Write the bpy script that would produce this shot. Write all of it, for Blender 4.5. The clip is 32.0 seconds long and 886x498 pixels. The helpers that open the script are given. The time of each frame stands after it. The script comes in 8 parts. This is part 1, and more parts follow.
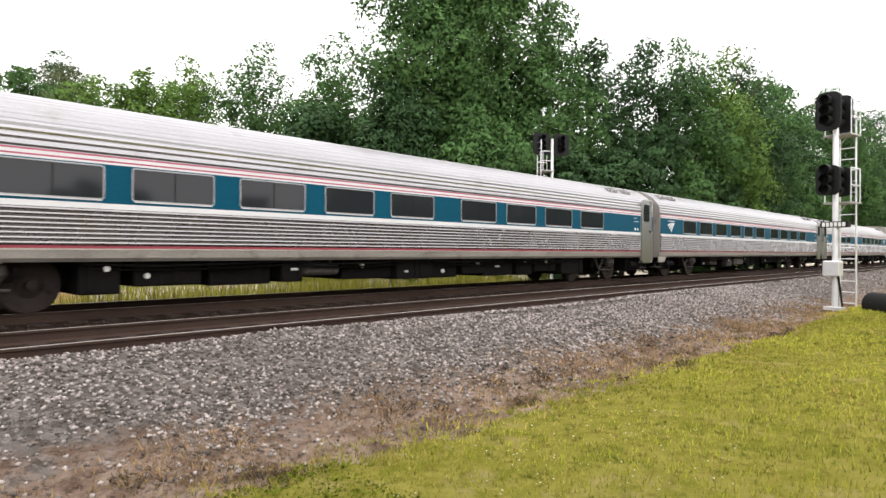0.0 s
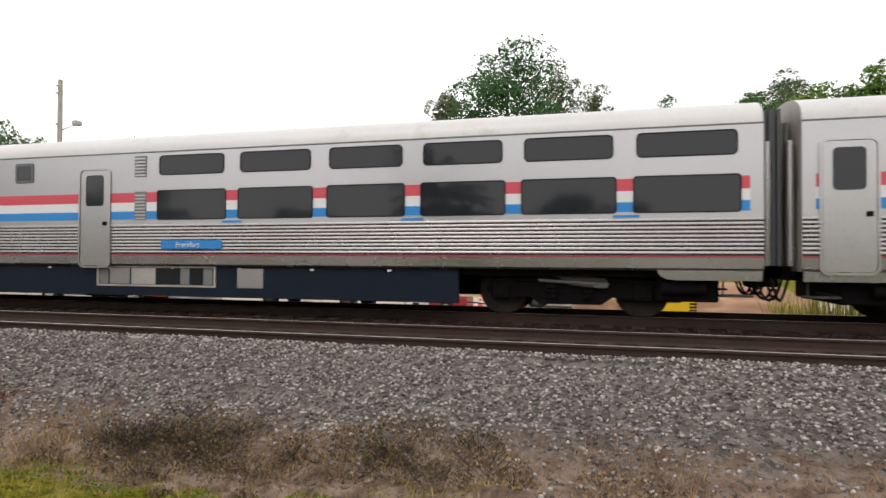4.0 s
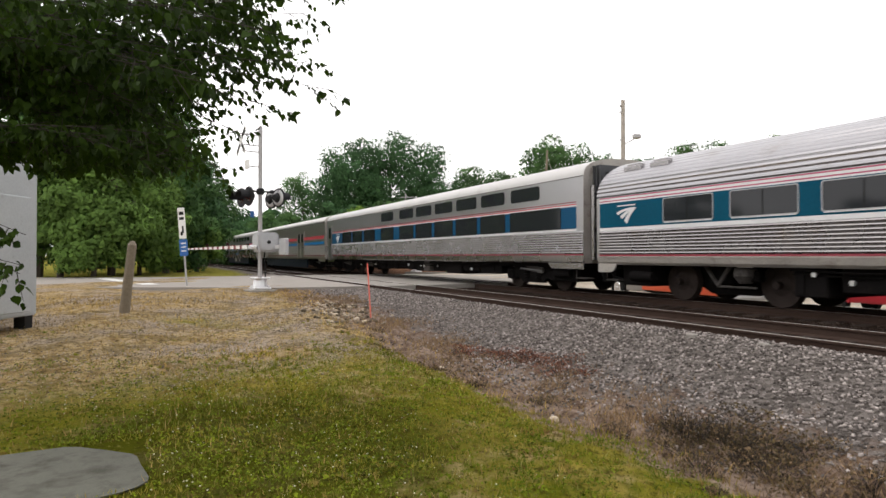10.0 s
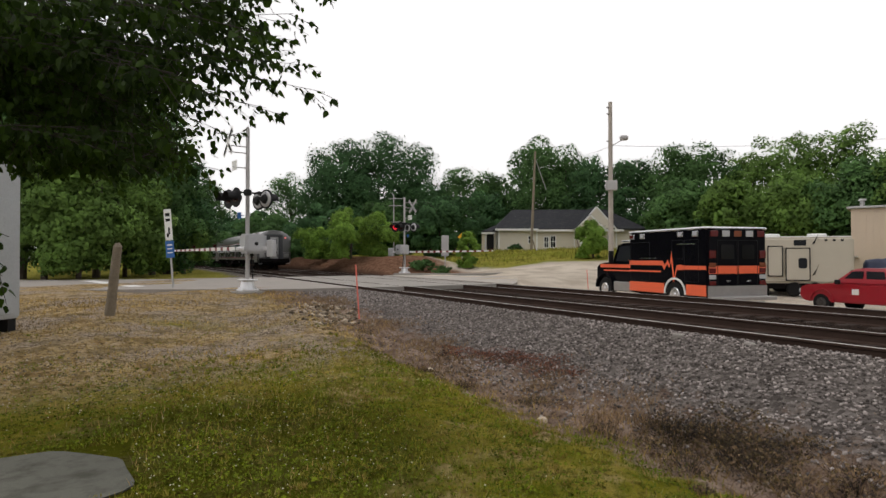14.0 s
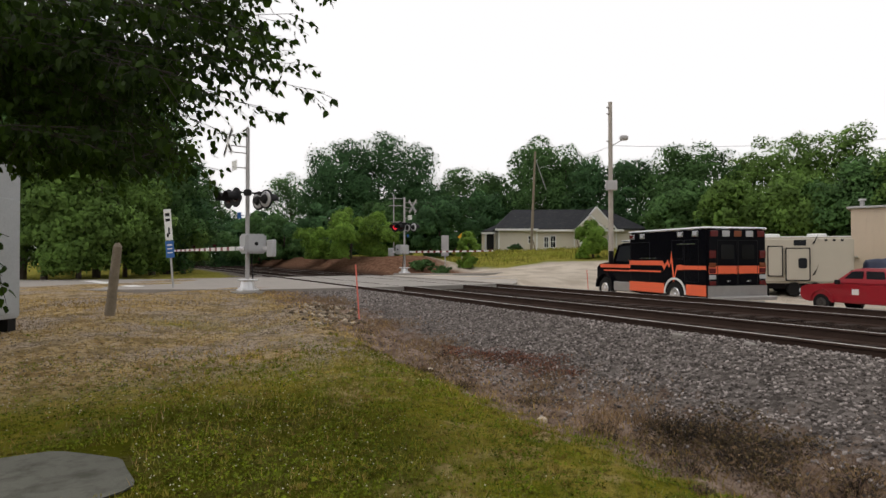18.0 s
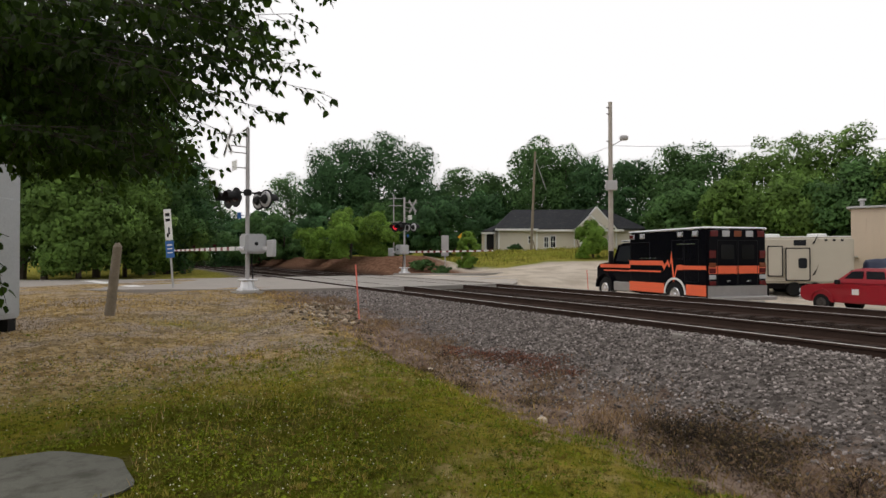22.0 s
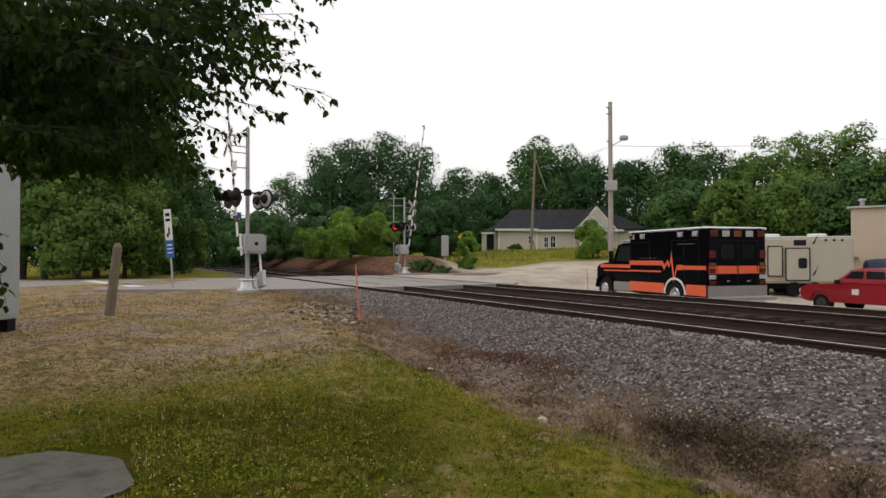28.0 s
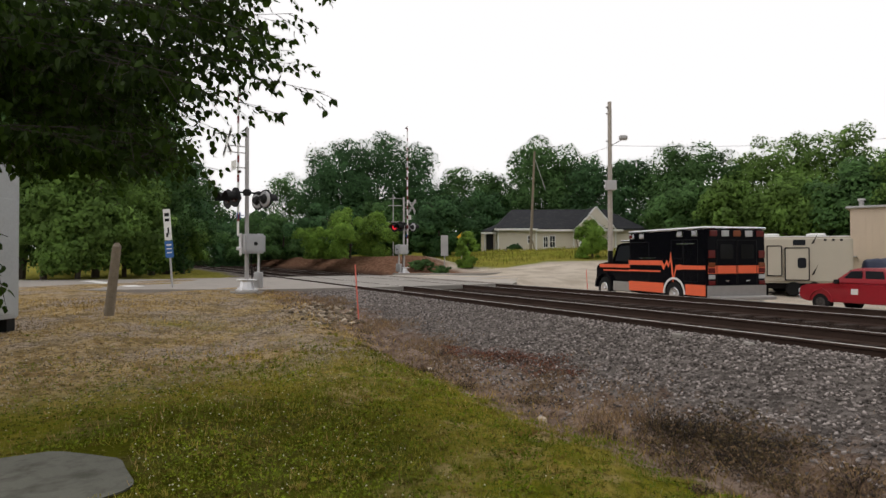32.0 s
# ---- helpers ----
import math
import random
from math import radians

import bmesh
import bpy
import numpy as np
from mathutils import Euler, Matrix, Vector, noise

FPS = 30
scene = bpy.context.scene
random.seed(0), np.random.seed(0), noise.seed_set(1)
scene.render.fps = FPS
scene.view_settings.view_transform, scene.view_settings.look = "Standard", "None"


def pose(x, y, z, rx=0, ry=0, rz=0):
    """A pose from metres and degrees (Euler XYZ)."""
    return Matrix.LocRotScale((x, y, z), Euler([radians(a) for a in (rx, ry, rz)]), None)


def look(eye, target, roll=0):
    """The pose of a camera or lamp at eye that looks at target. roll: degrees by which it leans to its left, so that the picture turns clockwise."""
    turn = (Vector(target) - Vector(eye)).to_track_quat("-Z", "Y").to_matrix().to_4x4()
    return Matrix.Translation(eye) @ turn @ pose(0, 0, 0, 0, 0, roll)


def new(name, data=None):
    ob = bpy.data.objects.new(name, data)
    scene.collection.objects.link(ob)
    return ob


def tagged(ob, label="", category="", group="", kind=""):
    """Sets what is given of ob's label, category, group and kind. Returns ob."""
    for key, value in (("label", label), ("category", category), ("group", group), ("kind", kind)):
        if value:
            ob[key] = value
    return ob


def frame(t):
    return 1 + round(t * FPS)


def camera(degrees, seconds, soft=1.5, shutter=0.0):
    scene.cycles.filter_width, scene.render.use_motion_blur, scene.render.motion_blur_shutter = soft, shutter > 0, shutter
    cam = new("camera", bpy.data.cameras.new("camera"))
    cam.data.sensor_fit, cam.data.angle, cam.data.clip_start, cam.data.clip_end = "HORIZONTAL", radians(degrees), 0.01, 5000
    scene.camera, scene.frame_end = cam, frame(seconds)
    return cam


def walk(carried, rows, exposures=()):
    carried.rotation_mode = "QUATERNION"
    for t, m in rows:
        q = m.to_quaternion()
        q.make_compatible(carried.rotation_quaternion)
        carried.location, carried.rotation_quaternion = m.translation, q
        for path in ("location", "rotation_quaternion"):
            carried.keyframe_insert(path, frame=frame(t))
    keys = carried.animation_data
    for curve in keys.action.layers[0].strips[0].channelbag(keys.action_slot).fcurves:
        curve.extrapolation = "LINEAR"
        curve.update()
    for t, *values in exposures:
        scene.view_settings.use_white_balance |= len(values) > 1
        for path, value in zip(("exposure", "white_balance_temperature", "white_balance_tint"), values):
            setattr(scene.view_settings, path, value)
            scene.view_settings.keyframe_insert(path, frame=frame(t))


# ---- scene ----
# ---------- camera and its walk ----------
EYE = (0.0, 0.0, 1.06)
PAN = [  # seconds, degrees to the left of +y, pitch up, roll
    (0, -45.95, 0.13, 0.36), (0.5, -39.38, 0.12, 0.37), (1, -31.02, 0.10, 0.28), (1.5, -25.04, 0.13, 0.36),
    (2, -23.06, 0.33, 0.31), (2.5, -17.11, 0.49, 0.46), (3, -5.14, 0.79, 0.37), (3.5, 4.16, 0.79, 0.52),
    (4, 15.27, 0.81, 0.25), (4.5, 23.86, 0.87, 0.17), (6.5, 46.86, 0.80, 0.04), (7, 50.53, 0.52, -0.26),
    (7.5, 52.37, 0.29, -0.13), (8, 54.00, 0.18, -0.22), (8.5, 56.00, 0.22, -0.08), (9, 59.16, 0.49, -0.07),
    (9.5, 62.33, 0.51, -0.06), (10, 63.61, 0.66, 0.00), (10.5, 63.35, 0.72, -0.07), (11, 62.58, 0.77, -0.12),
    (11.5, 62.55, 0.77, -0.12), (12.5, 62.54, 0.77, -0.12), (30.6, 62.53, 0.77, -0.12), (31.0, 62.39, 0.50, -0.20),
    (31.4, 62.45, 0.74, -0.13), (32, 62.48, 0.76, -0.14)]
cam = camera(71.47, 32.0, soft=1.5, shutter=0.06)
walk(cam, [(t, pose(*EYE, 90 + p, 0, yaw) @ pose(0, 0, 0, 0, 0, roll)) for t, yaw, p, roll in PAN],
     exposures=[(0, 0.24), (1, 0.14), (2, -0.06), (3, -0.08), (4, -0.30), (7, -0.32), (9, -0.28), (12.4, -0.35), (13.2, -0.52), (14.2, -0.92), (17, -0.92), (32, -0.92)])

# ---------- world and sun ----------
world = bpy.data.worlds.new("sky")
scene.world = world
world.use_nodes = True
wn = world.node_tree.nodes
bg = wn["Background"]
sky = wn.new("ShaderNodeTexSky")
sky.sky_type, sky.sun_disc = "NISHITA", False
sky.sun_elevation, sky.sun_rotation = radians(50), radians(200)
sky.air_density, sky.dust_density, sky.ozone_density = 1.0, 5.0, 1.0
soften = wn.new("ShaderNodeMix")
soften.data_type, soften.inputs[0].default_value = "RGBA", 0.9
soften.inputs[7].default_value = (16.3, 15.9, 15.85, 1)
world.node_tree.links.new(sky.outputs[0], soften.inputs[6])
world.node_tree.links.new(soften.outputs[2], bg.inputs[0])
bg.inputs[1].default_value = 0.13
sun = new("sun", bpy.data.lights.new("sun", "SUN"))
sun.data.energy, sun.data.angle, sun.data.color = 0.6, radians(25), (1.0, 0.96, 0.9)
sun.matrix_world = look((-8, -20, 30), (0, 0, 0))

# ---------- mesh helpers ----------
def mesh_of(name, verts, faces, mats, slots=None, smooth=False):
    me = bpy.data.meshes.new(name)
    me.from_pydata([tuple(v) for v in verts], [], [tuple(f) for f in faces])
    for m in (mats if isinstance(mats, (list, tuple)) else [mats]):
        me.materials.append(m)
    if slots is not None:
        me.polygons.foreach_set("material_index", slots)
    if smooth:
        me.polygons.foreach_set("use_smooth", [True] * len(me.polygons))
    me.update()
    return me


def part(name, bm, material, parent=None, label="", smooth=False, m=None):
    """Link a bmesh as one mesh object under a thing or a part."""
    me = bpy.data.meshes.new(name)
    bm.to_mesh(me)
    bm.free()
    for mat in (material if isinstance(material, (list, tuple)) else [material]):
        me.materials.append(mat)
    if smooth:
        me.polygons.foreach_set("use_smooth", [True] * len(me.polygons))
    ob = new(name, me)
    if m is not None:
        ob.matrix_basis = m
    if parent is not None:
        ob.parent = parent
    if label:
        ob["label"] = label
    return ob


def share(name, me, parent, m=None, label=""):
    """One more object on a mesh that is already there."""
    ob = new(name, me)
    if m is not None:
        ob.matrix_basis = m
    ob.parent = parent
    if label:
        ob["label"] = label
    return ob


def empty(name, m, label, category, group="", kind=""):
    ob = new(name)
    ob.matrix_basis = m
    return tagged(ob, label, category, group, kind)


def box(bm, x0, x1, y0, y1, z0, z1, bevel=0.0, m=None, seg=1):
    r = bmesh.ops.create_cube(bm, size=1.0)
    vs = r["verts"]
    bmesh.ops.transform(bm, verts=vs, matrix=Matrix.Translation(((x0 + x1) / 2, (y0 + y1) / 2, (z0 + z1) / 2)) @ Matrix.Diagonal((x1 - x0, y1 - y0, z1 - z0, 1)))
    if bevel:
        es = list({e for v in vs for e in v.link_edges})
        out = bmesh.ops.bevel(bm, geom=es, offset=bevel, segments=seg, affect="EDGES", clamp_overlap=True)
        vs = list({v for f in out["faces"] for v in f.verts} | {v for v in vs if v.is_valid})
    if m is not None:
        bmesh.ops.transform(bm, verts=vs, matrix=m)
    return vs


def cyl(bm, p, q, r0, r1=None, seg=12, caps=True):
    """A tapered rod from p to q."""
    p, q = Vector(p), Vector(q)
    d = q - p
    m = Matrix.Translation((p + q) / 2) @ d.to_track_quat("Z", "Y").to_matrix().to_4x4()
    return bmesh.ops.create_cone(bm, cap_ends=caps, segments=seg, radius1=r0, radius2=r0 if r1 is None else r1, depth=d.length, matrix=m)["verts"]


def tube(bm, pts, r, seg=6):
    """One bent rod through the points."""
    pts = [Vector(p) for p in pts]
    rows = []
    for i, p in enumerate(pts):
        d = (pts[min(i + 1, len(pts) - 1)] - pts[max(i - 1, 0)]).normalized()
        u = d.cross(Vector((0, 0, 1)) if abs(d.z) < 0.9 else Vector((1, 0, 0))).normalized()
        w = d.cross(u)
        if rows and u.dot(last) < 0:
            u, w = -u, -w
        last = u
        rows.append([bm.verts.new(p + (u * math.cos(6.2832 * k / seg) + w * math.sin(6.2832 * k / seg)) * r) for k in range(seg)])
    for a, b in zip(rows, rows[1:]):
        for k in range(seg):
            bm.faces.new((a[k], a[(k + 1) % seg], b[(k + 1) % seg], b[k]))


def bms():
    return bmesh.new()


def rounded(x0, x1, z0, z1, r, n=4):
    """The outline of a rounded rectangle in x and z."""
    pts = []
    for cx, cz, a0 in ((x1 - r, z1 - r, 0), (x0 + r, z1 - r, 90), (x0 + r, z0 + r, 180), (x1 - r, z0 + r, 270)):
        for i in range(n + 1):
            a = radians(a0 + 90 * i / n)
            pts.append((cx + r * math.cos(a), cz + r * math.sin(a)))
    return pts


def slab(bm, outline, y0, y1):
    """A plate with that outline in x and z, from y0 (front) to y1."""
    a = [bm.verts.new((x, y0, z)) for x, z in outline]
    b = [bm.verts.new((x, y1, z)) for x, z in outline]
    bm.faces.new(a[::-1]) if y0 < y1 else bm.faces.new(a)
    bm.faces.new(b) if y0 < y1 else bm.faces.new(b[::-1])
    n = len(a)
    for i in range(n):
        bm.faces.new((a[i], a[(i + 1) % n], b[(i + 1) % n], b[i]))
    bmesh.ops.recalc_face_normals(bm, faces=bm.faces)


def ring(bm, outer, inner, y0, y1):
    """A frame between two outlines with as many points, from y0 to y1."""
    n = len(outer)
    rows = [[bm.verts.new((x, y, z)) for x, z in o] for o, y in ((outer, y0), (inner, y0), (inner, y1), (outer, y1))]
    for k in range(4):
        a, b = rows[k], rows[(k + 1) % 4]
        for i in range(n):
            bm.faces.new((a[i], a[(i + 1) % n], b[(i + 1) % n], b[i]))
    bmesh.ops.recalc_face_normals(bm, faces=bm.faces)

# ---------- materials ----------
def nodes_of(name):
    m = bpy.data.materials.new(name)
    m.use_nodes = True
    nt = m.node_tree
    return m, nt, nt.nodes["Principled BSDF"]


def add(nt, kind, **values):
    n = nt.nodes.new(kind)
    for k, v in values.items():
        n.inputs[k.replace("_", " ")].default_value = v
    return n


def paint(name, colour, rough=0.5, metal=0.0, spread=0.12, scale=3.0, grain=40.0, bump=0.1, dirt=None, dirt_at=0.6, coat=0.0, spec=0.5, each=0.0):
    """Colour with broad stains and fine grain, in metres of the object."""
    m, nt, b = nodes_of(name)
    co = nt.nodes.new("ShaderNodeTexCoord")
    big = add(nt, "ShaderNodeTexNoise", Scale=scale, Detail=5.0, Roughness=0.6)
    fine = add(nt, "ShaderNodeTexNoise", Scale=grain, Detail=3.0, Roughness=0.6)
    for n in (big, fine):
        nt.links.new(co.outputs["Object"], n.inputs["Vector"])
    mix = nt.nodes.new("ShaderNodeMix")
    mix.data_type = "RGBA"
    lo = [c * (1 - spread) for c in colour]
    hi = [min(1, c * (1 + spread)) for c in colour]
    mix.inputs[6].default_value, mix.inputs[7].default_value = (*lo, 1), (*hi, 1)
    half = add(nt, "ShaderNodeMath")
    half.operation = "MULTIPLY_ADD"
    half.inputs[1].default_value, half.inputs[2].default_value = 0.5, 0.0
    nt.links.new(fine.outputs[0], half.inputs[0])
    tot = add(nt, "ShaderNodeMath")
    tot.operation = "MULTIPLY_ADD"
    tot.inputs[1].default_value = 0.5
    nt.links.new(big.outputs[0], tot.inputs[0])
    nt.links.new(half.outputs[0], tot.inputs[2])
    ramp = add(nt, "ShaderNodeMapRange")
    ramp.inputs[1].default_value, ramp.inputs[2].default_value = 0.3, 0.7
    nt.links.new(tot.outputs[0], ramp.inputs[0])
    nt.links.new(ramp.outputs[0], mix.inputs[0])
    out = mix.outputs[2]
    if dirt:
        d = add(nt, "ShaderNodeTexNoise", Scale=scale * 1.7, Detail=7.0, Roughness=0.7)
        nt.links.new(co.outputs["Object"], d.inputs["Vector"])
        r2 = add(nt, "ShaderNodeMapRange")
        r2.inputs[1].default_value, r2.inputs[2].default_value = dirt_at, dirt_at + 0.18
        nt.links.new(d.outputs[0], r2.inputs[0])
        mx = nt.nodes.new("ShaderNodeMix")
        mx.data_type = "RGBA"
        mx.inputs[7].default_value = (*dirt, 1)
        nt.links.new(r2.outputs[0], mx.inputs[0])
        nt.links.new(out, mx.inputs[6])
        out = mx.outputs[2]
    if each:
        oi = nt.nodes.new("ShaderNodeObjectInfo")
        hsv = nt.nodes.new("ShaderNodeHueSaturation")
        r3 = add(nt, "ShaderNodeMapRange")
        r3.inputs[3].default_value, r3.inputs[4].default_value = 1 - each, 1 + each
        nt.links.new(oi.outputs["Random"], r3.inputs[0])
        nt.links.new(r3.outputs[0], hsv.inputs["Value"])
        nt.links.new(out, hsv.inputs["Color"])
        out = hsv.outputs[0]
    nt.links.new(out, b.inputs["Base Color"])
    rr = add(nt, "ShaderNodeMapRange")
    rr.inputs[3].default_value, rr.inputs[4].default_value = max(0.02, rough * 0.85), min(1, rough * 1.15)
    nt.links.new(big.outputs[0], rr.inputs[0])
    nt.links.new(rr.outputs[0], b.inputs["Roughness"])
    b.inputs["Metallic"].default_value = metal
    b.inputs["Specular IOR Level"].default_value = spec
    b.inputs["Coat Weight"].default_value = coat
    if bump:
        bp = add(nt, "ShaderNodeBump", Strength=bump, Distance=0.01)
        nt.links.new(fine.outputs[0], bp.inputs["Height"])
        nt.links.new(bp.outputs[0], b.inputs["Normal"])
    return m


def leafy(name, colour, spread=0.26, rough=0.6, through_light=0.25, spec=0.08):
    """Leaves: each island its own green, some light passing through."""
    m, nt, b = nodes_of(name)
    geo = nt.nodes.new("ShaderNodeNewGeometry")
    ramp = nt.nodes.new("ShaderNodeMix")
    ramp.data_type = "RGBA"
    ramp.inputs[6].default_value = (*[c * (1 - spread) for c in colour], 1)
    ramp.inputs[7].default_value = (colour[0] * (1 + 1.15 * spread), colour[1] * (1 + spread), colour[2] * (1 + 0.4 * spread), 1)
    nt.links.new(geo.outputs["Random Per Island"], ramp.inputs[0])
    co = nt.nodes.new("ShaderNodeTexCoord")
    nz = add(nt, "ShaderNodeTexNoise", Scale=0.45, Detail=3.0)
    nt.links.new(co.outputs["Object"], nz.inputs["Vector"])
    hsv = nt.nodes.new("ShaderNodeHueSaturation")
    rg = add(nt, "ShaderNodeMapRange")
    rg.inputs[1].default_value, rg.inputs[2].default_value, rg.inputs[3].default_value, rg.inputs[4].default_value = 0.32, 0.68, 0.58, 1.38
    nt.links.new(nz.outputs[0], rg.inputs[0])
    nt.links.new(rg.outputs[0], hsv.inputs["Value"])
    nt.links.new(ramp.outputs[2], hsv.inputs["Color"])
    nt.links.new(hsv.outputs[0], b.inputs["Base Color"])
    b.inputs["Roughness"].default_value = rough
    b.inputs["Specular IOR Level"].default_value = spec
    tr = nt.nodes.new("ShaderNodeBsdfTranslucent")
    nt.links.new(hsv.outputs[0], tr.inputs["Color"])
    mx = add(nt, "ShaderNodeMixShader")
    mx.inputs[0].default_value = through_light
    nt.links.new(b.outputs[0], mx.inputs[1])
    nt.links.new(tr.outputs[0], mx.inputs[2])
    nt.links.new(mx.outputs[0], nt.nodes["Material Output"].inputs[0])
    return m


def pane_glass(name, tint=(0.02, 0.022, 0.026), rough=0.06):
    m, nt, b = nodes_of(name)
    b.inputs["Base Color"].default_value = (*tint, 1)
    b.inputs["Roughness"].default_value = rough
    b.inputs["Specular IOR Level"].default_value = 0.36
    co = nt.nodes.new("ShaderNodeTexCoord")
    nz = add(nt, "ShaderNodeTexNoise", Scale=1.2, Detail=2.0)
    nt.links.new(co.outputs["Object"], nz.inputs["Vector"])
    bp = add(nt, "ShaderNodeBump", Strength=0.008, Distance=0.05)
    nt.links.new(nz.outputs[0], bp.inputs["Height"])
    nt.links.new(bp.outputs[0], b.inputs["Normal"])
    return m


def glow(name, colour, power):
    m, nt, b = nodes_of(name)
    b.inputs["Base Color"].default_value = (*colour, 1)
    b.inputs["Emission Color"].default_value = (*colour, 1)
    b.inputs["Emission Strength"].default_value = power
    return m


STEEL = paint("stainless_steel", (0.315, 0.302, 0.302), 0.27, 0.95, 0.10, 0.7, 25, 0.0, dirt=(0.28, 0.245, 0.215), dirt_at=0.56)
ROOF_STEEL = paint("roof_steel", (0.385, 0.377, 0.392), 0.30, 0.92, 0.10, 0.6, 25, 0.0, dirt=(0.27, 0.25, 0.235), dirt_at=0.57)
ROOF_PALE = paint("pale_roof_coating", (0.50, 0.49, 0.48), 0.5, 0.3, 0.08, 0.5, 25, 0.02, dirt=(0.36, 0.34, 0.32), dirt_at=0.56)
BOGIE_GREY = paint("dusty_truck_iron", (0.075, 0.068, 0.064), 0.75, 0.1, 0.3, 5, 40, 0.15, dirt=(0.03, 0.026, 0.024), dirt_at=0.5, spec=0.2)
STEEL_SMOOTH = paint("brushed_steel", (0.44, 0.43, 0.435), 0.30, 0.92, 0.10, 0.8, 25, 0.0, dirt=(0.48, 0.46, 0.43), dirt_at=0.62)
STEEL_DIRTY = paint("dusty_steel", (0.42, 0.39, 0.36), 0.5, 0.55, 0.2, 1.1, 25, 0.03, dirt=(0.22, 0.19, 0.165), dirt_at=0.55)
DUSTY_SILVER = paint("dusty_silver", (0.43, 0.405, 0.38), 0.34, 0.85, 0.07, 0.5, 25, 0.0, dirt=(0.47, 0.43, 0.39), dirt_at=0.58)
SILVER = paint("silver_paint", (0.46, 0.453, 0.468), 0.33, 0.8, 0.06, 0.8, 30, 0.03, dirt=(0.42, 0.40, 0.38), dirt_at=0.62)
TEAL = paint("teal_band", (0.004, 0.070, 0.120), 0.5, 0, 0.14, 0.9, 20, 0.02, spec=0.06)
BLUE = paint("blue_stripe", (0.015, 0.21, 0.55), 0.35, 0, 0.08, 1, 30, 0.02)
NAVY = paint("navy_band", (0.006, 0.065, 0.140), 0.4, 0, 0.12, 1, 30, 0.02, spec=0.12)
PINK_LINE = paint("faded_crimson_line", (0.40, 0.055, 0.12), 0.45, 0, 0.1, 1, 30, 0.02)
RED = paint("red_stripe", (0.54, 0.06, 0.085), 0.4, 0, 0.08, 1, 30, 0.02)
DULL_RED = paint("dull_red_line", (0.27, 0.04, 0.06), 0.45, 0, 0.15, 1, 30, 0.02)
WHITE = paint("white_line", (0.66, 0.66, 0.67), 0.45, 0, 0.05, 1, 30, 0.02)
BLACK_IRON = paint("black_iron", (0.009, 0.008, 0.008), 0.85, 0.0, 0.3, 4, 30, 0.2, dirt=(0.018, 0.014, 0.012), dirt_at=0.55, spec=0.05)
WHEEL_IRON = paint("brown_wheel_iron", (0.040, 0.030, 0.027), 0.7, 0.1, 0.25, 3, 30, 0.1, dirt=(0.018, 0.014, 0.012), dirt_at=0.5, spec=0.15)
DARK_SKIRT = paint("dark_blue_skirt", (0.010, 0.016, 0.026), 0.5, 0, 0.2, 2, 30, 0.05, spec=0.12)
RUBBER = paint("black_rubber", (0.012, 0.012, 0.012), 0.75, 0, 0.2, 5, 60, 0.15, spec=0.15)
GREY_DIAPHRAGM = paint("grey_diaphragm", (0.17, 0.165, 0.16), 0.6, 0.1, 0.2, 2, 30, 0.1)
GLASS = pane_glass("dark_glass")
TINTED = paint("tinted_pane", (0.004, 0.004, 0.005), 0.12, 0, 0.1, 2, 20, 0.0, spec=0.2)
DARK_DIAPHRAGM = paint("dark_diaphragm", (0.060, 0.062, 0.068), 0.5, 0.2, 0.2, 2, 30, 0.1)
END_STEEL = paint("dull_end_steel", (0.195, 0.193, 0.195), 0.38, 0.75, 0.16, 1.6, 25, 0.02, dirt=(0.17, 0.16, 0.15), dirt_at=0.55)
MARKER = glow("marker_red", (1.0, 0.22, 0.20), 1.5)
RAIL_TOP = paint("polished_rail", (0.52, 0.48, 0.45), 0.5, 0.9, 0.1, 3, 60, 0.05)
RAIL_RUST = paint("rusty_rail", (0.052, 0.034, 0.027), 0.9, 0.0, 0.25, 3, 50, 0.3, spec=0.08)
TIE = paint("old_tie_wood", (0.042, 0.031, 0.026), 0.95, 0, 0.35, 3, 50, 0.5, each=0.25, spec=0.08)
ASPHALT = paint("grey_asphalt", (0.27, 0.243, 0.215), 0.9, 0, 0.15, 0.7, 60, 0.4, dirt=(0.20, 0.18, 0.16), dirt_at=0.55)
OLD_CONCRETE = paint("old_concrete", (0.128, 0.126, 0.104), 0.95, 0, 0.22, 2.2, 60, 0.6, dirt=(0.068, 0.068, 0.052), dirt_at=0.47, spec=0.2)
COACH_FRAME = paint("bright_window_frame", (0.38, 0.38, 0.39), 0.4, 0.5, 0.1, 3, 30, 0.02)
GATE_CASE = paint("weathered_silver_case", (0.50, 0.505, 0.52), 0.42, 0.55, 0.12, 3, 40, 0.05, dirt=(0.34, 0.34, 0.34), dirt_at=0.58)
WIN_FRAME = paint("window_frame_steel", (0.12, 0.122, 0.126), 0.45, 0.4, 0.1, 3, 30, 0.02)
CONCRETE = paint("concrete", (0.25, 0.23, 0.205), 0.85, 0, 0.12, 1.5, 50, 0.3, dirt=(0.2, 0.18, 0.16), dirt_at=0.62)
GALV = paint("galvanised", (0.40, 0.39, 0.385), 0.5, 0.4, 0.12, 4, 40, 0.05, dirt=(0.26, 0.25, 0.24), dirt_at=0.6)
ALU = paint("bright_aluminium", (0.78, 0.78, 0.80), 0.33, 0.6, 0.08, 4, 40, 0.05)
MATT_BLACK = paint("matt_black", (0.012, 0.012, 0.013), 0.6, 0, 0.2, 6, 40, 0.05, spec=0.2)
BARK = paint("bark", (0.075, 0.058, 0.045), 0.95, 0, 0.4, 4, 25, 0.9)
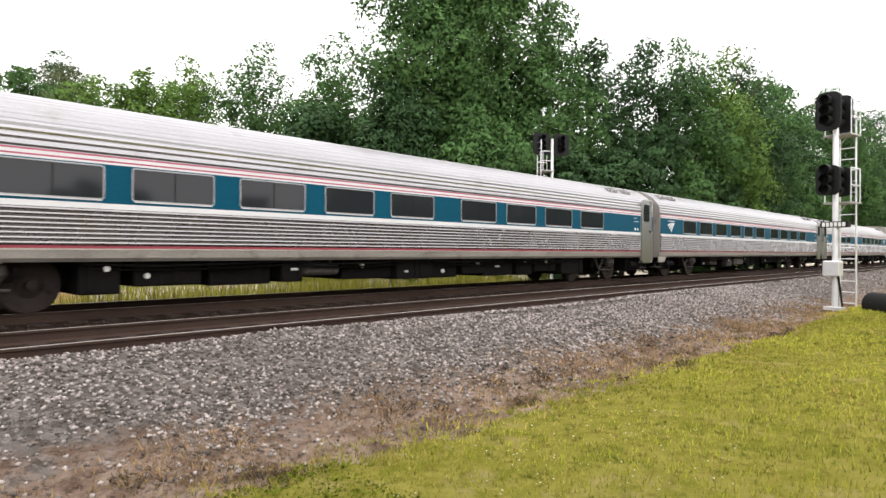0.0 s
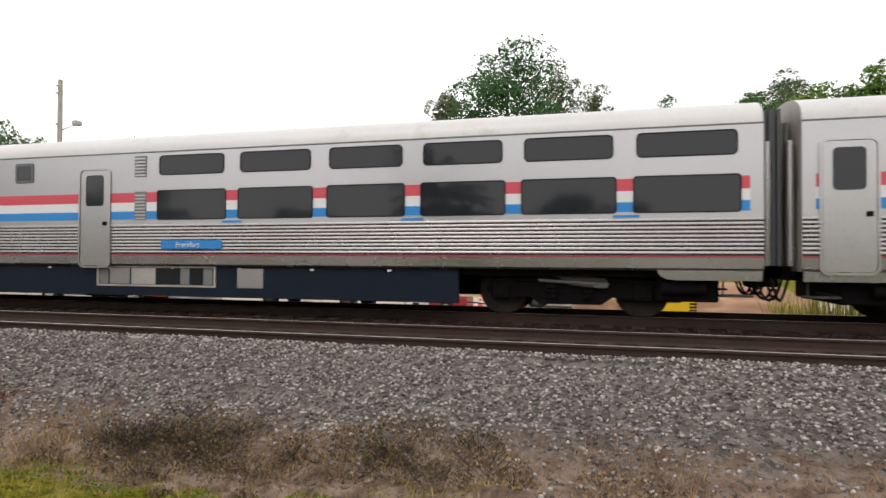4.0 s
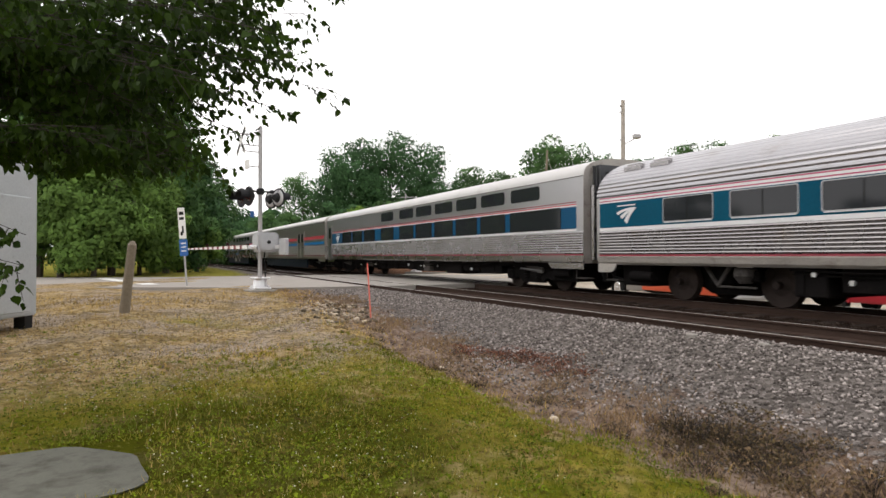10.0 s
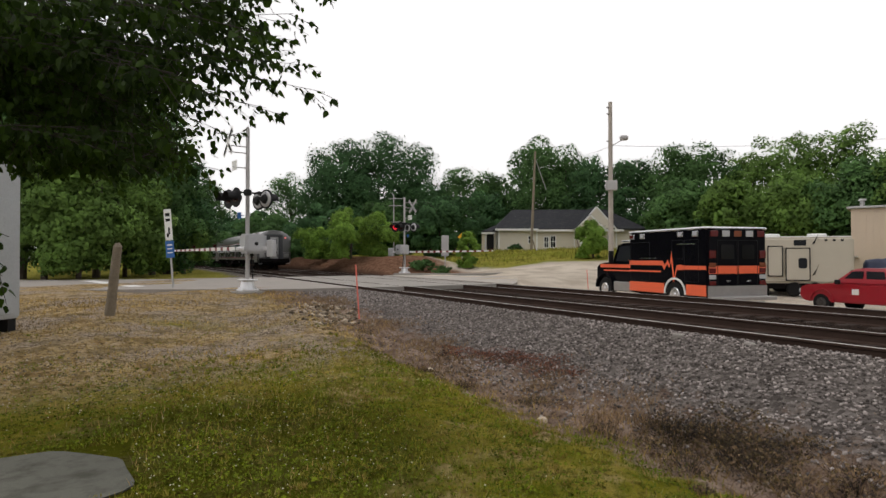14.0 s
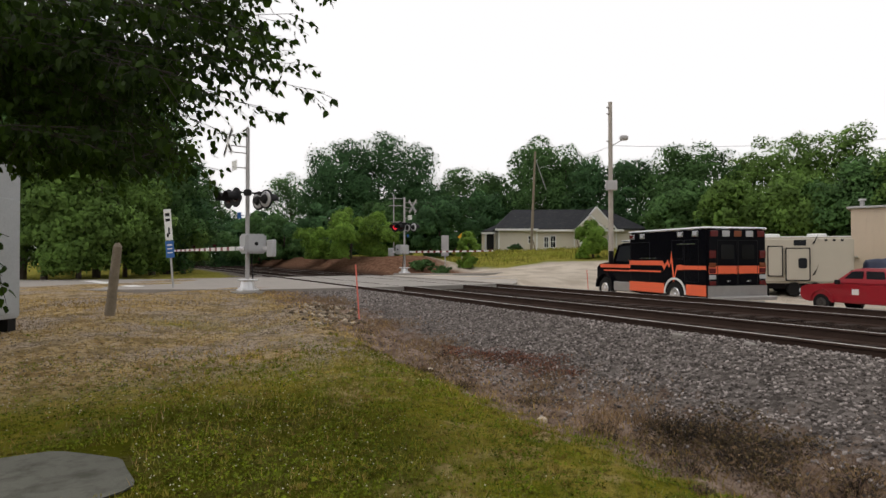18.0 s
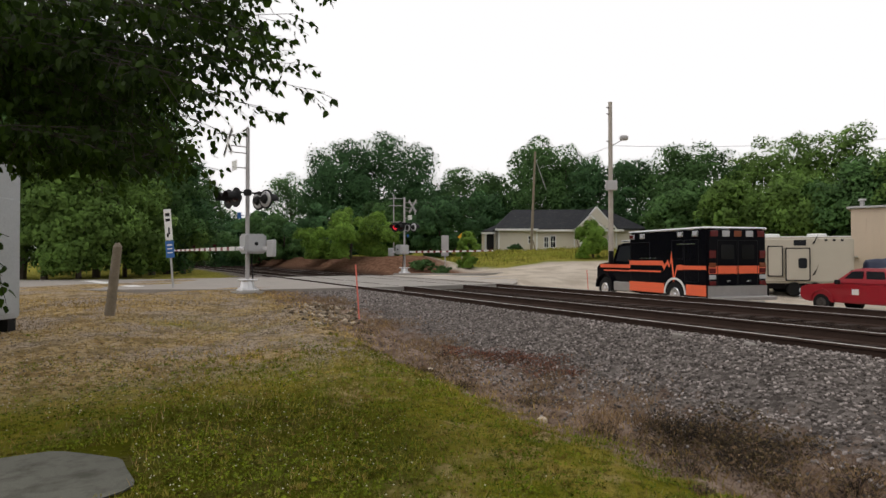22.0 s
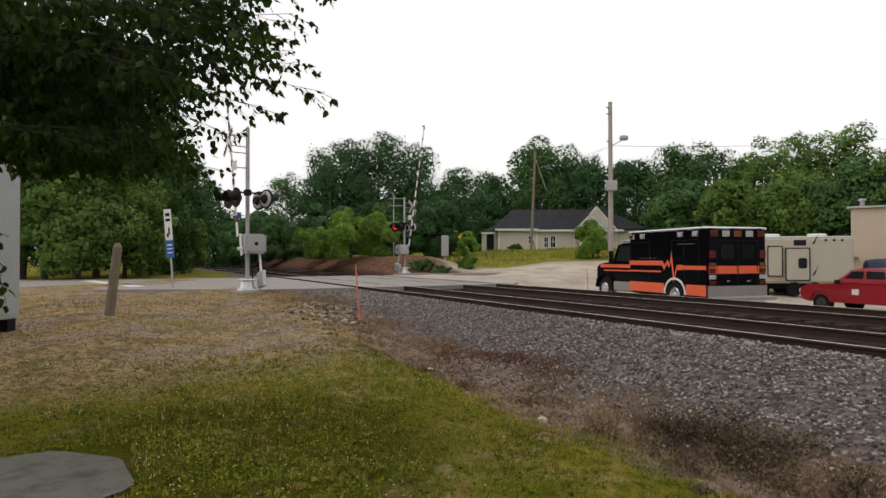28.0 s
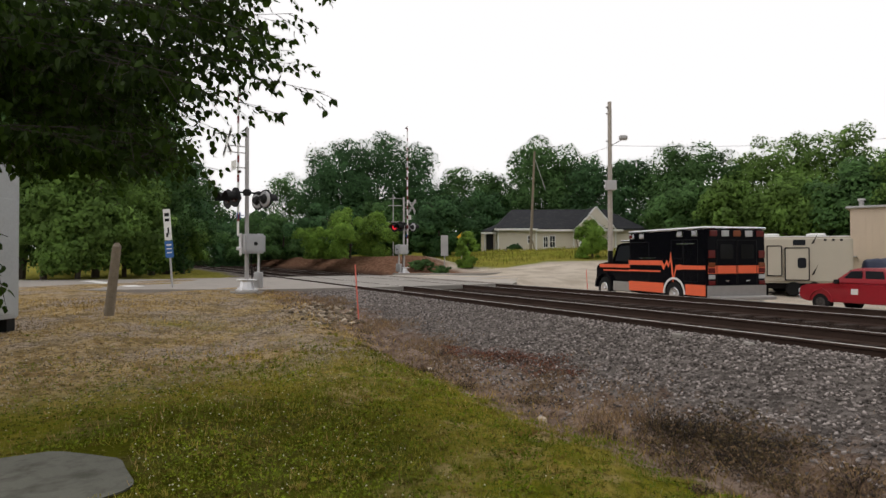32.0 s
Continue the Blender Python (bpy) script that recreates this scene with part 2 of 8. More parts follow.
POLE_WOOD = paint("weathered_pole", (0.35, 0.315, 0.275), 0.9, 0, 0.25, 3, 30, 0.5)
WEATHERED = paint("weathered_post", (0.20, 0.165, 0.12), 0.95, 0, 0.3, 6, 40, 0.6)
LEAF = leafy("leaf_mid", (0.080, 0.160, 0.055))
LEAF_DARK = leafy("leaf_dark", (0.060, 0.130, 0.054))
LEAF_YELLOW = leafy("leaf_yellow", (0.128, 0.220, 0.054))
LEAF_NEAR = leafy("leaf_near", (0.034, 0.066, 0.011), 0.5, 0.5, 0.42)
TWIG = paint("dark_twig", (0.030, 0.022, 0.018), 0.95, 0, 0.3, 9, 40, 0.4)
LEAF_BRIGHT = leafy("leaf_bright", (0.165, 0.285, 0.05))
LEAF_DEEP = leafy("leaf_deep", (0.050, 0.100, 0.043))
LEAF_GREY = leafy("leaf_grey", (0.13, 0.155, 0.09))


def stony(name, lo, hi, rough=0.9):
    """Stones: each island its own grey, with a little grain."""
    m, nt, b = nodes_of(name)
    geo = nt.nodes.new("ShaderNodeNewGeometry")
    nz = add(nt, "ShaderNodeTexNoise", Scale=45.0, Detail=3.0)
    nt.links.new(geo.outputs["Position"], nz.inputs["Vector"])
    s = nt.nodes.new("ShaderNodeMath")
    s.operation = "MULTIPLY_ADD"
    s.inputs[1].default_value, s.inputs[2].default_value = 0.5, -0.25
    nt.links.new(nz.outputs[0], s.inputs[0])
    a = nt.nodes.new("ShaderNodeMath")
    nt.links.new(geo.outputs["Random Per Island"], a.inputs[0])
    nt.links.new(s.outputs[0], a.inputs[1])
    mx = nt.nodes.new("ShaderNodeMix")
    mx.data_type = "RGBA"
    mx.inputs[6].default_value, mx.inputs[7].default_value = (*lo, 1), (*hi, 1)
    pw = nt.nodes.new("ShaderNodeMath")
    pw.operation, pw.use_clamp = "POWER", True
    pw.inputs[1].default_value = 1.5
    nt.links.new(a.outputs[0], pw.inputs[0])
    nt.links.new(pw.outputs[0], mx.inputs[0])
    nt.links.new(mx.outputs[2], b.inputs["Base Color"])
    b.inputs["Roughness"].default_value = rough
    b.inputs["Specular IOR Level"].default_value = 0.12
    return m


STONE = stony("ballast_stone", (0.072, 0.062, 0.056), (0.465, 0.410, 0.382))
DIRTY_STONE = stony("oily_stone", (0.018, 0.012, 0.010), (0.062, 0.045, 0.036))
VERGE_STONE = stony("verge_stone", (0.075, 0.058, 0.040), (0.54, 0.45, 0.34))

# ---------- ground ----------
R1, R2, R3, R4 = 7.76, 9.265, 11.76, 13.265       # rail lines, y
BEND = -75.0                                      # west of this the line curves off
RADIUS = 520.0


def curve_y(x):
    """How far the line has bent towards -y at x."""
    return 0.0 if x > BEND else -(BEND - x) ** 2 / (2 * RADIUS)


def smooth(a, b, v):
    t = np.clip((np.asarray(v, float) - a) / (b - a), 0, 1)
    return t * t * (3 - 2 * t)


def bank(y):
    """Section across the line without the far ground."""
    near = np.interp(y, [-60, -8, -2, 2.0, 3.35, 3.85, 4.25, 4.8, 5.4, 6.85, 7.3, 7.6, 13.7, 14.2, 15.8, 17.5, 60], [-0.2, -0.35, -0.42, -0.44, -0.46, -0.60, -0.62, -0.53, -0.44, -0.06, -0.05, -0.17, -0.17, -0.14, -0.6, -0.72, -0.72])
    return near


def ground_z(x, y):
    x, y = np.asarray(x, float), np.asarray(y, float)
    z = bank(y - np.where(x < BEND, -(BEND - x) ** 2 / (2 * RADIUS), 0))
    # the level crossing and its mound on the near side
    up = smooth(-9, -19, x) * smooth(8, 6, y)
    z = z * (1 - up) + up * (-0.05)
    far = smooth(13.9, 15.5, y)
    cross = smooth(-19.5, -24, x) * far
    z = z * (1 - cross) + cross * 0.0
    z = z + 1.15 * smooth(14.4, 17.4, y - np.where(x < BEND, -(BEND - x) ** 2 / (2 * RADIUS), 0)) * smooth(24, 19, y) * smooth(-35.8, -41, x)   # clay bank
    z = z + smooth(18, 34, y) * smooth(-22, -42, x) * 1.65     # the yard climbs towards the house
    z = z - smooth(17, 23, y) * smooth(-22, -16, x) * 0.25 * smooth(40, 28, y)
    z = z + smooth(30, 50, y) * smooth(-30, 10, x) * 1.2
    return z


def grid(xs, ys, zf):
    X, Y = np.meshgrid(xs, ys, indexing="ij")
    Z = zf(X, Y)
    v = np.stack([X, Y, Z], -1).reshape(-1, 3)
    n, k = len(xs), len(ys)
    i = np.arange((n - 1) * (k - 1))
    a = (i // (k - 1)) * k + i % (k - 1)
    return v, np.stack([a, a + k, a + k + 1, a + 1], -1)


def steps(*runs):
    out = []
    for a, b, n in runs:
        out += list(np.linspace(a, b, n, endpoint=False))
    return np.array(out + [runs[-1][1]])


def mix_rgb(nt, fac, a, b):
    n = nt.nodes.new("ShaderNodeMix")
    n.data_type = "RGBA"
    for sock, v in ((0, fac), (6, a), (7, b)):
        if isinstance(v, (tuple, list)):
            n.inputs[sock].default_value = (*v, 1) if len(v) == 3 else v
        elif isinstance(v, (int, float)):
            n.inputs[sock].default_value = v
        else:
            nt.links.new(v, n.inputs[sock])
    return n.outputs[2]


def remap(nt, v, a, b, c=0.0, d=1.0):
    n = nt.nodes.new("ShaderNodeMapRange")
    n.interpolation_type = "SMOOTHSTEP"
    for i, q in ((1, a), (2, b), (3, c), (4, d)):
        n.inputs[i].default_value = q
    nt.links.new(v, n.inputs[0])
    return n.outputs[0]


def arith(nt, op, a, b=None):
    n = nt.nodes.new("ShaderNodeMath")
    n.operation = op
    for i, v in ((0, a), (1, b)):
        if v is None:
            continue
        if isinstance(v, (int, float)):
            n.inputs[i].default_value = v
        else:
            nt.links.new(v, n.inputs[i])
    return n.outputs[0]


def ground_material():
    m, nt, b = nodes_of("ground_soil_grass_ballast")
    geo = nt.nodes.new("ShaderNodeNewGeometry")
    sep = nt.nodes.new("ShaderNodeSeparateXYZ")
    nt.links.new(geo.outputs["Position"], sep.inputs[0])
    x, y = sep.outputs[0], sep.outputs[1]

    def noise_at(scale, detail=4.0, rough=0.6):
        n = add(nt, "ShaderNodeTexNoise", Scale=scale, Detail=detail, Roughness=rough)
        nt.links.new(geo.outputs["Position"], n.inputs["Vector"])
        return n.outputs[0]

    n1, n2, n3, n4 = noise_at(0.6), noise_at(4.0), noise_at(30.0), noise_at(0.17, 3)
    # greens and straw
    dry = mix_rgb(nt, remap(nt, n2, 0.3, 0.7), (0.32, 0.215, 0.095), (0.60, 0.450, 0.235))
    grass = mix_rgb(nt, remap(nt, n1, 0.35, 0.65), (0.265, 0.240, 0.028), (0.43, 0.335, 0.075))
    lit = mix_rgb(nt, remap(nt, n2, 0.3, 0.7), (0.225, 0.225, 0.034), (0.35, 0.310, 0.075))
    grass = mix_rgb(nt, remap(nt, n2, 0.3, 0.75), grass, (0.130, 0.150, 0.011))
    grass = mix_rgb(nt, remap(nt, noise_at(1.5, 5.0), 0.50, 0.66, 0.0, 0.75), grass, dry)
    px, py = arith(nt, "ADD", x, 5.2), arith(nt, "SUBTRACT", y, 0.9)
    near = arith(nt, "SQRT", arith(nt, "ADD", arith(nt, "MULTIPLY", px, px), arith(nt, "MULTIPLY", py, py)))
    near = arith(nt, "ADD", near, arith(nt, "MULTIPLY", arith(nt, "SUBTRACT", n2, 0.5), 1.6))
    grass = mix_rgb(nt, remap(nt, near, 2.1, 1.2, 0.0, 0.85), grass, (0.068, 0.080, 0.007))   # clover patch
    tuft = noise_at(9.0, 6.0, 0.72)
    grass = mix_rgb(nt, remap(nt, tuft, 0.50, 0.36, 0.0, 0.75), grass, (0.062, 0.048, 0.012))
    grass = mix_rgb(nt, remap(nt, noise_at(2.6, 5.0, 0.7), 0.56, 0.68, 0.0, 0.7), grass, (0.16, 0.085, 0.030))
    grass = mix_rgb(nt, remap(nt, noise_at(22.0, 4.0, 0.7), 0.56, 0.70, 0.0, 0.6), grass, (0.34, 0.30, 0.075))
    lit = mix_rgb(nt, remap(nt, tuft, 0.48, 0.34, 0.0, 0.5), lit, (0.13, 0.115, 0.022))
    lit = mix_rgb(nt, remap(nt, noise_at(1.4, 5.0, 0.7), 0.54, 0.68, 0.0, 0.6), lit, (0.42, 0.33, 0.15))
    grass = mix_rgb(nt, remap(nt, x, -3.0, 3.0), grass, lit)
    gravel = mix_rgb(nt, remap(nt, n3, 0.3, 0.7), (0.25, 0.195, 0.145), (0.62, 0.51, 0.405))
    weeds = mix_rgb(nt, remap(nt, n2, 0.35, 0.65), (0.19, 0.130, 0.097), (0.40, 0.300, 0.235))
    weeds = mix_rgb(nt, remap(nt, noise_at(14.0, 5.0, 0.75), 0.50, 0.36, 0.0, 0.8), weeds, (0.075, 0.052, 0.040))
    weeds = mix_rgb(nt, remap(nt, noise_at(26.0, 4.0, 0.7), 0.57, 0.68, 0.0, 0.7), weeds, (0.33, 0.28, 0.235))
    vor = add(nt, "ShaderNodeTexVoronoi", Scale=17.0)
    nt.links.new(geo.outputs["Position"], vor.inputs["Vector"])
    stone = mix_rgb(nt, vor.outputs["Color"], (0.068, 0.058, 0.052), (0.31, 0.275, 0.252))
    redx, redy = arith(nt, "ADD", x, 7.9), arith(nt, "SUBTRACT", y, 5.2)
    red = arith(nt, "SQRT", arith(nt, "ADD", arith(nt, "MULTIPLY", arith(nt, "MULTIPLY", redx, redx), 0.10), arith(nt, "MULTIPLY", redy, redy)))
    red = remap(nt, arith(nt, "ADD", red, arith(nt, "MULTIPLY", arith(nt, "SUBTRACT", noise_at(2.2, 5.0, 0.7), 0.5), 1.5)), 0.46, 0.24, 0.0, 0.8)
    stone = mix_rgb(nt, red, stone, mix_rgb(nt, n3, (0.14, 0.060, 0.042), (0.33, 0.175, 0.135)))   # rusty soil on the slope
    wob = arith(nt, "MULTIPLY", arith(nt, "SUBTRACT", n1, 0.5), 1.6)
    yw = arith(nt, "ADD", y, wob)
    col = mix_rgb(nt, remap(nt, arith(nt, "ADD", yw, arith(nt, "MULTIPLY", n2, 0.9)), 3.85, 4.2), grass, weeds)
    col = mix_rgb(nt, remap(nt, arith(nt, "ADD", y, arith(nt, "MULTIPLY", arith(nt, "SUBTRACT", n2, 0.5), 3.0)), 4.7, 5.5), col, stone)
    bed = mix_rgb(nt, remap(nt, n3, 0.35, 0.7), (0.024, 0.017, 0.014), (0.066, 0.047, 0.038))
    col = mix_rgb(nt, remap(nt, y, 7.32, 7.5), col, bed)
    # dry, gravelly verge before the crossing
    west = remap(nt, arith(nt, "ADD", x, arith(nt, "MULTIPLY", arith(nt, "SUBTRACT", n1, 0.5), 5.0)), -6.6, -9.2)
    west = arith(nt, "MULTIPLY", west, remap(nt, yw, 4.2, 3.2))
    verge = mix_rgb(nt, remap(nt, n1, 0.42, 0.6), dry, gravel)
    # soil and straw blotches, their contrast deepened in colour for small missing shadows
    verge = mix_rgb(nt, remap(nt, noise_at(12.0, 5.0, 0.75), 0.52, 0.36, 0.0, 0.85), verge, (0.060, 0.042, 0.020))
    verge = mix_rgb(nt, remap(nt, noise_at(5.0, 5.0, 0.7), 0.51, 0.66, 0.0, 0.85), verge, (0.56, 0.435, 0.29))
    verge = mix_rgb(nt, remap(nt, noise_at(1.3, 6.0, 0.7), 0.50, 0.40, 0.0, 0.55), verge, (0.15, 0.115, 0.050))
    verge = mix_rgb(nt, remap(nt, n4, 0.60, 0.72), verge, grass)
    col = mix_rgb(nt, west, col, verge)
    strip_green = arith(nt, "MULTIPLY", remap(nt, arith(nt, "ADD", x, arith(nt, "MULTIPLY", y, 0.55)), -34.2, -35.4), remap(nt, y, 7.0, 5.5))
    col = mix_rgb(nt, strip_green, col, lit)
    # beyond the line: packed sandy earth, then grass
    sand = mix_rgb(nt, remap(nt, n1, 0.35, 0.65), (0.50, 0.43, 0.345), (0.68, 0.60, 0.50))
    clay = mix_rgb(nt, remap(nt, n2, 0.35, 0.65), (0.14, 0.072, 0.045), (0.24, 0.140, 0.092))
    field = mix_rgb(nt, remap(nt, n1, 0.35, 0.65), (0.18, 0.20, 0.03), (0.30, 0.27, 0.06))
    far = mix_rgb(nt, remap(nt, arith(nt, "ADD", y, arith(nt, "MULTIPLY", n1, 6.0)), 33.0, 36.0), sand, field)
    deep = arith(nt, "ADD", arith(nt, "MULTIPLY", x, -0.887), arith(nt, "MULTIPLY", y, 0.461))
    lawn = arith(nt, "MULTIPLY", remap(nt, arith(nt, "ADD", deep, arith(nt, "MULTIPLY", n1, 3.0)), 44.0, 45.5), remap(nt, y, 20.5, 22.5))
    far = mix_rgb(nt, lawn, far, field)
    bankside = arith(nt, "MULTIPLY", remap(nt, x, -33.2, -34.6), remap(nt, arith(nt, "ADD", y, arith(nt, "MULTIPLY", n1, 2.0)), 22.0, 20.5))
    far = mix_rgb(nt, bankside, far, clay)
    col = mix_rgb(nt, remap(nt, y, 14.6, 15.6), col, far)
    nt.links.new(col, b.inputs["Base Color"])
    b.inputs["Roughness"].default_value = 0.95
    b.inputs["Specular IOR Level"].default_value = 0.0
    bp = add(nt, "ShaderNodeBump", Strength=1.0, Distance=0.05)
    nt.links.new(arith(nt, "ADD", n3, noise_at(90.0, 2)), bp.inputs["Height"])
    nt.links.new(bp.outputs[0], b.inputs["Normal"])
    return m


def ground_height(X, Y):
    z = ground_z(X, Y)
    r = np.random.RandomState(3)
    for k in range(10):
        a, f, p = r.rand() * 6.3, r.uniform(0.4, 2.6), r.rand() * 6.3
        z = z + 0.018 / (0.5 + f * 0.4) * np.sin(f * (X * math.cos(a) + Y * math.sin(a)) + p) * np.where((Y > 7) & (Y < 14.5), 0.15, 1)
    fine = smooth(26, 16, np.abs(X)) * smooth(6.2, 4.8, Y) * smooth(-6, -2.5, Y)      # tufts, hoof-deep hollows and lumps of soil
    rough = 0.010 + 0.016 * smooth(3.1, 3.8, Y)
    for k in range(14):
        a, f, p = r.rand() * 6.3, r.uniform(5.0, 22.0), r.rand() * 6.3
        z = z + fine * rough * (6.0 / (3.0 + f)) * np.sin(f * (X * math.cos(a) + Y * math.sin(a)) + p + 1.7 * np.sin(0.37 * f * X + p * 2) + 1.4 * np.sin(0.31 * f * Y - p))
    w = smooth(1.9, 1.1, np.hypot(X + 4.95, Y + 0.75))          # level round the concrete pad
    z = z * (1 - w) + w * -0.436
    return z


gx = steps((-1500, -200, 14), (-200, -60, 36), (-60, -25, 50), (-25, -14, 30), (-14, 6, 250), (6, 25, 110), (25, 80, 40), (80, 1500, 18))
gy = steps((-1500, -100, 12), (-100, -10, 16), (-10, -2.4, 14), (-2.4, 5.4, 125), (5.4, 8, 22), (8, 14, 14), (14, 20, 24), (20, 60, 30), (60, 1500, 16))
gv, gf = grid(gx, gy, ground_height)
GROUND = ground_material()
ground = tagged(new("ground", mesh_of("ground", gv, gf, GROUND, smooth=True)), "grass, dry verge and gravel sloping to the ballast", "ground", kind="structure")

# ---------- track ----------
RAIL_SECTION = [(-0.075, -0.17), (0.075, -0.17), (0.07, -0.155), (0.012, -0.135), (0.012, -0.04), (0.036, -0.03), (0.036, -0.004), (0.03, 0.0), (-0.03, 0.0), (-0.036, -0.004), (-0.036, -0.03), (-0.012, -0.04), (-0.012, -0.135), (-0.07, -0.155)]


def rail(y):
    xs = list(np.linspace(-260, BEND, 50, endpoint=False)) + [BEND, -40, -20, 0, 20, 60, 150, 420]
    verts, faces, slots = [], [], []
    n = len(RAIL_SECTION)
    for x in xs:
        verts += [(x, y + curve_y(x) + a, b) for a, b in RAIL_SECTION]
    for i in range(len(xs) - 1):
        for k in range(n):
            k2 = (k + 1) % n
            faces.append((i * n + k, i * n + k2, (i + 1) * n + k2, (i + 1) * n + k))
            slots.append(0 if k in (7,) else 1)
    me = mesh_of("rail", verts, faces, [RAIL_TOP, RAIL_RUST], slots)
    bm = bms(); bm.from_mesh(me); bmesh.ops.recalc_face_normals(bm, faces=bm.faces); bm.to_mesh(me); bm.free()
    return me


def track(name, ya, yb):
    t = empty(name, pose(0, 0, 0), "steel rails spiked to dark wooden ties in ballast", "railway track", kind="structure")
    for y in (ya, yb):
        share("rail", rail(y), t)
    me = None
    for i in range(253):
        x = -74.8 + i * 0.53
        if -34.6 < x < -20.3:
            continue
        if me is None:
            bm = bms(); box(bm, -0.115, 0.115, -1.28, 1.28, -0.34, -0.155, 0.012)
            o = part("tie", bm, TIE, t, m=pose(x, (ya + yb) / 2, 0))
            me = o.data
        else:
            share("tie", me, t, pose(x + 0.02 * math.sin(i * 5.1), (ya + yb) / 2 + 0.03 * math.sin(i * 2.3), 0.004 * math.sin(i * 3.7), 0, 0, 0.6 * math.sin(i * 1.9)))
    return t


track_near = track("track_near", R1, R2)
track_far = track("track_far", R3, R4)

# ---------- the train ----------
TRAIN_Y = (R3 + R4) / 2
LENGTH, PITCH = 25.45, 26.0
GONE = [(0, 23.5), (0.5, 11.15), (1, 0.05), (1.5, -13.3), (2, -25.44), (3, -50.75), (4, -75.35), (5.5, -111.8), (6.5, -136.3), (7, -148.2), (7.5, -160.5), (8, -173.0), (8.5, -185.0), (9, -196.95), (11, -245.3), (12.4, -279.2), (13, -293.8), (32, -755.0)]   # front of the third car
HALF = 1.57


def extrude(profile, x0, x1, both=True):
    """A strip of the car's section, drawn along the car, on both sides. profile: (half width, height) upwards."""
    verts, faces = [], []
    for s in ((-1, 1) if both else (-1,)):
        base = len(verts)
        for x in (x0, x1):
            verts += [(x, s * a, z) for a, z in profile]
        n = len(profile)
        for i in range(n - 1):
            f = (base + i, base + n + i, base + n + i + 1, base + i + 1)
            faces.append(f if s < 0 else f[::-1])
    return verts, faces


def strip(name, profile, x0, x1, mat, parent, label="", smooth=False):
    v, f = extrude(profile, x0, x1)
    return share(name, mesh_of(name, v, f, mat, smooth=smooth), parent, label=label)


def flutes(half, z0, z1, pitch, depth):
    """A ribbed section: narrow ribs standing proud."""
    n = max(1, round((z1 - z0) / pitch))
    p = (z1 - z0) / n
    out = [(half, z0)]
    for i in range(n):
        z = z0 + i * p
        out += [(half + 0.66 * depth, z + 0.2 * p), (half + depth, z + 0.5 * p), (half + 0.66 * depth, z + 0.8 * p), (half, z + 0.99 * p)]
    return out + [(half, z1)]


def roof_curve(half, z0, top, power, n, rib=0.0):
    out = []
    for i in range(n + 1):
        a = math.pi / 2 * i / n
        y, z = half * math.cos(a) ** (2 / power), z0 + (top - z0) * math.sin(a) ** (2 / power)
        out.append((y, z))
        if rib and i < n:            # a shallow round corrugation between two seams
            for k in (0.3, 0.7):
                b = math.pi / 2 * (i + k) / n
                out.append((half * math.cos(b) ** (2 / power) + rib * math.cos(b), z0 + (top - z0) * math.sin(b) ** (2 / power) + rib * math.sin(b)))
    return out


def end_plate(name, section, x, mat, parent):
    """Closes a car at x with the outline of its section."""
    pts = [(x, -a, z) for a, z in section] + [(x, a, z) for a, z in section[::-1]]
    me = mesh_of(name, pts, [tuple(range(len(pts)))], mat)
    return share(name, me, parent)


WIN = {}


def window(parent, x0, x1, z0, z1, frame_mat, half=HALF, r=0.07, mullion=False, fw=0.02):
    """A pane in a thin frame, on both sides of the car."""
    key = (round(x1 - x0, 2), round(z1 - z0, 2), r, frame_mat.name)
    if key not in WIN:
        w, h = (x1 - x0) / 2, (z1 - z0) / 2
        bm = bms(); ring(bm, rounded(-w, w, -h, h, r), rounded(-w + fw, w - fw, -h + fw, h - fw, max(0.01, r - 0.012)), -0.014, 0.02)
        fr = bpy.data.meshes.new("window"); bm.to_mesh(fr); bm.free(); fr.materials.append(frame_mat)
        bm = bms(); slab(bm, rounded(-w + fw, w - fw, -h + fw, h - fw, max(0.01, r - 0.012)), -0.006, 0.02)
        gl = bpy.data.meshes.new("pane"); bm.to_mesh(gl); bm.free(); gl.materials.append(GLASS)
        WIN[key] = (fr, gl)
    fr, gl = WIN[key]
    for s in (-1, 1):
        o = share("window", fr, parent, pose((x0 + x1) / 2, s * half, (z0 + z1) / 2, 0, 0, 0 if s < 0 else 180))
        share("pane", gl, o)
        if mullion:
            bm = bms(); box(bm, -0.010, 0.010, -0.010, 0.015, -(z1 - z0) / 2 + 0.03, (z1 - z0) / 2 - 0.03)
            part("mullion", bm, RUBBER, o)


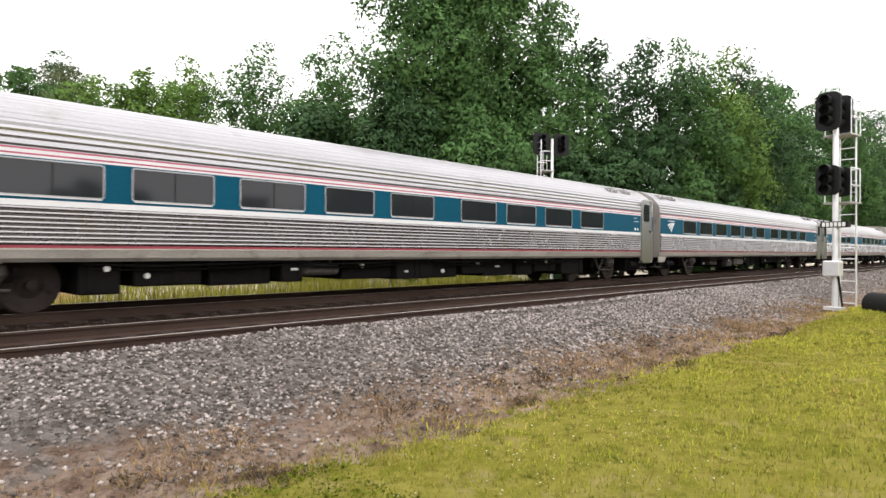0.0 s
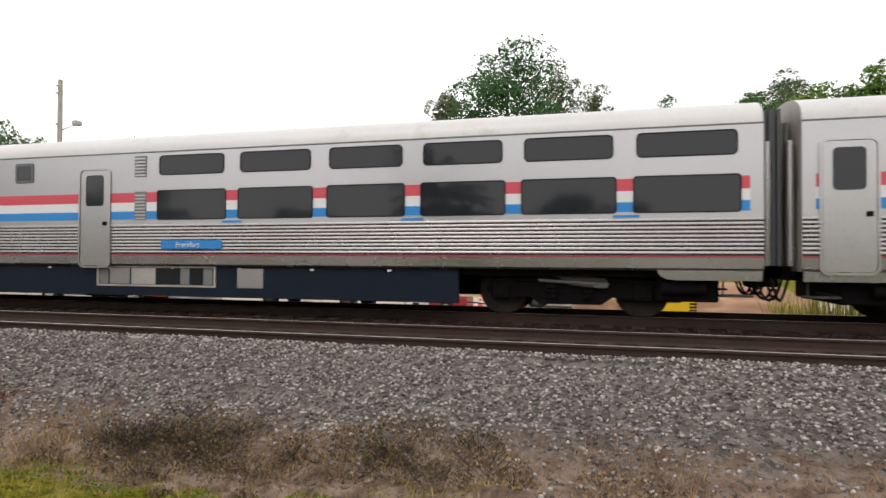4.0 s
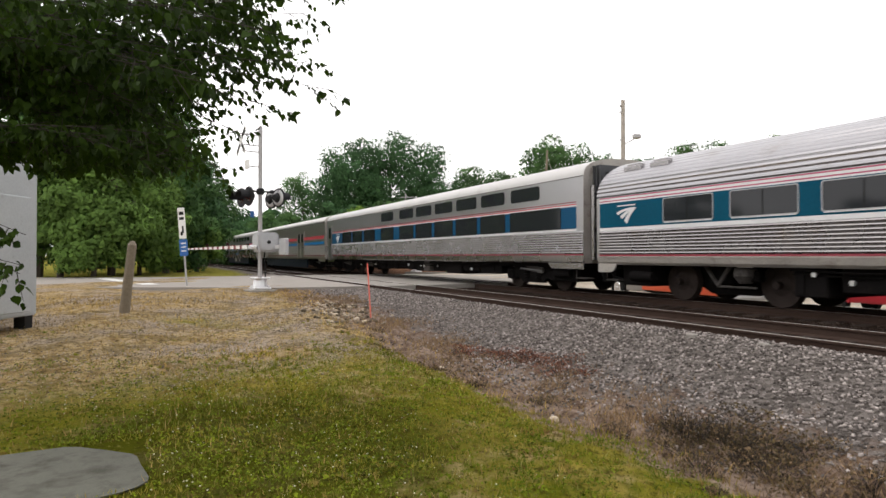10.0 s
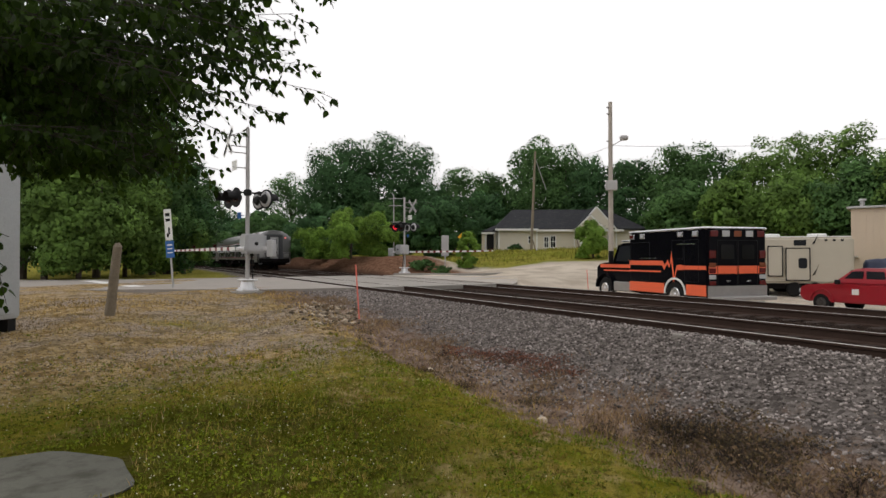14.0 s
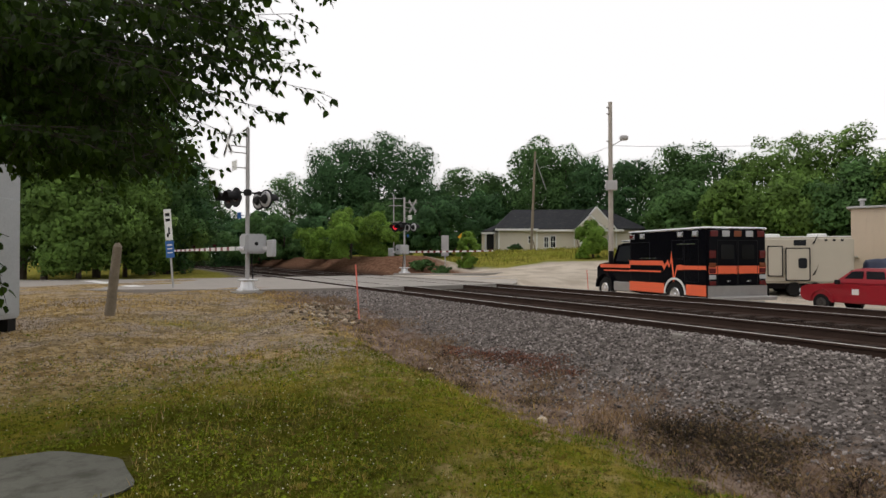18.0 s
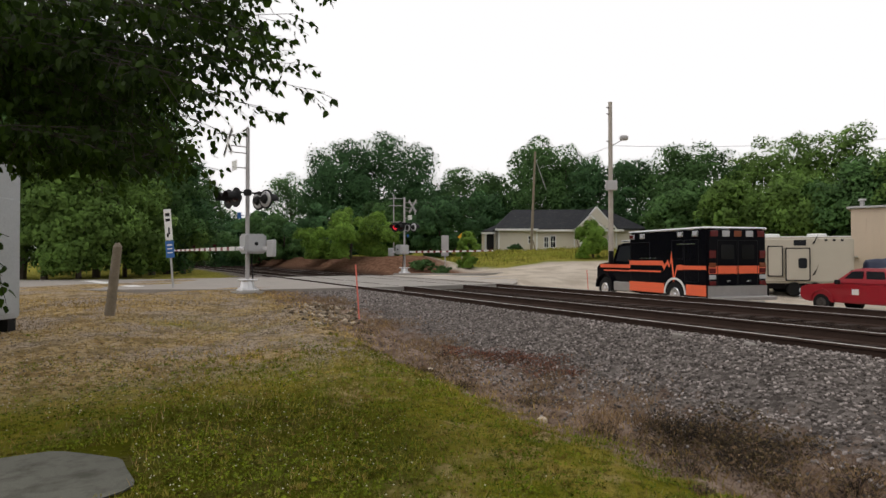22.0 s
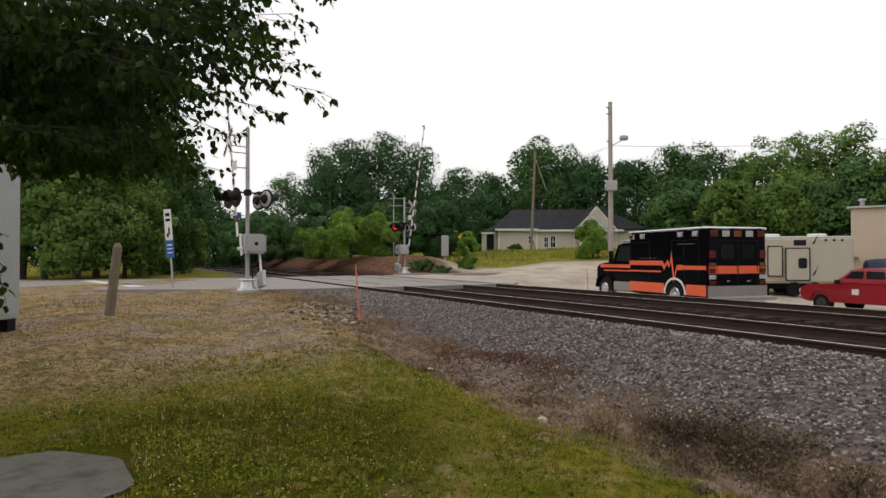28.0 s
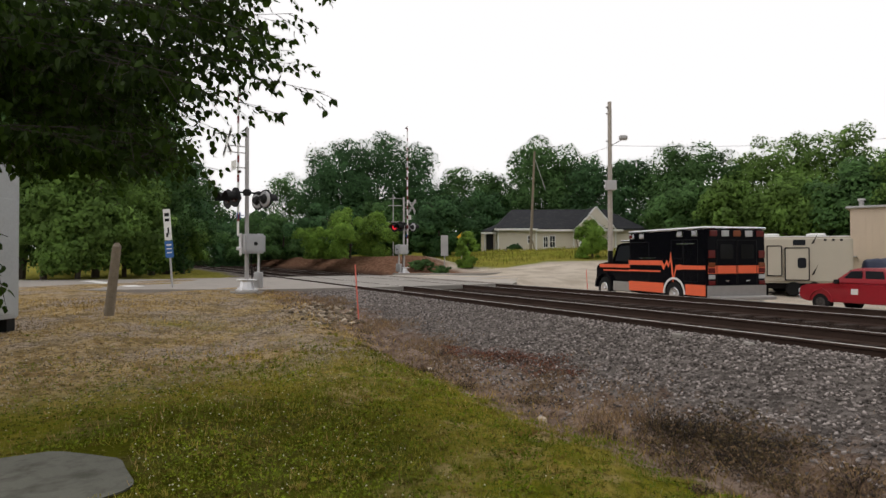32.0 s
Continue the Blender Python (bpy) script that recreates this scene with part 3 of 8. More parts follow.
def car_door(parent, x0, x1, z0, z1, mat, win=True, half=HALF, wz=(2.2, 2.86)):
    for s in (-1, 1):
        if s > 0:
            x0, x1 = x0, x1
        w = (x1 - x0) / 2
        bm = bms()
        slab(bm, rounded(-w, w, 0, z1 - z0, 0.09), -0.020, 0.02)
        ring(bm, rounded(-w - 0.05, w + 0.05, -0.05, z1 - z0 + 0.05, 0.12), rounded(-w - 0.012, w + 0.012, -0.012, z1 - z0 + 0.012, 0.1), -0.034, 0.01)
        box(bm, -w + 0.04, w - 0.04, -0.03, -0.018, 0.42, 0.45)
        d = part("door", bm, mat, parent, m=pose((x0 + x1) / 2, s * half, z0, 0, 0, 0 if s < 0 else 180))
        if win:
            bm = bms(); slab(bm, rounded(-w * 0.62, w * 0.62, wz[0] - z0, wz[1] - z0, 0.07), -0.032, 0.0)
            part("pane", bm, GLASS, d)
        bm = bms(); box(bm, w * 0.62, w * 0.86, -0.05, -0.02, wz[0] - z0 - 0.42, wz[0] - z0 - 0.34, 0.008)
        part("handle", bm, BLACK_IRON, d)


def bogie_mesh(heavy):
    """Side frames, bolster and springs of a truck; axles 2.4 m apart."""
    bm = bms()
    for s in (-1, 1):
        y = s * (1.02 if heavy else 0.52)
        out = [(-1.55, 0.45), (-1.35, 0.30), (-0.75, 0.36), (-0.55, 0.22), (0.55, 0.22), (0.75, 0.36), (1.35, 0.30), (1.55, 0.45), (1.5, 0.66), (0.8, 0.72), (0.45, 0.60), (-0.45, 0.60), (-0.8, 0.72), (-1.5, 0.66)]
        slab(bm, out, y - 0.07, y + 0.07)
        for x in (-1.26, 1.26):
            box(bm, x - 0.17, x + 0.17, y - 0.14, y + 0.14, 0.30, 0.62, 0.03)
            cyl(bm, (x, y - 0.17 * s * -1, 0.46), (x, y + 0.18 * s, 0.46), 0.10, 0.09, 12)
        for x in (-0.32, 0.32):
            for k in range(4):
                cyl(bm, (x, y + 0.05 * s, 0.34 + k * 0.09), (x, y + 0.05 * s, 0.40 + k * 0.09), 0.13, 0.13, 12)
        if not heavy:
            box(bm, 0.5, 1.0, s * 1.05 - 0.12, s * 1.05 + 0.12, 0.52, 0.76, 0.03)
            slab(bm, [(-1.85, 0.86), (-1.80, 0.42), (-1.45, 0.29), (-0.85, 0.33), (-0.6, 0.20), (0.6, 0.20), (0.85, 0.33), (1.45, 0.29), (1.80, 0.42), (1.85, 0.86)], s * 0.56 - 0.04, s * 0.56 + 0.04)
        if heavy:
            box(bm, -1.0, 1.0, y + 0.08 * s - 0.03, y + 0.08 * s + 0.03, 0.62, 0.78, 0.02)
    box(bm, -0.3, 0.3, -1.05, 1.05, 0.45, 0.85, 0.03)
    return bm


def wheelset_mesh():
    bm = bms()
    for s in (-1, 1):
        cyl(bm, (0, s * 0.685, 0), (0, s * 0.715, 0), 0.485, 0.485, 28)
        cyl(bm, (0, s * 0.715, 0), (0, s * 0.825, 0), 0.46, 0.45, 28)
        cyl(bm, (0, s * 0.825, 0), (0, s * 0.86, 0), 0.22, 0.14, 20)
    cyl(bm, (0, -1.0, 0), (0, 1.0, 0), 0.08, 0.08, 12)
    return bm


BOGIE = {}


def bogies(car, xs, heavy):
    if not BOGIE:
        for h in (False, True):
            o = part("truck_frame", bogie_mesh(h), BLACK_IRON)
            BOGIE[h] = o.data
            bpy.data.objects.remove(o)
        light, strong = [], []
        for s in (-1, 1):
            y = s * 1.15
            bm = bms()
            for x in (-0.36, 0.36):
                cyl(bm, (x, y, 0.90), (0.02, y, 0.42), 0.05, 0.04, 8)
            box(bm, -0.5, 0.5, y - 0.05, y + 0.05, 0.84, 0.93, 0.015)
            cyl(bm, (0.0, y, 0.40), (0.95, y, 0.40), 0.025, None, 8)
            light.append(("damper_brace", bm, BOGIE_GREY))
            bm = bms()
            cyl(bm, (0.68, y - 0.02 * s, 0.48), (0.68, y - 0.02 * s, 0.64), 0.12, 0.24, 16); cyl(bm, (0.68, y - 0.02 * s, 0.64), (0.68, y - 0.02 * s, 0.80), 0.24, 0.22, 16)
            light.append(("air_spring", bm, BOGIE_GREY))
            bm = bms()
            box(bm, 0.50, 0.84, y - 0.03, y + 0.03, 0.82, 0.85)
            light.append(("valve", bm, ALU))
            bm = bms()
            slab(bm, [(-0.80, 0.80), (-0.20, 0.72), (0.0, 0.58), (0.62, 0.52), (0.70, 0.60), (0.62, 0.70), (0.20, 0.74), (-0.1, 0.84), (-0.7, 0.90)], s * 1.16 - 0.04, s * 1.16 + 0.04)
            strong.append(("brake_rigging", bm, BOGIE_GREY))
            bm = bms()
            cyl(bm, (-0.55, s * 1.20, 0.66), (0.50, s * 1.20, 0.60), 0.028, None, 8); box(bm, 0.42, 0.66, s * 1.18 - 0.03, s * 1.18 + 0.03, 0.54, 0.62)
            strong.append(("damper", bm, GREY_DIAPHRAGM))
        for key, rows in (("light_parts", light), ("heavy_parts", strong)):
            BOGIE[key] = []
            for nm, bm, mat in rows:
                o = part(nm, bm, mat)
                BOGIE[key].append((nm, o.data))
                bpy.data.objects.remove(o)
        o = part("wheel", wheelset_mesh(), WHEEL_IRON)
        BOGIE["w"] = o.data
        bpy.data.objects.remove(o)
    for x in xs:
        b = share("truck", BOGIE[heavy], car, pose(x, 0, 0), label="grimy black four-wheel truck")
        for dx in (-1.26, 1.26):
            share("wheel", BOGIE["w"], b, pose(dx, 0, 0.46))
        for nm, me in BOGIE["heavy_parts" if heavy else "light_parts"]:
            share(nm, me, b, label="dusty grey")


FOLDS = {}


def gangway(car, x, s, top, half, mat=None, rim=0.2, tubes=True):
    """The ribbed diaphragm at a car's end, its coupler and hanging hoses; s: which way it points."""
    bm = bms()
    a, b = x, x + s * 0.3
    box(bm, min(a, b), max(a, b), -half + 0.16, half - 0.16, top - 0.16, top - 0.04)
    fold = part("diaphragm", bm, mat or GREY_DIAPHRAGM, car)
    key = (round(top, 2), round(half, 2), (mat or GREY_DIAPHRAGM).name)
    for k in range(5):
        w = half - 0.05 * (k % 2)
        if (key, k % 2) not in FOLDS:
            bm = bms()
            slab(bm, [(-w, 0.95), (-w, top), (w, top), (w, 0.95), (w - rim, 0.95), (w - rim, top - rim), (-w + rim, top - rim), (-w + rim, 0.95)], -0.026, 0.026)
            o = part("bellows_rib", bm, mat or GREY_DIAPHRAGM)
            FOLDS[(key, k % 2)] = o.data
            bpy.data.objects.remove(o)
        share("bellows_rib", FOLDS[(key, k % 2)], fold, pose(x + s * (0.04 + k * 0.064), 0, 0, 0, 0, 90))
    for y in (-1.30, 1.30) if tubes else ():
        bm = bms(); cyl(bm, (x + s * 0.10, y, 0.95), (x + s * 0.10, y, min(top, 3.0)), 0.07, None, 12)
        part("end_tube", bm, STEEL, car)
    bm = bms()
    box(bm, min(x, x + s * 0.36), max(x, x + s * 0.36), -0.16, 0.16, 0.55, 0.85, 0.03)
    box(bm, min(x - s * 0.3, x + s * 0.14), max(x - s * 0.3, x + s * 0.14), -0.95, 0.95, 0.70, 0.93, 0.02)
    coupler = part("coupler", bm, BLACK_IRON, car)
    for y in (-1.0, -0.62, 0.62, 1.0):
        bm = bms()
        tube(bm, [(x + s * (0.02 + 0.34 * i / 8), y + 0.14 * math.cos(math.pi * i / 8), 0.74 - 0.38 * math.sin(math.pi * i / 8)) for i in range(9)], 0.024)
        part("hose", bm, RUBBER, coupler)


def lettering(text, size, mat, parent, m, label=""):
    cu = bpy.data.curves.new("text", "FONT")
    cu.body, cu.size, cu.extrude = text, size, 0.002
    tmp = bpy.data.objects.new("text", cu)
    scene.collection.objects.link(tmp)
    bpy.context.view_layer.update()
    me = bpy.data.meshes.new_from_object(tmp.evaluated_get(bpy.context.evaluated_depsgraph_get()))
    bpy.data.objects.remove(tmp)
    me.materials.clear()
    me.materials.append(mat)
    return share("lettering", me, parent, m, label)


def side(x, z, proud=0.012, half=HALF):
    """Where flat lettering stands on the near side."""
    return pose(x, -half - proud, z, 90, 0, 0)


LIGHT_GREY = paint("faded_marking", (0.35, 0.40, 0.42), 0.5, 0, 0.1, 4, 40, 0.02)


def emblem(car, x, z, w, mat, half=HALF):
    """Three solid sweeps that run together at the lower right, under a slanted bar."""
    bm = bms()
    tip = (1.0, 0.02)
    for a, b in (((0.0, -0.12), (0.11, -0.20)), ((0.20, -0.27), (0.32, -0.36)), ((0.42, -0.43), (0.57, -0.55))):
        up, dn = [], []
        for i in range(9):
            u = i / 8
            bow = 0.10 * math.sin(math.pi * u)
            up.append((w * (a[0] * (1 - u) + (tip[0] - 0.02) * u - bow * 0.4), w * (a[1] * (1 - u) + (tip[1] + 0.02) * u + bow * 0.45)))
            dn.append((w * (b[0] * (1 - u) + (tip[0] + 0.02) * u - bow * 0.4), w * (b[1] * (1 - u) + (tip[1] - 0.02) * u + bow * 0.40)))
        slab(bm, up + dn[::-1], -0.012, -0.004)
    slab(bm, [(0.06 * w, 0.11 * w), (0.98 * w, 0.11 * w), (0.99 * w, 0.15 * w), (0.08 * w, 0.15 * w)], -0.012, -0.004)
    part("emblem", bm, mat, car, m=pose(x, -half, z), label="pale sweeping emblem")


def roof_vents(car, rows, mat=None):
    """Shallow hoods on the shoulder of the roof."""
    for x, w, y, z in rows:
        for s in (-1, 1):
            bm = bms(); box(bm, x, x + w, s * y - 0.16, s * y + 0.16, z - 0.12, z + 0.05, 0.02)
            box(bm, x - 0.05, x + w + 0.12, s * y - 0.22, s * y + 0.22, z - 0.14, z - 0.02, 0.01)
            part("roof_vent", bm, mat or STEEL, car)


APRON = {}


def aprons(car, ends, half, low, long, mat):
    """The sill reaches lower at a car's ends, with a rounded step up before the truck."""
    for x, s in ends:
        key = (s, round(low, 2), round(long, 2), mat.name)
        if key not in APRON:
            bm = bms()
            out = [(0.02, low), (long, low)] + [(long + 0.28 * math.sin(radians(a)), low + (0.86 - low) * (1 - math.cos(radians(a)))) for a in (25, 50, 75, 90)] + [(0.02, 0.86)]
            out = [(s * a, b) for a, b in out]
            slab(bm, out if s > 0 else out[::-1], -0.015, 0.015)
            o = part("end_apron", bm, mat)
            APRON[key] = o.data
            bpy.data.objects.remove(o)
        for y in (-half, half):
            share("end_apron", APRON[key], car, pose(x, y, 0), label="dusty steel apron at the car's end")


GEAR_MESH = {}


def underside(car, x0, x1, seed, low=0.34):
    """Crowded black equipment, pipes and pale fittings hung under the floor between the trucks."""
    if seed not in GEAR_MESH:
        rng = np.random.RandomState(seed)
        rows, x = [], x0
        while x < x1 - 0.5:
            w = rng.uniform(0.45, 1.5)
            z0 = low + rng.uniform(0.0, 0.22)
            pick = rng.rand()
            y = -rng.uniform(1.12, 1.36)
            bm = bms()
            mat, nm = BLACK_IRON, "equipment_box"
            if pick < 0.22:
                r = rng.uniform(0.13, 0.19)
                cyl(bm, (x, y + r, 0.62), (x + w, y + r, 0.62), r, None, 16)
                cyl(bm, (x - 0.05, y + r, 0.62), (x, y + r, 0.62), r * 0.6, r, 16)
                cyl(bm, (x + w, y + r, 0.62), (x + w + 0.05, y + r, 0.62), r, r * 0.6, 16)
                for k in (0.2, 0.8):
                    box(bm, x + w * k - 0.03, x + w * k + 0.03, y + r - 0.05, y + r + 0.05, 0.62, 0.86)
                nm, mat = "air_tank", BOGIE_GREY if rng.rand() < 0.5 else BLACK_IRON
            else:
                box(bm, x, x + w, y, -y, z0, 0.86, 0.025)
                for k in range(rng.randint(0, 3)):
                    q = x + w * rng.uniform(0.1, 0.8)
                    box(bm, q, q + 0.10, y - 0.03, y, z0 + 0.06, 0.80, 0.006)
                if pick > 0.86:
                    mat = BOGIE_GREY
            rows.append((nm, mat, bm))
            if rng.rand() < 0.6:
                bm = bms()
                q, z = x + w * rng.uniform(0.1, 0.7), rng.uniform(0.5, 0.76)
                if rng.rand() < 0.5:
                    cyl(bm, (q, y - 0.05, z), (q, y + 0.02, z), 0.05, 0.045, 12)
                else:
                    box(bm, q, q + rng.uniform(0.10, 0.26), y - 0.025, y, z, z + 0.05, 0.004)
                rows.append(("valve", ALU, bm))
            x += w + rng.uniform(0.02, 0.25)
        for z, y in ((0.80, -1.40), (0.72, -1.30)):
            bm = bms()
            pts = [(x0 + (x1 - x0) * i / 12, y, z - 0.03 * math.sin(i * 1.9) - 0.02 * (i % 3)) for i in range(13)]
            tube(bm, pts, 0.022)
            rows.append(("pipe", BLACK_IRON, bm))
        GEAR_MESH[seed] = []
        for nm, mat, bm in rows:
            o = part(nm, bm, mat)
            GEAR_MESH[seed].append((nm, o.data))
            bpy.data.objects.remove(o)
    for nm, me in GEAR_MESH[seed]:
        share(nm, me, car)


END_GEAR = {}


def end_gear(car, ends):
    """Brake cylinders, brackets and a crosswise beam between a car's end and its truck."""
    if not END_GEAR:
        bm = bms(); box(bm, 0.62, 1.62, -1.25, 1.25, 0.32, 0.88, 0.03)
        rows = [("equipment_box", bm, BLACK_IRON)]
        bm = bms(); cyl(bm, (1.05, -1.32, 0.56), (1.75, -1.32, 0.56), 0.13, 0.11, 14)
        rows.append(("brake_cylinder", bm, BLACK_IRON))
        bm = bms(); tube(bm, [(0.3 + 0.16 * i, -1.2, 0.52 - 0.10 * math.sin(math.pi * i / 9)) for i in range(10)], 0.026)
        rows.append(("brake_hose", bm, RUBBER))
        bm = bms(); box(bm, 0.10, 0.62, -1.36, -1.10, 0.42, 0.46, 0.01)
        rows.append(("foot_step", bm, BOGIE_GREY))
        bm = bms(); cyl(bm, (0.14, -1.34, 0.44), (0.14, -1.34, 0.66), 0.016, None, 6)
        rows.append(("step_hanger", bm, BOGIE_GREY))
        for nm, bm, mat in rows:
            o = part(nm, bm, mat)
            END_GEAR[nm] = o.data
            bpy.data.objects.remove(o)
    for x, turn in ends:
        for nm, me in END_GEAR.items():
            share(nm, me, car, pose(x, 0, 0, 0, 0, turn))
        if turn:
            for nm in ("brake_cylinder", "foot_step", "step_hanger"):
                share(nm, END_GEAR[nm], car, pose(x - (2.6 if nm == "brake_cylinder" else 0.72), 0, 0))


def tail_end(car, x, sec):
    """The bare end of the last coach: rounded shroud, end door, grab irons and marker lamps."""
    rings = []
    for grow, dx in ((1.0, 0.0), (0.988, 0.05), (0.955, 0.10), (0.90, 0.135), (0.80, 0.15)):
        half = [(a * grow, 2.1 + (z - 2.1) * grow) for a, z in sec]
        rings.append([(x + dx, -a, z) for a, z in half] + [(x + dx, a, z) for a, z in half[::-1]])
    n = len(rings[0])
    faces = [(k * n + i, k * n + (i + 1) % n, (k + 1) * n + (i + 1) % n, (k + 1) * n + i) for k in range(4) for i in range(n)]
    faces.append(tuple(range(4 * n, 5 * n)))
    share("end_shroud", mesh_of("end_shroud", [p for r in rings for p in r], faces, END_STEEL), car, label="dull steel end with rounded edges")
    bm = bms(); slab(bm, [(-0.62, 3.40), (0.62, 3.40), (0.56, 3.50), (0.30, 3.585), (-0.30, 3.585), (-0.56, 3.50)], -0.10, 0.10)
    o = part("end_visor", bm, END_STEEL, car, "short steel hood over the end")
    o.matrix_local = pose(x + 0.14, 0, 0, 0, 0, 90)
    x += 0.15
    bm = bms(); box(bm, x + 0.005, x + 0.03, -0.60, 0.60, 0.95, 3.08)
    part("portal_lining", bm, DARK_DIAPHRAGM, car)
    bm = bms(); box(bm, x + 0.03, x + 0.06, -0.38, 0.38, 0.97, 2.98, 0.01)
    d = part("end_door", bm, SILVER, car, "grey steel end door with a small window")
    bm = bms(); slab(bm, rounded(-0.21, 0.21, 2.28, 2.78, 0.06), -0.006, 0.006)
    o = part("pane", bm, GLASS, d)
    o.matrix_local = pose(x + 0.07, 0, 0, 0, 0, 90)
    bm = bms(); box(bm, x + 0.06, x + 0.09, 0.27, 0.31, 1.75, 1.95, 0.008)
    part("handle", bm, DARK_DIAPHRAGM, d)
    bm = bms(); cyl(bm, (x + 0.12, -0.12, 2.32), (x + 0.14, 0.36, 1.1), 0.028, None, 8)
    part("door_bar", bm, BLACK_IRON, car)
    bm = bms(); box(bm, x - 0.30, x + 0.10, -1.38, 1.38, 0.60, 0.97, 0.03)
    part("end_sill", bm, BLACK_IRON, car, "black end beam under the shroud")
    for s in (-1, 1):
        bm = bms(); cyl(bm, (x - 0.03, s * 1.02, 2.92), (x + 0.045, s * 1.02, 2.92), 0.085, 0.07, 14)
        part("marker_lamp", bm, MARKER, car, "glowing red marker lamp")
        bm = bms(); box(bm, x - 0.06, x + 0.05, s * 1.10 - 0.32, s * 1.10 + 0.32, 1.50, 1.55, 0.01); box(bm, x - 0.06, x + 0.03, s * 1.10 - 0.26, s * 1.10 + 0.26, 1.06, 1.44, 0.04)
        part("step_light", bm, SILVER, car)
        bm = bms(); cyl(bm, (x + 0.05, s * 1.42, 0.50), (x + 0.05, s * 1.42, 1.05), 0.013, None, 8); cyl(bm, (x + 0.05, s * 1.12, 0.50), (x + 0.05, s * 1.42, 0.50), 0.013, None, 8)
        part("grab_iron", bm, ALU, car)


def tube_coach(name, label, windows, lobby, logo=None, tail=False, below=1, vents=(0.75, 1.65, 22.6, 23.6)):
    """A ribbed stainless coach with a round tube section and a teal window band."""
    car = empty(name, pose(0, 0, 0), label, "rail car", "cars of the passing train")
    L = LENGTH
    h = HALF
    e0, e1 = (1.06, L - 0.12) if lobby == "front" else (0.12, L - 1.06)   # smooth vestibule beyond
    doors = (0.24,) if lobby == "front" else (L - 0.98,)
    strip("skirt", [(h - 0.08, 0.84), (h - 0.03, 0.9), (h - 0.005, 1.03)], 0.0, L, STEEL_DIRTY, car, "dusty plain steel sill")
    strip("line", [(h + 0.004, 1.03), (h + 0.004, 1.055)], e0, e1, STEEL_DIRTY, car)
    strip("line", [(h + 0.004, 1.055), (h + 0.006, 1.10)], e0, e1, DULL_RED, car, "thin dull red line")
    strip("fluted_panel", flutes(h, 1.10, 1.70, 0.075, 0.024), e0, e1, STEEL, car, "ribbed stainless steel side")
    strip("line", [(h + 0.004, 1.70), (h + 0.004, 1.79)], e0, e1, WHITE, car, "white line")
    strip("window_band", [(h, 1.79), (h, 2.43)], e0, e1, TEAL, car, "teal painted window band")
    for a, b, mat in ((2.43, 2.465, WHITE), (2.465, 2.492, PINK_LINE), (2.492, 2.545, WHITE), (2.545, 2.572, PINK_LINE), (2.572, 2.585, STEEL)):
        strip("line", [(h + 0.003, a), (h + 0.002, b)], e0, e1, mat, car)
    prof = roof_curve(h, 2.585, 3.61, 2.05, 15, 0.019)
    strip("roof", prof, 0.02, L - 0.02, ROOF_STEEL, car, "ribbed stainless roof")
    plain = [(h - 0.1, 0.62), (h - 0.01, 0.75), (h - 0.004, 1.03), (h - 0.004, 2.585)]
    for a, b in ((0, e0), (e1, L)):
        for s in (-1, 1):
            v, f = extrude(plain if b - a > 0.5 else plain[2:], a, b, False)
            if s > 0:
                v, f = [(x, -y, z) for x, y, z in v], [q[::-1] for q in f]
            nm = "vestibule_side" if b - a > 0.5 else "end_post"
            share(nm, mesh_of(nm, v, f, STEEL_SMOOTH), car, label="smooth stainless end")
    sec = [(0.001, 0.84), (h - 0.08, 0.84), (h, 1.1)] + roof_curve(h, 2.585, 3.61, 2.05, 15)
    end_plate("end_wall", sec, 0.0, STEEL_DIRTY, car)
    end_plate("end_wall", sec, L, STEEL_DIRTY, car)
    for x0, x1 in windows:
        window(car, x0, x1, 1.85, 2.41, COACH_FRAME, h, 0.05, True)
        bm = bms(); box(bm, x0 + 0.04, x1 - 0.04, -h - 0.018, -h - 0.002, 1.832, 1.848)
        part("sill_strip", bm, WHITE, car)
    for x in doors:
        car_door(car, x, x + 0.74, 0.68, 3.0, STEEL_SMOOTH, True, h, (2.22, 2.88))
        xx = x + 0.82 if x > 12 else x - 0.18
        bm = bms(); box(bm, xx, xx + 0.1, -h - 0.012, -h, 1.86, 2.42)
        part("band_end", bm, TEAL, car)
    if logo is not None:
        emblem(car, logo, 2.24, 0.68, WHITE, h)
    mx = 1.25 if lobby == "front" else L - 1.6
    for x in (mx + 0.1, mx + 0.3):
        bm = bms(); cyl(bm, (x, -h - 0.01, 1.9), (x, -h, 1.9), 0.055, None, 16)
        part("marking", bm, WHITE, car, "small pale disc")
    for w, z in ((0.24, 2.3), (0.36, 2.18)):
        bm = bms(); box(bm, mx, mx + w, -h - 0.008, -h, z, z + 0.035)
        part("marking", bm, LIGHT_GREY, car, "small pale lettering")
    roof_vents(car, [(x, 0.42, 1.06, 3.37) for x in vents])
    bogies(car, (3.45, L - 3.45), False)
    bm = bms(); box(bm, 0.2, L - 0.2, -0.62, 0.62, 0.50, 0.95)
    part("underframe", bm, BLACK_IRON, car)
    aprons(car, ((0.0, 1), (L, -1)), h - 0.045, 0.64, 0.42, STEEL_DIRTY)
    underside(car, 5.3, L - 5.3, below, 0.28)
    end_gear(car, ((0.0, 0), (L, 180)))
    gangway(car, 0.0, -1, 3.2, 0.78)
    if tail:
        gangway(car, L, 1, 3.22, 0.74, DARK_DIAPHRAGM, 0.15, False)
        tail_end(car, L, sec)
    else:
        gangway(car, L, 1, 3.2, 0.78)
    return car


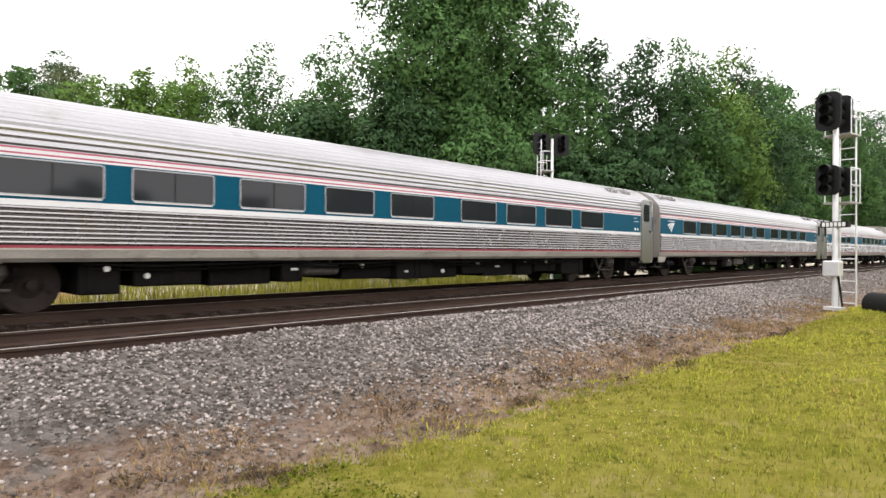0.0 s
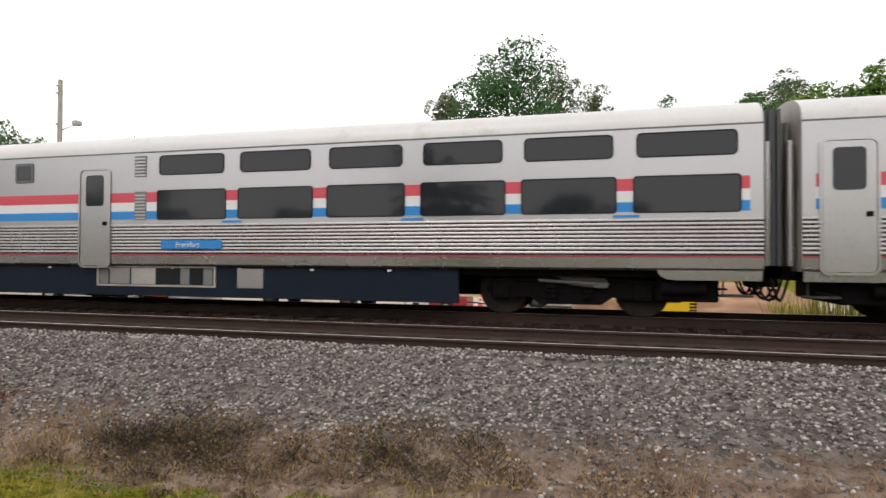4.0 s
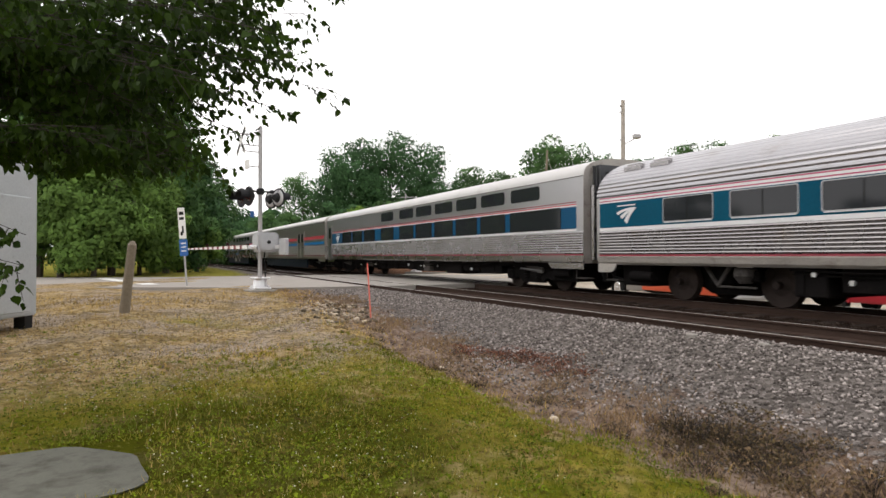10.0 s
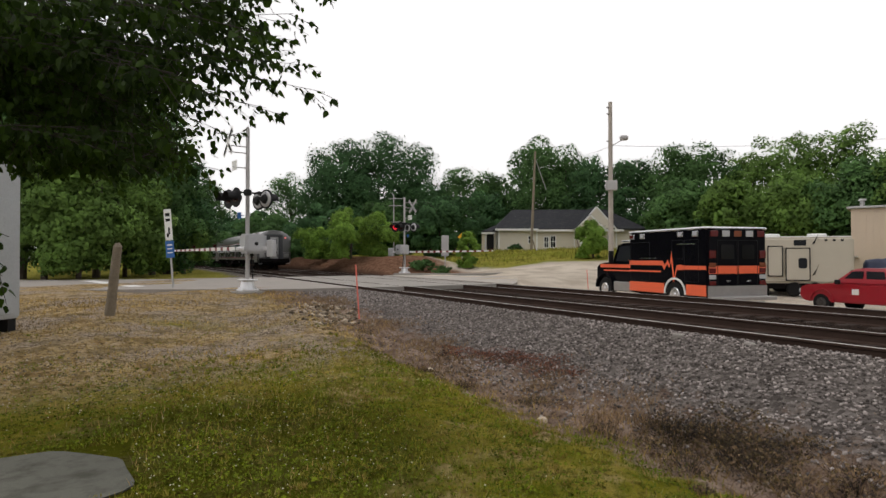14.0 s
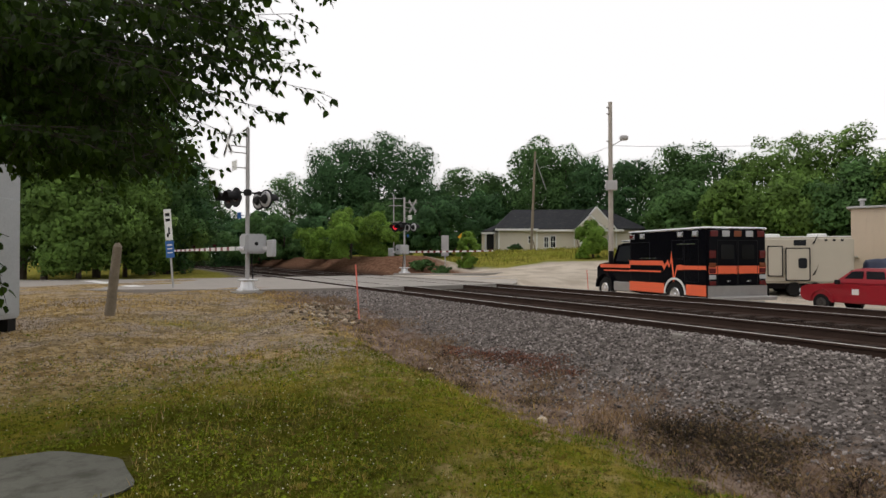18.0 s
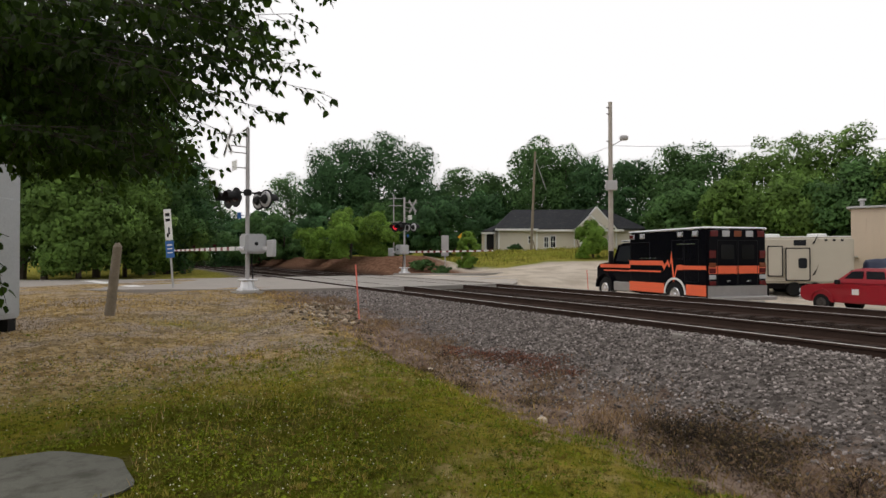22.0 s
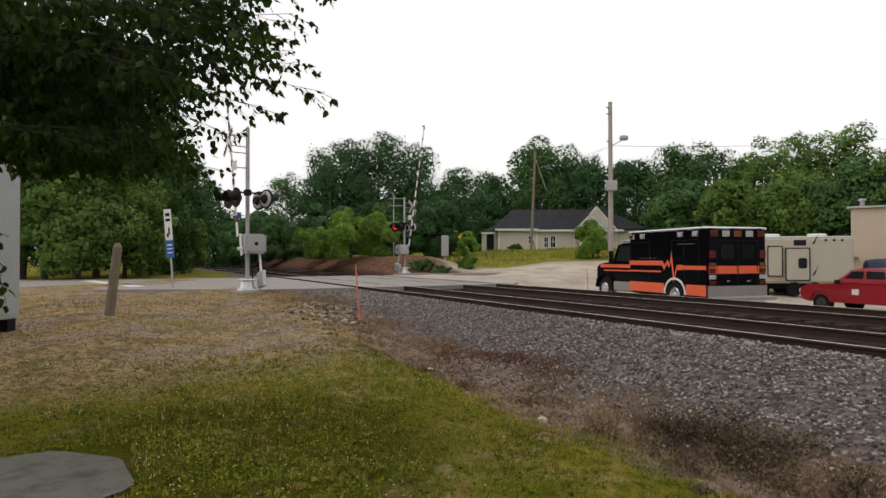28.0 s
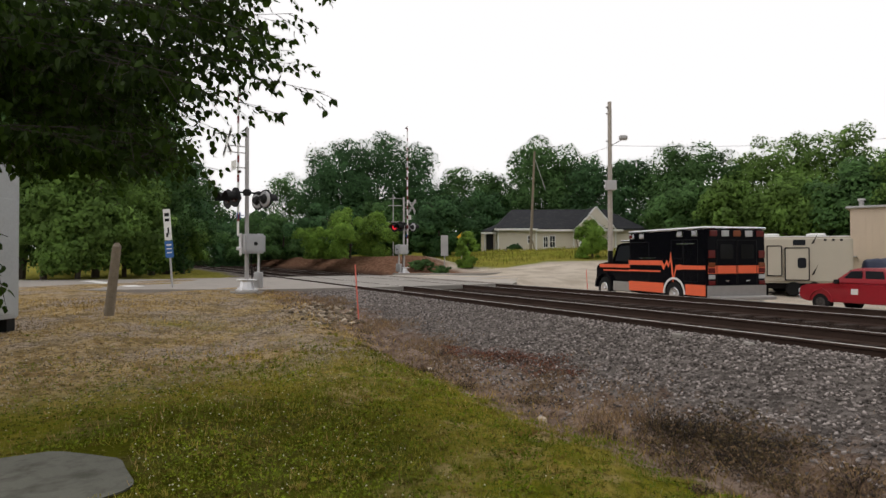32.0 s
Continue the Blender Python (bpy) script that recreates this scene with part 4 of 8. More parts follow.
def smooth_car(name, label, lower, upper, doors, livery, below=0, louvres=(), plate=None, word=None, dirty=False, logo=None, small=(), double_doors=(), cars=None, locker=10.55, mark=1.28):
    """A tall straight-sided car, ribbed below the windows and smooth above."""
    car = empty(name, pose(0, 0, 0), label, "rail car", "cars of the passing train")
    L, h = LENGTH, HALF
    steel, skin = (DUSTY_SILVER, DUSTY_SILVER) if dirty else (STEEL, SILVER)
    strip("sill", [(h - 0.03, 0.86), (h - 0.004, 0.9), (h - 0.002, 1.08)], 0, L, steel, car, "plain silver sill")
    strip("line", [(h + 0.003, 1.08), (h + 0.003, 1.115)], 0, L, DULL_RED, car, "thin dull red line")
    strip("fluted_panel", flutes(h, 1.115, 1.74, 0.07, 0.012), 0, L, steel, car, "ribbed stainless steel side")
    strip("side_panel", [(h, 1.74), (h, 3.26)], 0, L, skin, car, "smooth silver side")
    strip("drip_rail", [(h, 3.26), (h + 0.02, 3.265), (h + 0.02, 3.285), (h - 0.01, 3.29)], 0, L, GREY_DIAPHRAGM, car)
    strip("roof", roof_curve(h - 0.01, 3.29, 3.82, 2.4, 12), 0, L, DUSTY_SILVER if dirty else ROOF_PALE, car, "smooth pale roof", True)
    sec = [(0.001, 0.86), (h - 0.03, 0.86), (h, 1.1), (h, 3.28)] + roof_curve(h - 0.01, 3.29, 3.82, 2.4, 12)
    end_plate("end_wall", sec, 0.0, STEEL_DIRTY, car)
    end_plate("end_wall", sec, L, STEEL_DIRTY, car)
    if livery == "stripes":
        for a, b, m in ((2.21, 2.42, RED), (1.85, 2.02, BLUE)):
            strip("stripe", [(h + 0.003, a), (h + 0.003, b)], 0.2, L - 0.2, m, car)
        strip("white_stripe", [(h + 0.002, 2.02), (h + 0.002, 2.21)], 0.2, L - 0.2, WHITE if not dirty else SILVER, car)
        for s in (-1, 1):
            bm = bms(); box(bm, 5.1, L - 5.1, s * 1.42 - 0.05, s * 1.42 + 0.05, 0.22, 0.88, 0.01)
            skirt = part("skirt", bm, DARK_SKIRT, car, label="dark blue equipment skirt")
            for k in range(9):
                bm = bms(); box(bm, 6.0 + k * 1.62, 6.08 + k * 1.62, s * 1.475 - 0.008, s * 1.475 + 0.008, 0.79, 0.83)
                part("latch", bm, ALU, skirt)
            if lower:
                lx = locker
                bm = bms(); ring(bm, rounded(lx, lx + 3.0, 0.42, 0.86, 0.02), rounded(lx + 0.05, lx + 2.95, 0.46, 0.82, 0.015), s * 1.475 - 0.015, s * 1.475 + 0.015)
                g = part("locker_frame", bm, STEEL_DIRTY, car, label="steel locker frame let into the skirt")
                for k, (a, b, m2) in enumerate(((0.07, 0.30, GREY_DIAPHRAGM), (0.34, 0.86, STEEL_SMOOTH), (0.90, 1.52, STEEL_DIRTY), (1.56, 2.10, MATT_BLACK), (2.14, 2.36, GREY_DIAPHRAGM), (2.40, 2.66, MATT_BLACK), (2.70, 2.92, GREY_DIAPHRAGM))):
                    bm = bms(); box(bm, lx + a, lx + b, s * 1.475 - 0.010, s * 1.475 + 0.010, 0.47, 0.81, 0.005)
                    part("locker_door", bm, m2, g)
                bm = bms(); box(bm, lx + 3.5, lx + 4.1, s * 1.475 - 0.01, s * 1.475 + 0.01, 0.42, 0.82, 0.006)
                part("hatch", bm, STEEL_SMOOTH, car)
    else:
        strip("window_band", [(h + 0.003, 1.83), (h + 0.003, 2.44)], 1.1, L - 0.3, NAVY if livery == "navy" else TEAL, car, "dark blue window band")
        strip("line", [(h + 0.003, 1.76), (h + 0.003, 1.815)], 1.1, L - 0.3, WHITE, car)
        for a, b, m in ((2.46, 2.49, WHITE), (2.49, 2.52, RED), (2.56, 2.585, DULL_RED)):
            strip("line", [(h + 0.003, a), (h + 0.003, b)], 1.1, L - 0.3, m, car)
    for x0, x1 in lower:
        window(car, x0 - 0.05, x1 + 0.05, 1.83, 2.46, RUBBER, h + 0.002, 0.06)
    if livery == "stripes":
        for (xa, xb), (xc, xd) in list(zip(lower, lower[1:]))[::2]:
            bm = bms(); box(bm, (xb + xc) / 2 - 0.22, (xb + xc) / 2 + 0.22, -h - 0.012, -h, 1.755, 1.80)
            part("seat_tag", bm, BLUE, car, "small blue tag below the window")
    for x0, x1 in upper:
        window(car, x0, x1, 2.77, 3.19, RUBBER, h, 0.09)
    for x0, x1, z0, z1 in small:
        window(car, x0, x1, z0, z1, WIN_FRAME, h, 0.05, False, 0.06)
    for x in doors:
        car_door(car, x, x + 0.74, 0.86, 2.92, STEEL_SMOOTH, True, h, (2.15, 2.82))
    for x in double_doors:
        for dx in (0, 1.0):
            car_door(car, x + dx, x + dx + 0.94, 0.95, 2.86, DUSTY_SILVER, True, h, (2.05, 2.7))
    for x, z0, z1 in louvres:
        bm = bms(); box(bm, x, x + 0.3, -h - 0.008, -h, z0, z1)
        lv = part("louvre", bm, GREY_DIAPHRAGM, car)
        for i in range(int((z1 - z0) / 0.07)):
            if "slat" not in WIN:
                bm = bms(); box(bm, 0.02, 0.28, -0.014, 0.0, 0.0, 0.034, 0.003)
                o = part("slat", bm, SILVER)
                WIN["slat"] = o.data
                bpy.data.objects.remove(o)
            share("slat", WIN["slat"], lv, pose(x, -h - 0.008, z0 + 0.02 + i * 0.07))
    if plate:
        bm = bms(); box(bm, plate, plate + 1.45, -h - 0.028, -h - 0.012, 1.22, 1.40)
        p = part("name_plate", bm, BLUE, car, "blue name plate")
        if word:
            t = lettering(word, 0.15, WHITE, p, pose(plate + 0.36, -h - 0.031, 1.26, 90, 0, 0))
        else:
            bm = bms(); box(bm, plate + 0.2, plate + 1.25, -h - 0.032, -h - 0.028, 1.28, 1.34)
            part("lettering", bm, WHITE, p)
    if logo is not None:
        emblem(car, logo, 2.26, 0.8, WHITE if livery != "stripes" else BLUE, h)
        if livery == "stripes":
            bm = bms(); box(bm, logo + 0.95, min(logo + 2.0, L - 0.4), -h - 0.010, -h, 2.27, 2.36)
            part("marking", bm, LIGHT_GREY, car, "pale bar beside the emblem")
    if cars:
        lettering(cars, 0.15, GREY_DIAPHRAGM, car, side(mark + 0.50, 2.06, 0.008))
        bm = bms(); box(bm, mark, mark + 0.38, -h - 0.012, -h, 2.08, 2.16)
        part("marking", bm, GREY_DIAPHRAGM, car, "row of small dark characters")
    bogies(car, (3.1, L - 3.1), True)
    bm = bms(); box(bm, 0.2, L - 0.2, -1.3, 1.3, 0.74, 0.97)
    part("underframe", bm, BLACK_IRON, car)
    aprons(car, ((0.0, 1), (L, -1)), h - 0.03, 0.70, 1.35, steel)
    if below:
        underside(car, 5.0, L - 5.0, below, 0.32)
    end_gear(car, ((0.0, 0), (L, 180)))
    gangway(car, 0.0, -1, 3.4, 0.85)
    gangway(car, L, 1, 3.55, 1.25, DARK_DIAPHRAGM)
    return car


L = LENGTH
COACH = [(L - b, L - a) for a, b in ((3.49, 4.98), (5.5, 7.02), (7.5, 8.94), (9.4, 10.87), (11.88, 13.32), (13.82, 15.17), (15.66, 17.12), (17.62, 19.06), (19.48, 20.96))]
COACH = [(a - 0.38, b - 0.38) for a, b in COACH] + [(2.3, 3.7)]
CAFE = [(3.75, 5.25), (5.64, 7.11), (7.56, 9.08), (13.6, 15.0), (15.45, 16.9), (17.35, 18.8), (19.2, 20.75), (21.1, 22.6)]
SLEEP_LOW = [(3.26, 4.87), (5.27, 6.87), (7.26, 8.88), (9.83, 11.44), (12.26, 13.81), (14.15, 15.7), (16.05, 17.6), (17.95, 19.5), (19.85, 21.4)]
SLEEP_UP = SLEEP_LOW[3:]
DINE = [(L - b, L - a) for a, b in ((0.38, 1.97), (2.34, 3.88), (4.26, 5.76), (6.16, 7.67), (8.06, 9.64), (10.01, 11.58))]
VIEW = ((11.55, 1.83, 2.44), (11.55, 2.75, 3.2))

CARS = [
    tube_coach("coach", "ribbed stainless coach with a teal window band, far ahead", COACH, "rear", 0.75, below=11),
    tube_coach("coach", "ribbed stainless coach with a teal window band and red lines", COACH, "rear", 0.75, below=11),
    tube_coach("coach", "ribbed stainless coach with a teal band and white emblem", COACH, "rear", 0.75, below=23),
    tube_coach("cafe_car", "ribbed stainless cafe car with few windows, teal band", CAFE, "front", L - 1.9, below=11),
    smooth_car("dining_car", "silver dining car with red, white and blue stripes", DINE, DINE, (11.85,), "stripes", louvres=((L - 12.2, 1.83, 2.44), (L - 12.2, 2.75, 3.2)), plate=L - 11.5, word="Frankfort", small=((2.29, 2.88, 2.7, 3.15), (3.68, 4.28, 2.7, 3.15), (L - 15.46, L - 14.94, 2.7, 3.15)), logo=7.25, cars="Diner", locker=12.2, mark=0.25),
    smooth_car("sleeping_car", "silver sleeping car with red, white and blue stripes", SLEEP_LOW, SLEEP_UP, (0.29,), "stripes", louvres=VIEW, plate=12.4, logo=21.8, cars="Sleeper"),
    smooth_car("sleeping_car", "older silver sleeping car with a teal window band", SLEEP_LOW[:8] + [(19.2, 20.8), (21.15, 22.7), (23.2, 24.8)], SLEEP_UP[:5] + [(19.2, 20.8), (21.15, 22.7), (23.2, 24.8)], (0.29,), "teal", 37),
    smooth_car("sleeping_car", "silver sleeping car with stripes and a blue name plate", SLEEP_LOW, SLEEP_UP, (0.29,), "stripes", louvres=VIEW, plate=12.4, logo=21.8, cars="Sleeper"),
    smooth_car("baggage_car", "dusty windowless baggage car with red and blue stripes", [], [], (), "stripes", dirty=True, double_doors=(3.8, 17.9), logo=10.3, cars="Baggage", mark=L - 1.75),
    smooth_car("sleeping_car", "silver sleeping car with navy band and white emblem", [(3.37, 5.0)] + SLEEP_LOW[1:] + [(21.8, 24.4)], SLEEP_UP + [(21.8, 23.4)], (0.33,), "navy", 37, logo=1.95),
    tube_coach("coach", "ribbed stainless coach with white emblem on teal band", COACH, "rear", 0.75, below=11),
    tube_coach("last_coach", "last ribbed stainless coach with red marker lamps lit", COACH, "rear", 0.75, tail=True, below=23),
]
FIRST = -2     # the third car in the list is the one that GONE follows


def on_line(s):
    """Pose of a car whose front end is at s along the line."""
    def at(v):
        if v > BEND:
            return Vector((v, TRAIN_Y, 0))
        a = (BEND - v) / RADIUS
        return Vector((BEND - RADIUS * math.sin(a), TRAIN_Y - RADIUS * (1 - math.cos(a)), 0))
    p, q = at(s), at(s + LENGTH)
    return Matrix.Translation(p) @ pose(0, 0, 0, 0, 0, math.degrees(math.atan2(q.y - p.y, q.x - p.x)))

# ---------- trees ----------
def leaf_mesh(name, centres, sizes, mat, rng, out=None):
    """Many small leaf sprays as one mesh: each is one pointed blade."""
    n = len(centres)
    d = rng.normal(size=(n, 3))
    w = rng.normal(size=(n, 3)) if out is None else out + rng.normal(size=(n, 3)) * 0.65 + np.array([0, 0, 0.25])
    w /= np.linalg.norm(w, axis=1, keepdims=True)
    d -= w * (d * w).sum(1, keepdims=True)
    d /= np.linalg.norm(d, axis=1, keepdims=True)
    u = np.cross(w, d)
    s = sizes[:, None]
    v = np.stack([centres - u * s * 0.36 - d * s * 0.3, centres + d * s * 0.7 + w * s * 0.05, centres + u * s * 0.36 - d * s * 0.3 + w * s * 0.1], 1).reshape(-1, 3)
    f = np.arange(n * 3).reshape(-1, 3)
    me = bpy.data.meshes.new(name)
    me.vertices.add(len(v)); me.vertices.foreach_set("co", v.ravel())
    me.loops.add(f.size); me.loops.foreach_set("vertex_index", f.ravel().astype(np.int32))
    me.polygons.add(len(f)); me.polygons.foreach_set("loop_start", (np.arange(len(f)) * 3).astype(np.int32))
    me.materials.append(mat)
    me.update(calc_edges=True)
    if out is not None:            # the sprays share the soft rounding of their bough
        soft = out * 0.9 + w * 0.28
        soft /= np.linalg.norm(soft, axis=1, keepdims=True)
        me.polygons.foreach_set("use_smooth", np.ones(n, dtype=bool))
        me.attributes.new("custom_normal", "FLOAT_VECTOR", "POINT").data.foreach_set("vector", np.repeat(soft, 3, axis=0).astype(np.float32).ravel())
    return me


def tree(x, y, top, spread, mat, label, n=7000, leaf=0.38, low=0.06, name="tree", category="tree", group="trees round the line", lumps=0):
    """A tapered trunk with limbs, and a crown of leaf sprays gathered in uneven lumps. top: the crown's height over z = 0."""
    seed = int(abs(x) * 71 + abs(y) * 13 + top * 7) % 100000
    rng = np.random.RandomState(seed)
    z0 = float(ground_height(np.array(x), np.array(y)))
    height = top - z0
    t = empty(name, pose(x, y, z0), label, category, group)
    n, leaf = int(n * (4.4 if name == "shrub" else 2.35)), leaf * (0.56 if name == "shrub" else 0.50)
    trunk = 0.05 + 0.016 * height
    bm = bms()
    bend = rng.uniform(-0.04, 0.04, 2) * height
    crown_top = Vector((bend[0], bend[1], height * 0.8))
    mid_p = Vector((bend[0] * 0.3, bend[1] * 0.6, height * 0.4))
    cyl(bm, (0, 0, -0.3), mid_p, trunk, trunk * 0.7, 9)
    cyl(bm, mid_p, crown_top, trunk * 0.7, trunk * 0.2, 8)
    for k in range(9):
        a, u = rng.uniform(0, 6.28), rng.uniform(0.2, 0.75)
        p = Vector((0, 0, 0)).lerp(mid_p, min(1, u / 0.4)) if u < 0.4 else mid_p.lerp(crown_top, (u - 0.4) / 0.4)
        q = p + Vector((math.cos(a) * spread * rng.uniform(0.45, 0.8), math.sin(a) * spread * rng.uniform(0.45, 0.8), height * rng.uniform(0.06, 0.2)))
        cyl(bm, p, q, trunk * 0.3, trunk * 0.08, 6)
    part("trunk", bm, BARK, t)
    lumps = lumps or int(26 + 4.2 * height)
    mid, hz = height * (low + (1 - low) / 2), height * (1 - low) / 2
    d = rng.normal(size=(lumps, 3)); d /= np.linalg.norm(d, axis=1, keepdims=True)
    r = rng.uniform(0.25, 0.84, lumps) ** 0.7
    taper = 1.0 - 0.32 * np.clip(d[:, 2], 0, 1) ** 2
    cen = np.stack([d[:, 0] * spread * r * taper, d[:, 1] * spread * r * taper, mid + d[:, 2] * hz * r], 1)
    rad = rng.uniform(0.11, 0.30, lumps) * min(spread, hz) * (1.35 if name == "shrub" else 1.2)
    cen[:, 2] = np.minimum(cen[:, 2], height - rad * 0.85)
    which = rng.choice(lumps, n, p=rad ** 2 / (rad ** 2).sum())
    d = rng.normal(size=(n, 3)); d /= np.linalg.norm(d, axis=1, keepdims=True)
    d[:, 2] = np.where(d[:, 2] < -0.5, -d[:, 2], d[:, 2])
    pts = cen[which] - d * 0.35 * leaf + d * (rad[which] * np.where(rng.rand(n) < 0.06, rng.uniform(1.0, 1.3, n), rng.uniform(0.6, 1.12, n) ** 0.6))[:, None] * np.array([1, 1, 0.85])
    fill = rng.rand(n) < 0.20          # leaves inside the crown
    core = cen[which] * np.array([0.75, 0.75, 0.97]) + d * (rad[which] * rng.uniform(0.0, 0.8, n))[:, None]
    pts = np.where(fill[:, None], core, pts)
    back = np.array([x, y]) / (math.hypot(x, y) + 1e-6)      # a tree at a wood's edge is leafiest towards the clearing
    depth = pts[:, 0] * back[0] + pts[:, 1] * back[1]
    flip = (depth > 0.25 * spread) & (rng.rand(n) < 0.72)
    for k in (0, 1):
        pts[:, k] -= np.where(flip, 2 * depth * back[k], 0)
    turned = d[:, 0] * back[0] + d[:, 1] * back[1]
    for k in (0, 1):
        d[:, k] -= np.where(flip & (turned > 0), 2 * turned * back[k], 0)
    wide = np.percentile(np.hypot(pts[:, 0], pts[:, 1]), 97)
    pts[:, :2] *= spread / wide
    z_lo, z_hi = np.percentile(pts[:, 2], 1.0), np.percentile(pts[:, 2], 99.6)
    pts[:, 2] = height * low + (pts[:, 2] - z_lo) / (z_hi - z_lo) * height * (1 - low)
    pts[:, 2] = np.maximum(pts[:, 2], 0.05)
    whole = pts - np.array([0, 0, mid])
    whole /= np.linalg.norm(whole, axis=1, keepdims=True) + 1e-6
    away = d * 0.75 + whole * 0.45
    away /= np.linalg.norm(away, axis=1, keepdims=True) + 1e-6
    share("crown", leaf_mesh("crown", pts, leaf * rng.uniform(0.5, 1.4, n), mat, rng, away), t)
    return t

# ---------- level crossing ----------
STRIPE_RED = paint("gate_red", (0.16, 0.02, 0.022), 0.4, 0, 0.08, 3, 40, 0.02)
SIGN_WHITE = paint("sign_white", (0.72, 0.72, 0.70), 0.45, 0, 0.08, 4, 40, 0.03, dirt=(0.45, 0.44, 0.40), dirt_at=0.62)
SIGN_BLUE = paint("sign_blue", (0.02, 0.11, 0.34), 0.4, 0, 0.1, 4, 40, 0.02)
SIGN_YELLOW = paint("sign_yellow", (0.80, 0.42, 0.01), 0.4, 0, 0.08, 4, 40, 0.02)
LENS = paint("grey_lens", (0.42, 0.42, 0.43), 0.25, 0, 0.1, 6, 40, 0.05)
LAMP_RED = glow("lamp_red", (1.0, 0.03, 0.05), 1.3)
ORANGE = paint("stake_orange", (0.70, 0.16, 0.12), 0.6, 0, 0.1, 5, 40, 0.05)
GRAVEL_ROAD = paint("pale_gravel_road", (0.36, 0.325, 0.285), 0.95, 0, 0.14, 0.5, 70, 0.5, dirt=(0.22, 0.19, 0.16), dirt_at=0.56)


def road_sheet(name, outline, z, mat, label, thick=0.14):
    bm = bms()
    top = [bm.verts.new((x, y, z)) for x, y in outline]
    low = [bm.verts.new((x, y, z - thick)) for x, y in outline]
    bm.faces.new(top)
    n = len(top)
    for i in range(n):
        bm.faces.new((top[i], low[i], low[(i + 1) % n], top[(i + 1) % n]))
    bmesh.ops.recalc_face_normals(bm, faces=bm.faces)
    return tagged(part(name, bm, mat), label, "road", kind="structure")


road = road_sheet("road", [(-20.6, 7.3), (-20.9, 4.2), (-22.6, 1.5), (-24.6, -2.6), (-26, -9), (-28, -40), (-48, -40), (-39.5, -9), (-35.8, -3.5), (-33.9, 2.0), (-34.0, 4.6), (-34.4, 7.3)], 0.0, ASPHALT, "grey asphalt road with a white stop line")
road_far = road_sheet("road_far", [(-20.4, 13.75), (-34.2, 13.75), (-33.9, 14.8), (-32.4, 16.6), (-31.4, 18.4), (-27, 18.6), (-24, 16.4), (-21.4, 14.6)], 0.0, GRAVEL_ROAD, "pale worn road surface beyond the crossing")
bm = bms()
line = [(-34.3, 14.5), (-33.4, 15.4), (-32.5, 16.5), (-31.8, 17.7), (-31.5, 18.9), (-31.8, 20.1), (-32.8, 21.2), (-34.6, 21.9)]
for (xa, ya), (xb, yb) in zip(line, line[1:]):
    d = Vector((xb - xa, yb - ya, 0))
    box(bm, -0.02, d.length + 0.02, -0.09, 0.09, -0.3, 0.11, 0.02, m=pose(xa, ya, 0, 0, 0, math.degrees(math.atan2(d.y, d.x))))
tagged(part("kerb", bm, CONCRETE), "low pale concrete kerb round the signal's island", "kerb", kind="structure")
crossing = empty("crossing", pose(0, 0, 0), "worn grey concrete panels of the level crossing", "crossing", kind="structure")
for a, b in ((7.85, 9.17), (9.36, 11.66), (11.86, 13.16)):
    bm = bms(); box(bm, 0, 2.27, a, b, -0.16, -0.006, 0.008)
    first = part("panel", bm, CONCRETE, crossing, m=pose(-34.5, 0, 0))
    for k in range(1, 6):
        share("panel", first.data, crossing, pose(-34.5 + k * 2.3, 0, 0.004 * math.sin(k * 2.7)))
bm = bms(); box(bm, -4.0, 4.0, -0.28, 0.28, -0.02, 0.006)
tagged(part("stop_line", bm, SIGN_WHITE, m=pose(-29.3, -0.5, 0, 0, 0, 14)), "white painted stop line on the road", "road marking", kind="structure")


STRIPE_LENS = paint("dark_red_lens", (0.035, 0.005, 0.006), 0.2, 0, 0.1, 6, 40, 0.02)


def lamp_unit(parent, x, y, z, turn, lit=None):
    """A round flasher with a black background disc and a hood; it faces +y, turned by that many degrees."""
    bm = bms()
    cyl(bm, (0, 0, 0), (0, 0.03, 0), 0.31, 0.31, 28)
    cyl(bm, (0, -0.14, 0), (0, -0.03, 0), 0.10, 0.17, 16)
    n = 14
    for i in range(n):           # hood: a half tube over the lens
        a0, a1 = radians(-20 + 220 * i / n), radians(-20 + 220 * (i + 1) / n)
        v = [bm.verts.new((r * math.cos(a), d, r * math.sin(a))) for r, d in ((0.19, 0.03), (0.19, 0.36)) for a in (a0, a1)]
        bm.faces.new((v[0], v[1], v[3], v[2]))
    u = part("flasher", bm, MATT_BLACK, parent, label="round black flasher with hood", m=pose(x, y, z, 0, 0, turn))
    bm = bms(); cyl(bm, (0, 0.03, 0), (0, 0.055, 0), 0.165, 0.15, 24)
    part("lens", bm, lit or STRIPE_LENS, u)
    bm = bms(); cyl(bm, (0, -0.045, 0), (0, -0.004, 0), 0.22, 0.26, 28)
    part("back_plate", bm, LENS, u, label="grey back of the flasher")


